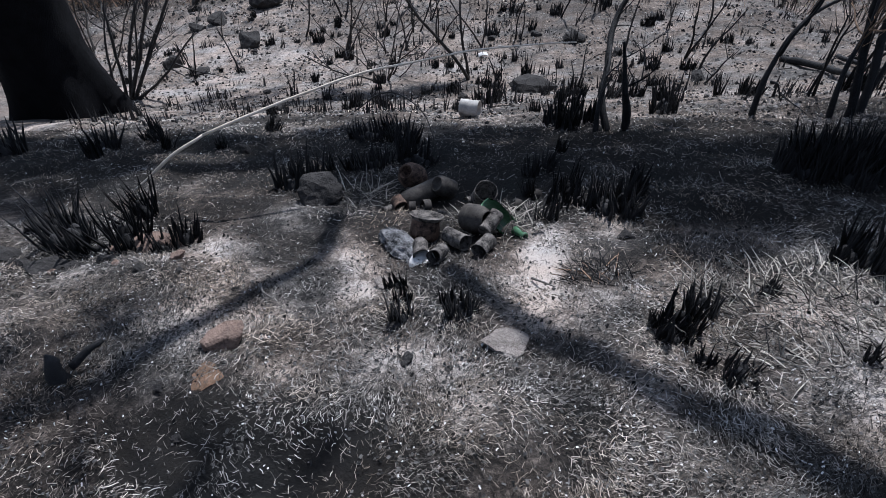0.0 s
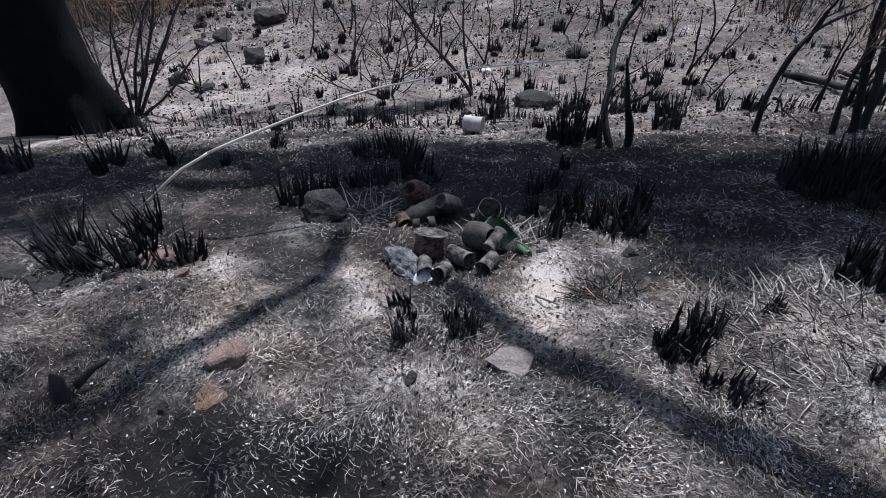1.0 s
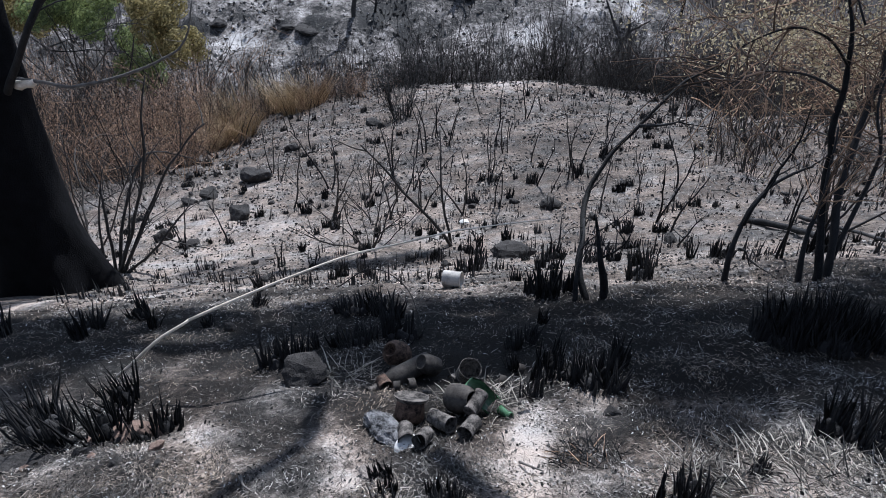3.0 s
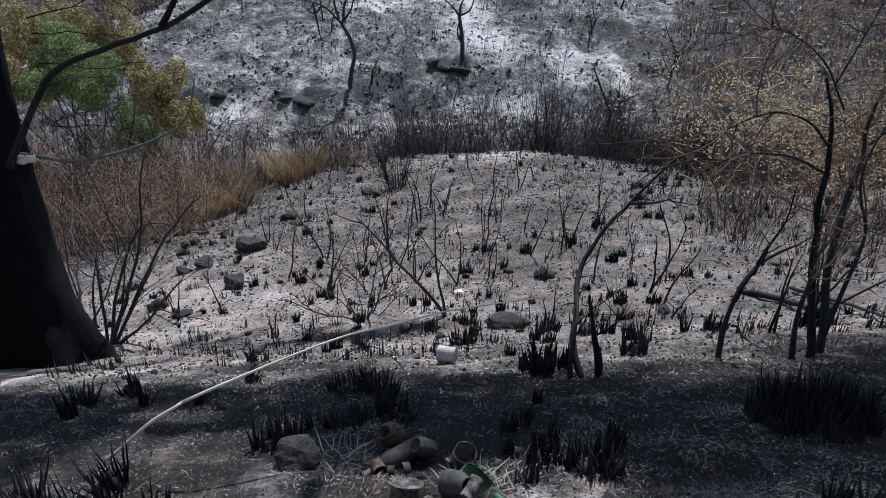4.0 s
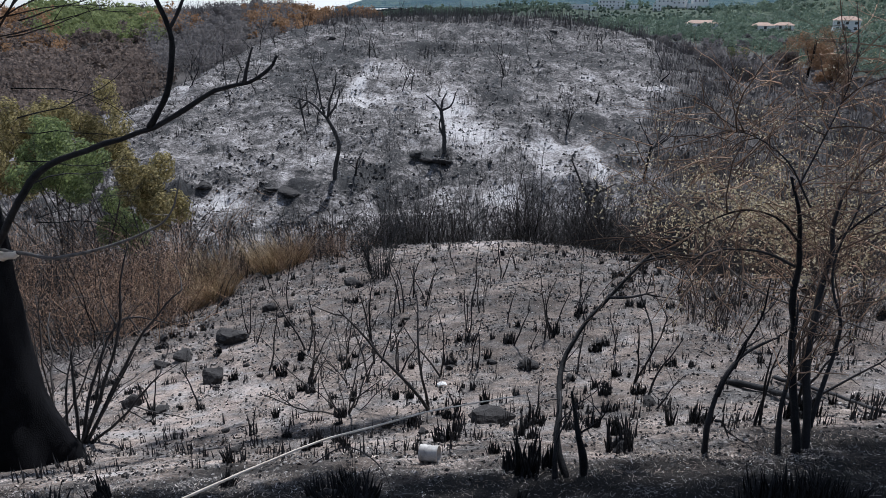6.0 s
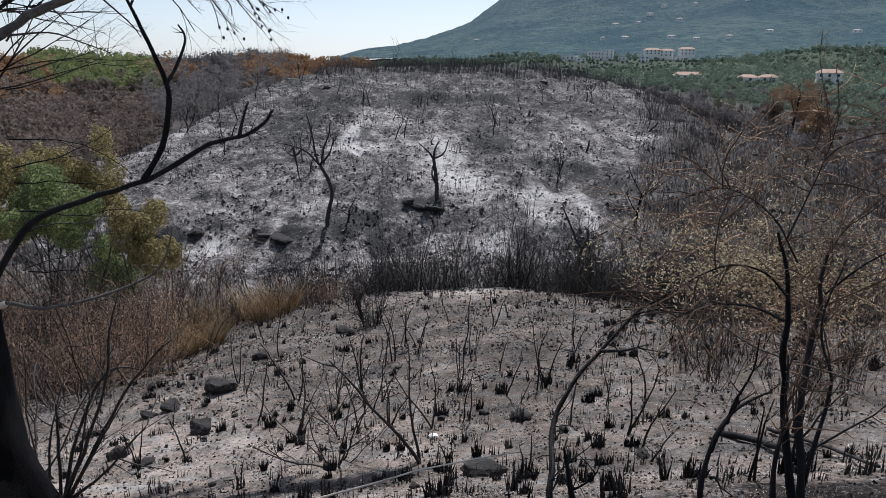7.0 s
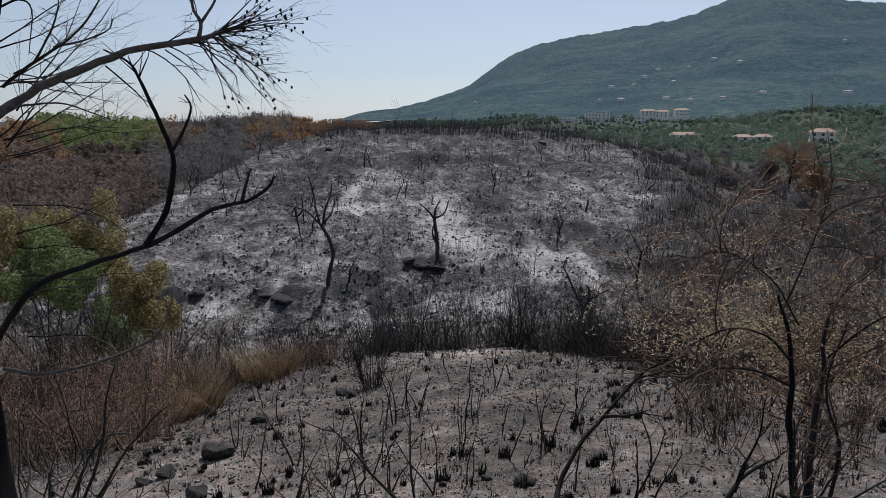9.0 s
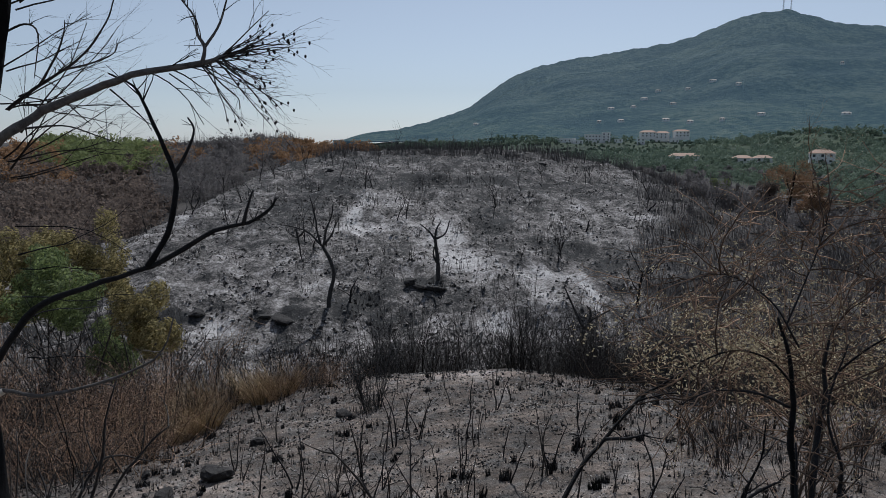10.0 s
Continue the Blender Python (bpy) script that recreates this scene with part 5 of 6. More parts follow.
def can_profile(r, h, wall=0.0012):
    """An open tin with rolled rims and ribs, its inside hollow."""
    return [(r * 0.97, 0), (r * 1.03, 0.0015), (r * 1.03, 0.004), (r, 0.006), (r, h * 0.3), (r * 0.98, h * 0.34), (r, h * 0.38), (r * 0.98, h * 0.46), (r, h * 0.5), (r * 0.98, h * 0.58), (r, h * 0.62), (r, h - 0.006),
            (r * 1.03, h - 0.004), (r * 1.03, h - 0.001), (r * 0.99, h), (r - wall * 2, h - 0.004), (r - wall * 2, 0.006), (0.002, 0.005)]


def lay(name, bm, mat, x, y, dz, rot, label, category):
    ob = new(name, from_bm(name, bm, mat))
    ob.matrix_world = Matrix.LocRotScale(on_ground(x, y, dz), Euler([radians(a) for a in rot]), Vector((0.86, 0.86, 0.86)))
    return tagged(ob, label, category, "rubbish heap")


pot = thing("cooking_tin", on_ground(-0.182, 1.655, 0.0), "scorched tin pot with a flaring rim in the rubbish", "tin")
pot.rotation_euler, pot.scale = (radians(-28), radians(6), 0), (0.88, 0.88, 0.88)
part("body", from_bm("body", lathe([(0.05, 0), (0.056, 0.004), (0.058, 0.02), (0.055, 0.05), (0.052, 0.075), (0.05, 0.078), (0.053, 0.05), (0.055, 0.02), (0.002, 0.008)], 28, 0.06, 1), M_RUST), pot)
part("rim", from_bm("rim", lathe([(0.049, 0.072), (0.06, 0.08), (0.067, 0.09), (0.068, 0.093), (0.064, 0.092), (0.05, 0.08), (0.046, 0.078)], 28, 0.08, 2), M_TIN), pot, "flared grey metal rim")
lay("tin_can", lathe(can_profile(0.031, 0.08), 24, 0.2, 3), M_TIN, -0.187, 1.565, 0.035, (82, 0, 12), "open soot-blackened tin can facing out of the heap", "tin can")
lay("tin_can", lathe(can_profile(0.028, 0.075), 24, 0.2, 4), M_TIN, -0.112, 1.525, 0.03, (70, 10, -25), "small grey burnt tin can lying in the heap", "tin can")
lay("tin_can", lathe(can_profile(0.031, 0.105), 24, 0.2, 5), M_TIN, -0.102, 1.625, 0.035, (60, 60, 20), "pale grey tin can lying slanted in the heap", "tin can")
lay("tin_can", lathe(can_profile(0.029, 0.1), 24, 0.16, 6), M_TIN, 0.018, 1.635, 0.04, (78, 0, 150), "grey burnt tin can lying slanted in the heap", "tin can")
lay("tin_can", lathe(can_profile(0.03, 0.085), 24, 0.16, 7), M_TIN, 0.038, 1.585, 0.033, (84, 0, -28), "open grey tin can at the edge of the heap", "tin can")
lay("tin_can", lathe(can_profile(0.03, 0.07), 24, 0.16, 8), M_RUST, -0.312, 1.945, 0.034, (80, 0, 25), "small rusty open tin at the back of the heap", "tin can")
lay("tin_can", lathe(can_profile(0.05, 0.085), 24, 0.12, 9), M_TIN, 0.008, 1.945, 0.04, (20, 12, 0), "squashed dark tin standing in the heap", "tin can")
lay("jug", lathe([(0.04, 0), (0.055, 0.01), (0.066, 0.05), (0.06, 0.1), (0.035, 0.135), (0.03, 0.15), (0.034, 0.155), (0.026, 0.15), (0.03, 0.13), (0.002, 0.11)], 24, 0.08, 10), M_RUST, -0.262, 2.185, 0.03, (35, -20, 0), "rust-brown burnt jug lying at the back of the heap", "jug")
lay("jar", lathe([(0.05, 0), (0.056, 0.006), (0.058, 0.06), (0.05, 0.09), (0.04, 0.1), (0.041, 0.115), (0.036, 0.115), (0.035, 0.1), (0.052, 0.06), (0.05, 0.01), (0.002, 0.008)], 24, 0.08, 11), M_SOOTGLASS, -0.042, 1.725, 0.045, (65, 30, 40), "broken sooty brown jar in the heap", "jar")
lay("jar", lathe([(0.04, 0), (0.046, 0.006), (0.046, 0.07), (0.034, 0.09), (0.034, 0.1), (0.03, 0.1), (0.03, 0.09), (0.002, 0.085)], 22, 0.08, 12), M_SOOTGLASS, -0.112, 2.045, 0.04, (50, 0, -60), "dark sooty jar at the back of the heap", "jar")
bottle = thing("bottle", on_ground(-0.142, 2.085, 0.05), "long soot-black glass bottle lying across the heap", "bottle", "rubbish heap")
bottle.rotation_euler = (radians(88), radians(0), radians(-48))
part("body", from_bm("body", lathe([(0.03, 0), (0.037, 0.005), (0.038, 0.02), (0.038, 0.17), (0.034, 0.19), (0.024, 0.21), (0.016, 0.23)], 24, 0.02, 13), M_SOOTGLASS), bottle)
part("neck", from_bm("neck", lathe([(0.016, 0.228), (0.014, 0.25), (0.0135, 0.275), (0.0165, 0.278), (0.0165, 0.29), (0.011, 0.292), (0.011, 0.25)], 20, 0.0, 14), M_TIN), bottle, "ash-grey bottle neck")
# broken green bottle: a curved shard and its neck
bm = lathe([(0.036, 0), (0.038, 0.02), (0.038, 0.08), (0.034, 0.1), (0.022, 0.125), (0.02, 0.12), (0.031, 0.098), (0.035, 0.08), (0.034, 0.02)], 26, 0.02, 15)
bmesh.ops.delete(bm, geom=[v for v in bm.verts if v.co.x + 0.35 * v.co.z + 0.012 * noise.noise(v.co * 60) > 0.036], context="VERTS")
green = thing("broken_bottle", on_ground(0.1, 1.69, 0.03), "broken green glass bottle glinting in the heap", "bottle", "rubbish heap")
green.rotation_euler = (radians(35), radians(-35), radians(-70))
green.scale = (0.95, 0.95, 0.95)
part("shard", from_bm("shard", bm, M_GREEN), green)
lay("bottle_neck", lathe([(0.02, 0), (0.015, 0.02), (0.014, 0.045), (0.017, 0.047), (0.017, 0.058), (0.012, 0.06), (0.011, 0.02), (0.016, 0.0)], 20, 0.0, 16), M_GREEN, 0.123, 1.675, 0.02, (80, 0, 40), "green glass bottle neck broken off", "bottle neck")
# crumpled foil and a bent plate
bm = bmesh.new()
bmesh.ops.create_grid(bm, x_segments=40, y_segments=18, size=0.12)
for v in bm.verts:
    p = v.co
    u, w = p.x / 0.12, p.y / 0.12
    p.y = w * 0.052 * (1 - 0.45 * u * u) + 0.008 * noise.noise((p.x * 26, w * 2, 9))
    p.z = 0.02 * (1 - w * w) * (1 - 0.5 * u * u) + 0.02 * abs(noise.noise((p.x * 18, w * 3.5, 2))) + 0.006 * abs(noise.noise((p.x * 60, w * 9, 5)))
bmesh.ops.solidify(bm, geom=bm.faces[:], thickness=0.002)
lay("foil_packet", bm, M_FOIL, -0.25, 1.575, 0.02, (14, -8, -49), "crumpled silvery foil packet darkened by soot", "foil")
bm = bmesh.new()
bmesh.ops.create_circle(bm, segments=36, radius=0.05, cap_ends=True)
bmesh.ops.inset_region(bm, faces=bm.faces[:], thickness=0.014, depth=-0.006)
for v in bm.verts:
    v.co.z += -5.0 * v.co.x ** 2 + 0.012 * noise.noise(v.co * 22)
bmesh.ops.solidify(bm, geom=bm.faces[:], thickness=0.003)
lay("bent_plate", bm, M_SHARD, -0.17, 1.475, 0.012, (18, 6, -20), "bent pale metal plate leaning on the rubbish", "plate")
lay("tin_can", lathe(can_profile(0.062, 0.14), 26, 0.16, 17), M_WHITETIN, -0.15, 3.66, 0.07, (86, 0, 75), "white burnt tin can lying on the slope", "tin can")
lay("tin_can", lathe(can_profile(0.06, 0.13), 26, 0.06, 18), M_TIN, -0.7, 6.5, 0.06, (86, 0, 80), "grey tin can lying farther down the slope", "tin can")
bm = bmesh.new()
bmesh.ops.create_grid(bm, x_segments=10, y_segments=6, size=0.1)
for v in bm.verts:
    v.co = Vector((v.co.x * 0.75, v.co.y * 0.4, 0.03 - 3 * v.co.x ** 2 + 0.012 * noise.noise(v.co * 20)))
bmesh.ops.solidify(bm, geom=bm.faces[:], thickness=0.008)
lay("white_shard", bm, M_SHARD, -0.06, 8.2, 0.03, (10, 0, 20), "white broken shard on grey ash", "shard")
rs = np.random.RandomState(19)
for k in range(14):
    x, y = rs.normal(-0.03, 0.15), rs.normal(1.85, 0.17)
    bm = lathe([(0.03, 0), (0.032, 0.03), (0.029, 0.03), (0.027, 0.0)], 18, 0.1, 30 + k)
    cut = rs.uniform(-0.01, 0.015)
    bmesh.ops.delete(bm, geom=[v for v in bm.verts if v.co.x > cut], context="VERTS")
    lay("glass_shard", bm, M_SOOTGLASS if k % 3 else M_TIN, x, y, 0.02, rs.uniform(0, 180, 3), "curved sooty shard in the rubbish heap", "shard")


# ---- burnt thicket on the terrace's far edge ----
def thicket_mesh(seed, n, h, width, mat, twigs=3, name="burnt_bush", lean=0.4, r=0.012, tl=0.3, bend=0.12, lv=0, leaves=0, apart=False):
    rs, T, stems = np.random.RandomState(seed), Tubes(), []
    for _ in range(n):
        a, q = rs.uniform(0, math.tau), width * math.sqrt(rs.rand()) * 0.5
        p = Vector((q * math.cos(a), q * math.sin(a), -0.15))
        way = Vector((math.cos(a) * lean * rs.uniform(0.1, 1.1), math.sin(a) * lean * rs.uniform(0.1, 1.1), 1))
        L = h * rs.uniform(0.45, 1.1)
        line = wander(rs, p, way, L, 6, bend, 0.03)
        rad = r * rs.uniform(0.6, 1.2)
        T.add(line, [rad * (1 - 0.7 * i / 6) for i in range(7)], 3, cap=False)
        twigs_along(T, rs, line, twigs, tl * h, rad * 0.5, lv, 0.75, 0.03, 0.2, 1.0, (1, 2), 0.22)
        for _ in range(leaves):
            q = line[rs.randint(2, 7)] + Vector((rs.normal(), rs.normal(), rs.normal())) * 0.13 * h
            d = rnd_dir(rs)
            T.quad(q, d * rs.uniform(0.012, 0.03), d.orthogonal().normalized() * rs.uniform(0.004, 0.009))
        if apart:
            stems.append(T.mesh("stem", mat))
            T = Tubes()
    return stems if apart else T.mesh(name, mat)


def plant(name, me, x, y, s, rs, label, category, group, dz=0.0):
    ob = new(name, None if isinstance(me, list) else me)
    for stem in me if isinstance(me, list) else ():
        part("stem", stem, ob)
    ob.matrix_world = Matrix.LocRotScale(on_ground(x, y, dz), Euler((rs.normal() * 0.05, rs.normal() * 0.05, rs.uniform(0, 6.28))), Vector((s, s, s * rs.uniform(0.85, 1.15))))
    return tagged(ob, label, category, group)


rs = np.random.RandomState(81)
EDGE = [thicket_mesh(300 + k, 8 + 2 * k, 1.6 + 0.3 * (k % 4), 0.8, M_CHAR if k % 4 == 1 else M_TWIG, 4, r=0.0135, lean=0.3 + 0.07 * (k % 3), bend=0.19) for k in range(8)]
EDGE_STEMS = [thicket_mesh(300 + k, 8 + 2 * k, 1.6 + 0.3 * (k % 4), 0.8, M_CHAR if k % 4 == 1 else M_TWIG, 4, r=0.0135, lean=0.3 + 0.07 * (k % 3), bend=0.19, apart=True) for k in range(8)]
plant("burnt_bush", thicket_mesh(310, 46, 1.75, 0.5, M_CHAR, 4, lean=0.55, apart=True), -1.75, 16.4, 1.0, rs, "black many-stemmed burnt bush at the terrace edge", "bush", "burnt bushes at the edge")
for k in range(125):
    x = rs.uniform(-9.5, 12.5)
    y = 19.6 + 6.4 * rs.rand() + (0.0 if -2.5 < x < 3.0 else -rs.uniform(0, 2.6))
    plant("burnt_bush", EDGE[k % 8], x, y, float(np.interp(y, [17, 20, 22, 26], [0.4, 0.6, 1.1, 1.75])) * rs.uniform(0.7, 1.2), rs, "bare burnt bush of thin black stems at the terrace edge", "bush", "burnt bushes at the edge")
for k in range(60):
    x, y = rs.uniform(-13, 19), rs.uniform(24, 37)
    plant("burnt_bush", EDGE[k % 8], x, y, rs.uniform(1.1, 1.8), rs, "bare burnt bush of thin black stems in the hollow", "bush", "burnt bushes in the hollow")
for k in range(34):
    x, y = rs.uniform(2.6, 8.5), rs.uniform(17.5, 23)
    plant("burnt_bush", EDGE_STEMS[(1, 5, 3, 7)[k % 4]], x, y, rs.uniform(0.7, 1.25), rs, "dense black burnt bush at the terrace edge", "bush", "burnt bushes at the edge")
for k in range(46):
    y = rs.uniform(8, 18)
    plant("burnt_bush", EDGE_STEMS[k % 8], 0.38 * y + rs.uniform(0, 3.5), y, rs.uniform(0.35, 0.8), rs, "bare burnt bush of thin black stems on the terrace", "bush", "burnt bushes on the terrace")


# ---- scorched brown brush and dry straw on one side ----
BROWN = [thicket_mesh(330 + k, 8, 1.5, 1.0, M_REDTWIG if k % 3 == 2 else M_BROWNTWIG, 5, "scorched_bush", 0.65, 0.008, 0.36, 0.24, 1, 60) for k in range(6)]
DARKBRUSH = [thicket_mesh(340 + k, 8, 1.6, 1.0, M_REDTWIG if k % 2 else M_TWIG, 4, "scorched_bush", 0.75, 0.011, 0.36, 0.3, 1, 40) for k in range(4)]
for k in range(105):
    y = 11.5 + 13.5 * rs.rand() ** 0.8
    x = -0.36 * y - 1.3 - rs.uniform(0, 1) ** 1.2 * 6.5
    plant("scorched_bush", DARKBRUSH[k % 4] if x < -0.52 * y or k % 4 == 0 else BROWN[k % 6], x, y, rs.uniform(0.95, 1.85), rs, "dense scorched brush of brown dry twigs", "bush", "scorched brush")
for k in range(34):
    y = rs.uniform(11.5, 15)
    plant("scorched_bush", DARKBRUSH[k % 4], -0.48 * y - 0.9 - rs.uniform(0, 1) ** 1.5 * 4, y, rs.uniform(0.65, 1.1), rs, "tangled dark scorched brush beside the trunk", "bush", "scorched brush")
for k in range(54):
    y = rs.uniform(20, 33)
    plant("scorched_bush", DARKBRUSH[k % 4] if k % 3 else BROWN[k % 6], -y * rs.uniform(0.34, 0.72) - 1.0, y, rs.uniform(0.8, 1.25) * float(np.interp(y, [20, 33], [1.3, 2.3])), rs, "tall dark scorched brush at the foot of leafy bushes", "bush", "scorched brush")
for k in range(22):
    x, y = rs.uniform(-7.5, -2.6), rs.uniform(17.5, 22.5)
    plant("scorched_bush", BROWN[k % 6], x, y, rs.uniform(0.55, 0.9), rs, "dense scorched brush of brown dry twigs", "bush", "scorched brush")


for k in range(50):
    y = rs.uniform(15, 36)
    plant("scorched_bush", DARKBRUSH[k % 4], y * rs.uniform(0.36, 0.72) + 0.6, y, rs.uniform(0.8, 1.3) * float(np.interp(y, [15, 22, 36], [0.7, 1.3, 2.2])), rs, "dense dark scorched brush beyond the terrace", "bush", "scorched brush")


def straw_mesh(seed, n, h, width):
    rs, T = np.random.RandomState(seed), Tubes()
    for _ in range(n):
        a, q = rs.uniform(0, math.tau), width * math.sqrt(rs.rand())
        line = wander(rs, (q * math.cos(a), q * math.sin(a), -0.05), (math.cos(a) * 0.5, math.sin(a) * 0.5, 1), h * rs.uniform(0.5, 1.1), 4, 0.1, -0.09)
        T.add(line, [0.006, 0.006, 0.005, 0.004, 0.001], 3, cap=False)
    return T.mesh("straw_tussock", M_STRAW)


STRAWS = [straw_mesh(350 + k, 260, 1.0, 0.3) for k in range(3)]
for x, y, s in [(-8.2, 20.0, 1.5), (-7.6, 19.6, 1.3), (-6.7, 17.6, 1.0), (-6.4, 17.9, 0.9), (-7.0, 17.3, 0.8), (-5.4, 19.8, 1.1), (-5.0, 20.2, 1.2), (-9.0, 19.5, 1.0), (-7.4, 21.5, 1.5), (-6.0, 21.0, 1.3)]:
    plant("straw_tussock", STRAWS[int(x * 10) % 3], x, y, s, rs, "dry golden straw tussock spared by the fire", "grass", "straw tussocks")


# ---- leafy bushes left standing ----
def leaf_mass(T, rs, c, rad, n, leaf, lobes=15):
    """Leaves in clumps over a lumpy crown."""
    c = Vector(c)
    cores = [c + Vector((rs.uniform(-0.8, 0.8) * rad[0], rs.uniform(-0.8, 0.8) * rad[1], rs.uniform(-0.85, 0.8) * rad[2])) for _ in range(lobes)]
    for _ in range(n):
        q = cores[rs.randint(lobes)]
        d = rnd_dir(rs)
        p = q + Vector((d.x * rad[0], d.y * rad[1], d.z * rad[2])) * (0.4 * rs.uniform(0.55, 1.0))
        for _ in range(6):
            u = (d.orthogonal() + rnd_dir(rs) * 0.8).normalized()
            T.quad(p + rnd_dir(rs) * leaf * 1.6, u * leaf * rs.uniform(0.6, 1.2), u.orthogonal().normalized() * leaf * rs.uniform(0.3, 0.5))


def leafy_bush(x, y, rad, top, mat, seed, label, n=520, leaf=0.075):
    rs = np.random.RandomState(seed)
    b = on_ground(x, y)
    ob = thing("leafy_bush", b, label, "bush")
    for _ in range(6):
        T = Tubes()
        grow(T, rs, (rs.normal() * 0.2, rs.normal() * 0.2, -0.2), (rs.normal() * 0.4, rs.normal() * 0.4, 1), top * 0.85, 0.05, 2, (2, 4), 0.15, 0.03, 0.6, 5)
        part("stem", T.mesh("stem", M_TWIG), ob)
    T = Tubes()
    leaf_mass(T, rs, (0, 0, top - rad[2]), rad, n, leaf)
    part("crown", T.mesh("crown", mat, False), ob)
    return ob


leafy_bush(-15.3, 26.5, (1.6, 1.4, 1.5), 7.7, M_LEAF_GREEN, 1, "green leafy bush that escaped the fire", 2400)
leafy_bush(-16.8, 28.5, (1.5, 1.3, 1.7), 8.9, M_LEAF_OLIVE, 2, "singed olive-brown bush beside a green one", 2000)
leafy_bush(-15.0, 29.5, (1.25, 1.2, 1.9), 9.6, M_LEAF_OLIVE, 3, "singed olive-brown bush beside a green one", 2000)
leafy_bush(-11.3, 25.5, (1.15, 1.0, 1.5), 6.3, M_LEAF_OLIVE, 4, "singed yellow-brown bush at the hollow's edge", 1900)
leafy_bush(-18.6, 27.0, (1.5, 1.3, 1.5), 7.4, M_LEAF_OLIVE, 5, "singed olive-brown bush beside a green one", 1700)
leafy_bush(-13.4, 27.5, (1.1, 1.0, 1.2), 5.0, M_LEAF_GREEN, 6, "dark green leafy bush in the hollow", 1500)


# ---- burnt trees and scrub on the knoll ----
def snag(x, y, h, r, seed, label, lean=(0.0, 0.0), kids=(2, 4), levels=3, first=0.45, spread=0.75):
    rs = np.random.RandomState(seed)
    b = on_ground(x, y)
    ob = thing("burnt_tree", b, label, "tree", "burnt trees on the knoll")
    T = Tubes()
    line = wander(rs, (0, 0, -0.3), (lean[0], lean[1], 1), h * 0.62, 7, 0.2, 0.03)
    T.add(line, [r * (1 - 0.5 * i / 7) for i in range(8)], 7)
    trunk = part("trunk", T.mesh("trunk", M_CHAR), ob)
    if levels:
        for _ in range(rs.randint(5, 8)):
            u = rs.uniform(first, 1.0) * 7
            i = min(int(u), 6)
            a = rs.uniform(0, math.tau)
            B = Tubes()
            grow(B, rs, line[i].lerp(line[i + 1], u - i), (math.cos(a) * spread, math.sin(a) * spread, rs.uniform(0.3, 1.1)), h * rs.uniform(0.35, 0.6), r * 0.5, levels - 1, kids, 0.2, 0.05, 0.7, 5, 0.62, 0.35)
            part("branch", B.mesh("branch", M_CHAR if h > 4 else M_TWIG), trunk)
    return ob


def drawn_tree(x, y, unit, trunk, limbs, r, seed, label, twigs=8, tl=1.0, lv=2):
    """A burnt tree whose trunk and limbs follow (sideways, up) points, in steps of unit metres."""
    rs = np.random.RandomState(seed)
    b = on_ground(x, y)
    ob = thing("burnt_tree", b, label, "tree", "burnt trees on the knoll")
    T = Tubes()
    limb(T, [(u * unit, 0, v * unit - (0.3 if v == 0 else 0)) for u, v in trunk], r, r * 0.72, 8)
    # grey rather than charred black: haze at this distance put into the colour
    stem = part("trunk", T.mesh("trunk", M_GREYSTEM), ob)
    for k, pts in enumerate(limbs):
        T = Tubes()
        d = (k % 3 - 1) * 0.35
        line = limb(T, [(u * unit, d * unit * 12 * i / len(pts), v * unit) for i, (u, v) in enumerate(pts)], r * 0.6, r * 0.2, 6)
        twigs_along(T, rs, line, twigs, tl, r * 0.14, lv, 0.8, 0.05, 0.35, 1.0, (2, 3), 0.2)
        part("branch", T.mesh("branch", M_GREYSTEM), stem)
    return ob


drawn_tree(-7.6, 44.6, 0.0366, [(0, 0), (2, 19), (11, 62), (4, 88), (-7, 110)],
           [[(-7, 110), (0, 144), (10, 168), (12, 188)], [(-7, 110), (-31, 135), (-50, 144), (-76, 150)], [(-12, 118), (-18, 140), (-21, 168), (-30, 204)], [(-4, 116), (10, 135), (18, 160)],
            [(-40, 140), (-52, 128), (-62, 130)], [(-55, 144), (-50, 110), (-46, 82)]], 0.15, 1, "burnt tree with forked bare crown on the knoll", 7, 0.9, 2)
drawn_tree(-0.3, 49.4, 0.041, [(0, 0), (-1, 29), (-4, 55), (-6, 72)],
           [[(-6, 72), (-16, 86), (-33, 101)], [(-5, 74), (11, 82), (20, 106)], [(-6, 74), (-4, 90), (4, 104)], [(-3, 30), (-9, 45), (-8, 60)]], 0.16, 2, "burnt tree trunk with short broken limbs on white ash", 3, 0.5, 1)
snag(13.0, 45.0, 4.6, 0.1, 3, "burnt tree with forked bare crown at the knoll's foot", (0.1, 0), levels=3)
drawn_tree(8.0, 38.5, 0.0317, [(0, 0), (3, 35), (6, 60)], [[(6, 60), (-10, 92), (-22, 118), (-33, 140)], [(6, 60), (20, 78), (36, 86), (52, 96)], [(14, 70), (18, 90), (10, 104)]], 0.16, 4, "dead leaning tree with crooked bare branches in the hollow", 3, 0.5, 1)
snag(-6.5, 45.5, 2.2, 0.1, 5, "crooked dead branch standing at the knoll's foot", (0.7, 0), levels=2)
snag(13.0, 62.0, 2.4, 0.1, 6, "short leaning burnt stump on the knoll", (0.45, 0), levels=0)
snag(20.5, 69.0, 2.6, 0.1, 7, "short leaning burnt stump on the knoll", (0.4, 0), levels=0)
THIN = "thin burnt sapling stem on the ashy knoll"
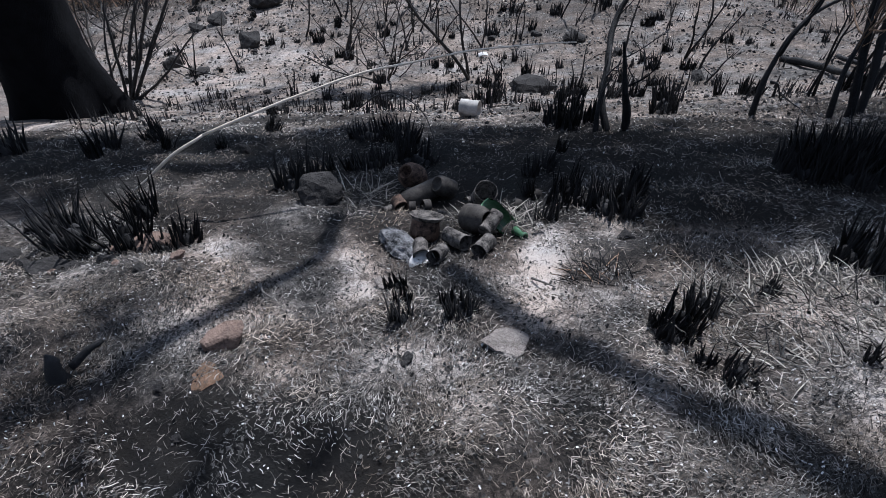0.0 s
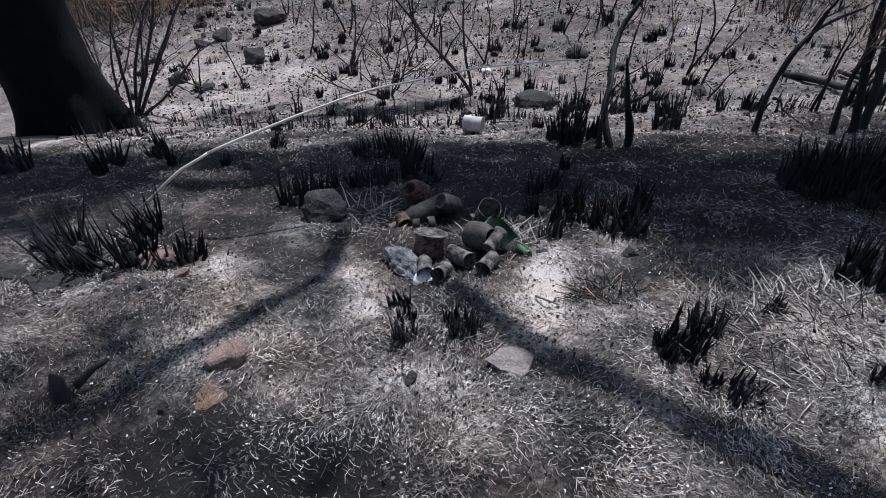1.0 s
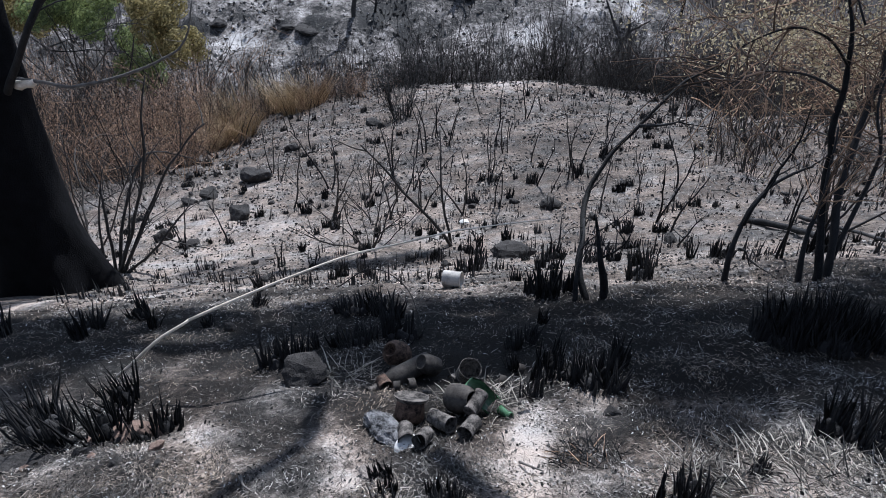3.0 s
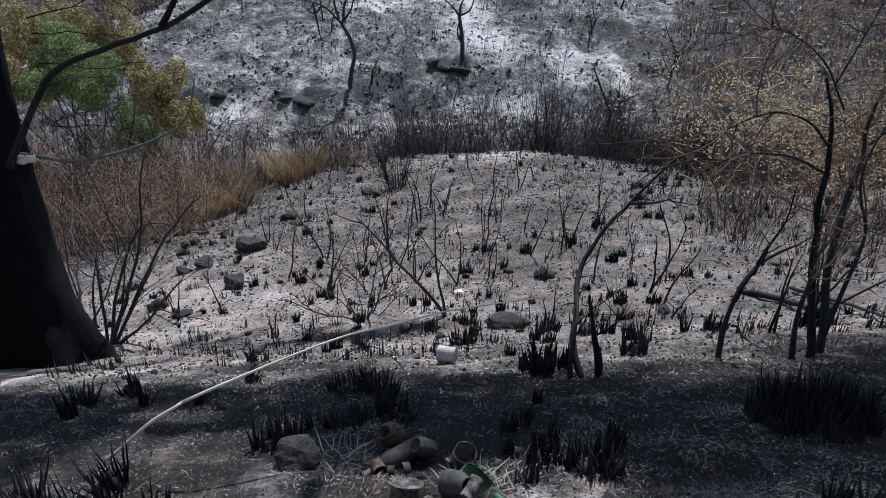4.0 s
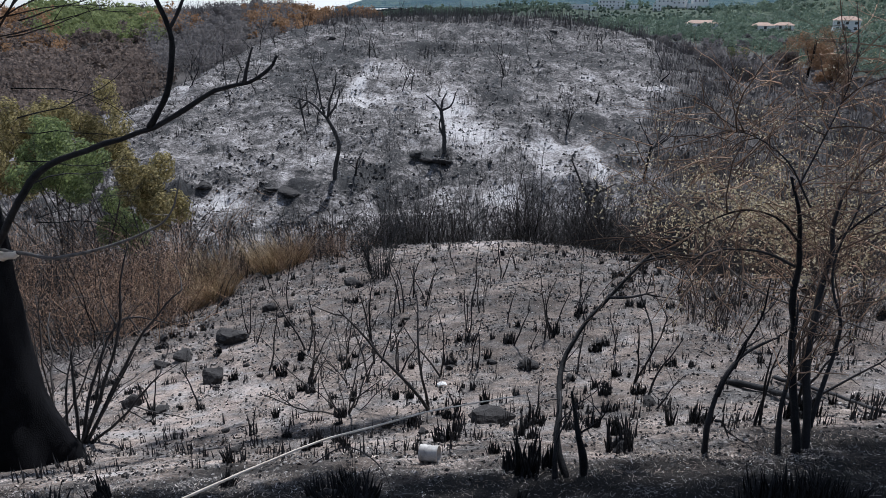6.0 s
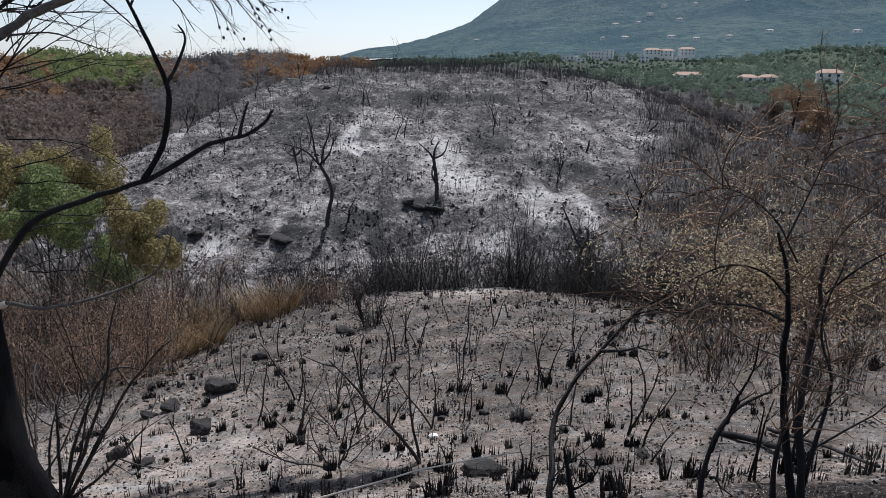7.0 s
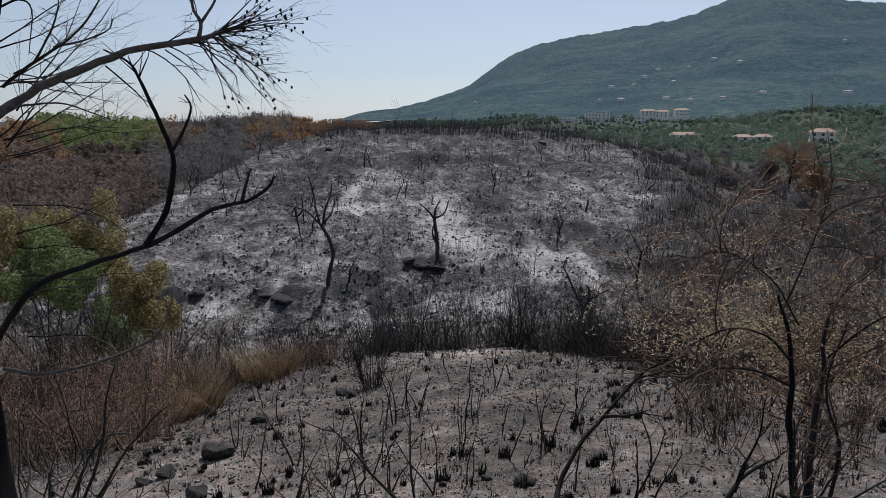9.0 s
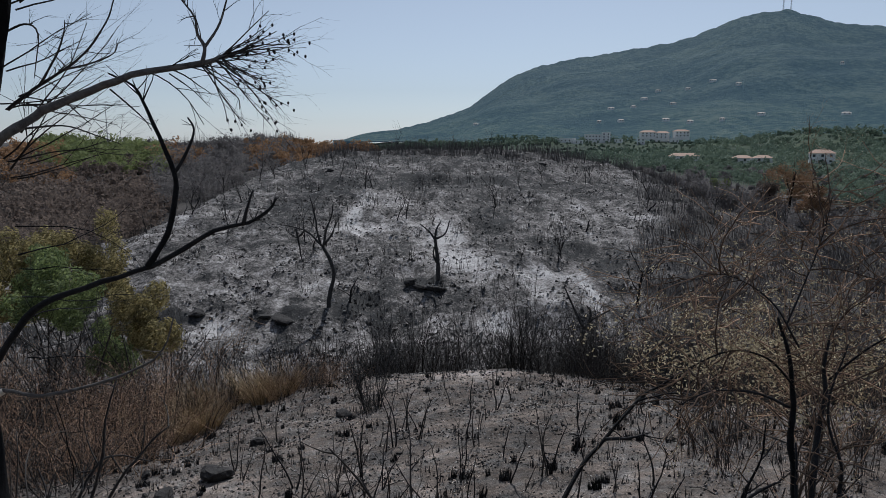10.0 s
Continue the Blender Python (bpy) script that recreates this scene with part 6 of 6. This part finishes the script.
for k, (x, y, h) in enumerate([(9.0, 53, 3.4), (9.5, 54, 3.0), (-8.8, 78, 4.0), (-4.4, 65, 4.0), (-8.0, 115, 6.0), (7.7, 115, 4.5), (8.9, 107, 4.0), (-12.8, 86, 3.0), (-11.8, 58, 4.0), (5.4, 70, 4.6), (12.6, 87, 4.0), (23, 76, 4.2),
                                (-3.5, 66, 3.2), (-8.1, 79, 3.6), (1.5, 118, 3.6), (-15, 95, 3.0), (-20, 100, 3.4), (16, 105, 4.0), (20, 98, 3.4), (-12, 62, 3.2), (-10.5, 55, 3.6), (-22, 75, 4.0), (-25, 68, 4.5), (-19, 60, 3.5), (-25.5, 80, 5.0), (-23.5, 88, 5.4), (-26.5, 72, 4.6), (-27.5, 63, 4.0), (-28, 58, 3.6)]):
    snag(x, y, h, 0.055, 20 + k, THIN, (rs.normal() * 0.08, 0), (1, 2), 1, 0.3, 0.4)
for k in range(40):
    x, y = rs.uniform(-32, 34), rs.uniform(62, 122)
    snag(x, y, rs.uniform(1.6, 4.2), 0.05, 60 + k, THIN, (rs.normal() * 0.12, 0), (1, 2), int(k % 2), 0.3, 0.4)


def scrub_field(name, mat, seed, n, place, h, fat, label, category, blades=5, lean=0.6):
    """Uncounted low burnt growth, far off: each clump a few tapered spikes."""
    rs = np.random.RandomState(seed)
    P = np.array([place(rs) for _ in range(n)])
    z = height(P[:, 0], P[:, 1])
    v, f = [], []
    for (x, y, s), zz in zip(P, z):
        for _ in range(blades):
            a, L = rs.uniform(0, math.tau), rs.uniform(*h) * s
            ox, oy = rs.normal() * 0.25 * s * h[1], rs.normal() * 0.25 * s * h[1]
            tx, ty = ox + math.cos(a) * lean * L * rs.rand(), oy + math.sin(a) * lean * L * rs.rand()
            w, n0 = fat * s * rs.uniform(0.6, 1.4), len(v)
            for k in range(3):
                b_ = math.tau * k / 3 + a
                v.append((x + ox + w * math.cos(b_), y + oy + w * math.sin(b_), zz - 0.05))
            v.append((x + tx, y + ty, zz + L))
            f += [(n0, n0 + 1, n0 + 3), (n0 + 1, n0 + 2, n0 + 3), (n0 + 2, n0, n0 + 3)]
    me = bpy.data.meshes.new(name)
    me.from_pydata(v, [], f)
    me.materials.append(mat)
    return tagged(new(name, me), label, category, kind="stuff")


def on_knoll(rs):
    while True:
        x, y = rs.uniform(-38, 40), 37 + 85 * rs.rand() ** 1.3
        if noise.noise((x * 0.13, y * 0.13, 2.0)) + 0.25 * rs.normal() > 0.02:
            return x, y, rs.uniform(0.6, 1.3)


def on_flanks(rs):
    while True:
        y = rs.uniform(34, 150)
        x = y * (0.29 + 0.4 * rs.rand()) if rs.rand() < 0.75 else -y * (0.5 + 0.25 * rs.rand())
        return x, y, rs.uniform(0.7, 1.4)


scrub_field("burnt_scrub", M_TWIG, 91, 1600, on_knoll, (0.05, 0.22), 0.035, "charred stubble and low scrub on the knoll", "scrub", 4)
scrub_field("burnt_scrub", M_TWIG, 92, 500, on_knoll, (0.4, 1.5), 0.018, "thin burnt stems on the knoll", "scrub", 7, 0.4)
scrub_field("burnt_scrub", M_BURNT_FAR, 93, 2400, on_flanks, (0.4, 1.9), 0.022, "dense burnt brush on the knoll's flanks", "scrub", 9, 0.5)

def knoll_spots(rs, n, size):
    x, y = rs.uniform(-34, 38, n * 3), 38 + 84 * rs.rand(n * 3) ** 1.25
    k = waves(x, y, 5.0, 46, 18) + 0.8 * rs.normal(size=n * 3) > 0.2
    return np.stack([x, y, np.full(n * 3, size)], -1)[k][:n]


clods("char_lumps", M_TWIG, 96, knoll_spots(np.random.RandomState(96), 7500, 1.0), (0.04, 0.16), "black clumps of charred roots on the knoll", "charcoal")
clods("earth_clods", M_CLOD, 97, knoll_spots(np.random.RandomState(97), 9000, 1.0), (0.05, 0.17), "ashy clods and small stones on the knoll", "earth")
for k, (x, y, sx, sy, sz) in enumerate([(-0.5, 47.3, 0.7, 0.5, 0.26), (-1.5, 47.7, 0.75, 0.6, 0.3), (-2.3, 48.1, 0.5, 0.45, 0.3), (-10.4, 43.2, 1.0, 0.6, 0.26), (-11.6, 43.6, 0.6, 0.5, 0.2), (-16.2, 43.8, 0.6, 0.5, 0.3), (14, 97, 0.9, 0.6, 0.3), (-15, 92, 0.6, 0.5, 0.3)]):
    stone(x, y, (sx, sy, sz), M_STONE, 400 + k, "black charred mound of roots on the knoll", category="mound")


def on_terrace(rs):
    while True:
        y = 4.0 + 17 * rs.rand() ** 0.9
        x = rs.uniform(-0.62, 0.68) * (y + 1)
        if noise.noise((x * 0.7, y * 0.7, 14.0)) + 0.3 * rs.normal() > -0.05:
            return x, y, rs.uniform(0.6, 1.3)


scrub_field("burnt_stubble", M_CHAR, 95, 950, on_terrace, (0.05, 0.16), 0.011, "black stubble scattered over the terrace", "stubble", 6, 0.3)


# ---- woods ----
def woods(name, mat, seed, n, place, size, label, leaves=46, z_of=height, fine=0.0024):
    """Uncounted tree crowns of loose small leaf clumps, each lumpy and with gaps."""
    rs = np.random.RandomState(seed)
    P = np.array([place(rs) for _ in range(n)])
    R = rs.uniform(*size, n) * P[:, 2]
    H = R * rs.uniform(0.9, 1.5, n)
    c = np.stack([P[:, 0], P[:, 1], z_of(P[:, 0], P[:, 1]) + H * 0.7], -1)
    lobe = rs.normal(size=(n, 5, 3)) * 0.42 * np.stack([R, R, H * 0.7], -1)[:, None]
    pick = rs.randint(0, 5, (n, leaves))
    d = rs.normal(size=(n, leaves, 3))
    d /= np.linalg.norm(d, axis=-1, keepdims=True)
    q = c[:, None] + np.take_along_axis(lobe, pick[..., None], 1) + d * (R * 0.62)[:, None, None] * rs.uniform(0.65, 1.0, (n, leaves, 1))
    u = np.cross(d, rs.normal(size=d.shape))
    u /= np.linalg.norm(u, axis=-1, keepdims=True)
    w = np.cross(d + 0.5 * rs.normal(size=d.shape), u)
    w /= np.linalg.norm(w, axis=-1, keepdims=True)
    k = (fine * np.hypot(P[:, 0], P[:, 1]))[:, None, None] * rs.uniform(0.6, 1.3, (n, leaves, 1))
    v = np.stack([q - u * k, q + w * k * 0.75, q + u * k, q - w * k * 0.75], 2).reshape(-1, 3)
    f = np.arange(len(v)).reshape(-1, 4)
    me = bpy.data.meshes.new(name)
    me.from_pydata(v.tolist(), [], f.tolist())
    me.materials.append(mat)
    return tagged(new(name, me), label, "trees", kind="stuff")


def polar(az, r, s=1.0):
    return r * math.sin(radians(az)), r * math.cos(radians(az)), s


def left_dark(rs):
    r = 62 + 62 * rs.rand()
    return polar(rs.uniform(-42, np.interp(r, [62, 80, 100, 125], [-31.5, -27.6, -23.6, -20.5]) + rs.normal()), r, rs.uniform(0.6, 1.2))


def left_grey(rs):
    r = rs.uniform(118, 218)
    return polar(rs.uniform(-23, -11.5), r, rs.uniform(0.6, 1.1))


def left_brown(rs):
    k = rs.rand()
    if k < 0.5:
        return polar(rs.uniform(-15.8, 0.5), rs.uniform(150, 205), rs.uniform(0.6, 1.0))
    if k < 0.62:
        return polar(rs.normal(-21.5, 0.9), rs.uniform(165, 205), rs.uniform(0.6, 1.0))
    return polar(rs.uniform(-40, -28.6), rs.uniform(132, 190), rs.uniform(0.6, 1.0))


def left_mixed(rs):
    return polar(rs.uniform(-33, -22.5), rs.uniform(118, 165), rs.uniform(0.6, 1.0))


def left_green(rs):
    return polar(rs.uniform(-29.8, -22.2) + rs.normal() * 0.4, rs.uniform(152, 214), rs.uniform(0.6, 1.0))


def right_dark(rs):
    return polar(rs.uniform(19, 40), rs.uniform(60, 190), rs.uniform(0.4, 1.0))


def right_grove(rs):
    y = rs.uniform(74, 118)
    return np.interp(y, [74, 95, 105, 118], [31, 30, 27.5, 24]) + abs(rs.normal()) * 4.5, y, rs.uniform(0.5, 1.1)


def crest(rs):
    x = rs.uniform(-20, 27)
    return x, 104 + 18 * rs.rand() - 0.02 * x * x * (x > 0), rs.uniform(0.5, 1.2)


def left_skyline(rs):
    return polar(rs.uniform(-21, -12), rs.uniform(196, 222), rs.uniform(0.6, 1.2))


def right_band(rs):
    return polar(rs.uniform(2, 38), rs.uniform(190, 330), rs.uniform(0.6, 1.1))


def site(az, el):
    """Where the rising plain meets a line of sight of that elevation."""
    for r in range(400, 790, 3):
        x, y, _ = polar(az, r)
        z = ground_z(x, y)
        if z - 1.7 > r * math.tan(radians(el)):
            return az, r, z
    return az, 780, 1.7 + 780 * math.tan(radians(el))


WHITE, CREAM, LOW = "white flat-roofed block in the village", "cream house with terracotta roof in the village", "low house with pale terracotta roof among trees"
HOMES = [(12.4, 0.1, 24, 10, 7, 2, "large " + WHITE, 6, True), (13.2, 0.1, 9, 9, 9, 3, "tall narrow " + WHITE, 0, True), (10.0, 0.0, 20, 9, 3.5, 1, "long low " + WHITE, 0, True), (16.4, 0.42, 16, 10, 5, 2, CREAM, 12, False),
         (17.5, 0.3, 13, 9, 6, 2, CREAM, -10, False), (18.9, 0.42, 15, 9, 6, 2, CREAM, 18, False), (15.9, -0.15, 8, 8, 6, 2, "small " + WHITE, 0, True), (18.4, -0.05, 8, 7, 5, 1, "small " + WHITE, 20, True),
         (19.2, -1.4, 16, 8, 2.6, 1, LOW, 8, False), (23.4, -1.5, 9, 7, 2.4, 1, LOW, -12, False), (24.8, -1.45, 9, 7, 2.4, 1, LOW, 10, False), (28.7, -1.5, 12, 9, 5.5, 2, "two-storey white house with terracotta roof among trees", 5, False),
         (11.0, -0.1, 9, 7, 3, 1, "small " + WHITE, 10, True), (14.2, 0.0, 8, 7, 3, 1, "small " + WHITE, -8, True)]
SITES = [site(h[0], h[1]) for h in HOMES]


def right_green(rs):
    r = 330 + 570 * rs.rand() ** 0.8
    az = rs.uniform(-7, 40)
    if az < 9.5:
        return polar(az, rs.uniform(680, 900), rs.uniform(0.4, 0.7))
    for ha, hr, _ in SITES:
        if abs(az - ha) < 0.85 and hr - 230 < r < hr + 10:
            return polar(az, r, 0.3)
    return polar(az, r, rs.uniform(0.6, 1.1))


def near_green(rs):
    az = rs.uniform(16, 40)
    return polar(az, float(np.interp(az, [17, 27.6, 36], [330, 200, 156])) + 150 * rs.rand() ** 1.5, rs.uniform(0.5, 1.1))


woods("burnt_woodland", M_WOOD_DARK, 401, 700, left_dark, (1.0, 2.3), "dark burnt woodland on the valley side", 130, fine=0.0018)
woods("burnt_woodland", M_WOOD_DARK, 411, 200, left_mixed, (1.0, 1.9), "dark brown singed woodland on the valley side", 110, fine=0.0018)
woods("burnt_woodland", M_BURNT_FAR, 412, 420, left_grey, (1.0, 2.2), "grey bare burnt woodland below the ridge", 80, fine=0.0013)
woods("scorched_woodland", M_WOOD_BROWN, 402, 560, left_brown, (1.0, 2.1), "orange-brown scorched woodland along the ridge", 90, fine=0.0016)
woods("green_woodland", M_WOOD_GREEN, 403, 480, left_green, (1.0, 2.2), "patch of green woodland on the ridge", 90, fine=0.0016)
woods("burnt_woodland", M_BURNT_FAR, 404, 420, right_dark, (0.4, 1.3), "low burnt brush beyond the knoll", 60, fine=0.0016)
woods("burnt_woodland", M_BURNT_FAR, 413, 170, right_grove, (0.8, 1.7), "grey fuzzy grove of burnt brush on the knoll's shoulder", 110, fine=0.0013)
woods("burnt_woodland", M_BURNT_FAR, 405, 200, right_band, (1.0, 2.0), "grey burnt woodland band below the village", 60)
woods("hazed_woodland", M_HAZED_GREEN, 406, 2600, right_green, (1.8, 4.4), "green woods and gardens round the village", 34, fine=0.0014)
woods("hazed_woodland", M_HAZED_GREEN, 414, 420, near_green, (1.4, 3.2), "green trees and hedges at the field's edge", 130, fine=0.0011)
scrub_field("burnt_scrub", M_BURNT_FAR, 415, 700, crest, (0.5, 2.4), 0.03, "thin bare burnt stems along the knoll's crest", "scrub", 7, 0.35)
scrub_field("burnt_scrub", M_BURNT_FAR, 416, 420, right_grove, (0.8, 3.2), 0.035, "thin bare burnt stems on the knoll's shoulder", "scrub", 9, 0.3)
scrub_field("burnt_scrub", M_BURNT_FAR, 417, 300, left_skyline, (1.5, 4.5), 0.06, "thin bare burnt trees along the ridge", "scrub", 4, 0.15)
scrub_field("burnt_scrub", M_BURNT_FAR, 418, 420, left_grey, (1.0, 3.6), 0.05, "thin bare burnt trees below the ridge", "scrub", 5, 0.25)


def brown_tree(az, r, rad, top, seed, mat, label):
    x, y, _ = polar(az, r)
    rs = np.random.RandomState(seed)
    b = on_ground(x, y)
    ob = thing("tree", b, label, "tree")
    T = Tubes()
    grow(T, rs, (0, 0, -0.4), (0, 0, 1), top * 0.8, 0.3, 2, (3, 5), 0.1, 0.03, 0.7, 6)
    part("trunk", T.mesh("trunk", M_CHAR), ob)
    T = Tubes()
    leaf_mass(T, rs, (0, 0, top - rad), (rad * 0.8, rad * 0.8, rad * 0.8), 1300, 0.2, 18)
    part("crown", T.mesh("crown", mat, False), ob)


brown_tree(26.8, 150, 5.0, 10.8, 1, M_WOOD_BROWN, "large scorched brown tree below the village")
brown_tree(25.4, 148, 3.4, 7.0, 2, M_WOOD_DARK, "dark burnt tree below the village")
brown_tree(28.4, 140, 2.8, 6.5, 3, M_WOOD_BROWN, "scorched brown tree below the village")
brown_tree(22.0, 168, 2.4, 6.0, 4, M_WOOD_GREEN, "green tree below the village")


# ---- village ----
def box(bm, a, b):
    r = bmesh.ops.create_cube(bm, size=1.0)
    for v in r["verts"]:
        v.co = Vector([a[i] + (v.co[i] + 0.5) * (b[i] - a[i]) for i in range(3)])


def house(az, r, w, d, h, storeys, label, turn=0.0, flat=False, z=None, roof=None):
    x, y, _ = polar(az, r)
    zz = ground_z(x, y) if z is None else z
    ob = thing("house", (x, y, zz), label, "house", "village houses")
    ob.rotation_euler = (0, 0, radians(-az + turn))
    bm = bmesh.new()
    box(bm, (-w / 2, -d / 2, -3), (w / 2, d / 2, h))
    part("wall", from_bm("wall", bm, M_PLASTER, False), ob)
    bm = bmesh.new()
    if flat:
        box(bm, (-w / 2 - 0.3, -d / 2 - 0.3, h), (w / 2 + 0.3, d / 2 + 0.3, h + 0.5))
    else:
        e, rise = 0.6, d * 0.22
        vs = [bm.verts.new(p) for p in ((-w / 2 - e, -d / 2 - e, h), (w / 2 + e, -d / 2 - e, h), (w / 2 + e, d / 2 + e, h), (-w / 2 - e, d / 2 + e, h), (-w / 2 + d * 0.3, 0, h + rise), (w / 2 - d * 0.3, 0, h + rise))]
        for q in ((0, 1, 5, 4), (1, 2, 5), (2, 3, 4, 5), (3, 0, 4), (3, 2, 1, 0)):
            bm.faces.new([vs[i] for i in q])
    part("roof", from_bm("roof", bm, roof or (M_PLASTER if flat else M_TILE), False), ob)
    n = max(2, int(w / 3.4))
    for s in range(storeys):
        for k in range(n):
            bm = bmesh.new()
            cx, cz = -w / 2 + w * (k + 0.5) / n, h / storeys * (s + 0.28)
            box(bm, (cx - 0.65, -d / 2 - 0.08, cz), (cx + 0.65, -d / 2 + 0.05, cz + 1.4))
            part("window", from_bm("window", bm, M_PANE, False), ob)
    return ob


for (az, r, zz), (_, _, w, d, h, storeys, label, turn, flat) in zip(SITES, HOMES):
    house(az, r, w, d, h, storeys, label, turn, flat, zz)
rs = np.random.RandomState(501)
for az, el in [(2.7, 1.4), (12.6, 1.5), (14.3, 1.6), (16.0, 3.3), (17.7, 1.65), (18.2, 2.9), (19.2, 4.0), (19.5, 1.5), (21.0, 4.6), (21.8, 1.6), (22.8, 4.3), (24.5, 2.05), (29.5, 5.5), (30.0, 1.95), (13.5, 2.6), (15.2, 2.7), (17.0, 3.9)]:
    for r in range(860, 1880, 8):
        zz = float(mountain_z(np.array(float(r)), np.array(az)))
        if (zz - 1.7) / r > math.tan(radians(el)):
            break
    house(az, r - 4, rs.uniform(5, 11), 6, rs.uniform(1.6, 2.6), 1, "low white house on the wooded mountain side", rs.uniform(-20, 20), False, zz, M_PALE_ROOF)

for az, tall in ((25.45, 44), (25.95, 40)):
    x, y, _ = polar(az, 1895)
    zz = float(mountain_z(np.array(1895.0), np.array(az)))
    ob = thing("radio_mast", (x, y, zz), "tall grey lattice radio mast on the summit", "mast", "summit masts")
    T = Tubes()
    for k in range(3):
        a = math.tau * k / 3
        T.add([(1.6 * math.cos(a), 1.6 * math.sin(a), -3), (0.6 * math.cos(a), 0.6 * math.sin(a), tall)], [0.35, 0.25], 5)
    part("lattice", T.mesh("lattice", M_STEEL), ob)
    T = Tubes()
    T.add([(0, 0, tall * 0.6), (0, 0, tall + 8)], [0.9, 0.3], 6)
    part("aerial", T.mesh("aerial", M_STEEL), ob)
T = Tubes()
T.add([(0, 0, -1), (0, 0, 12)], [0.14, 0.08], 6)
T.add([(-0.8, 0, 11), (0.8, 0, 11)], [0.06, 0.06], 5)
ob = new("utility_pole", T.mesh("utility_pole", M_STEEL))
x, y, _ = polar(-25.8, 190)
ob.location = on_ground(x, y)
tagged(ob, "thin grey utility pole on the far ridge", "pole")
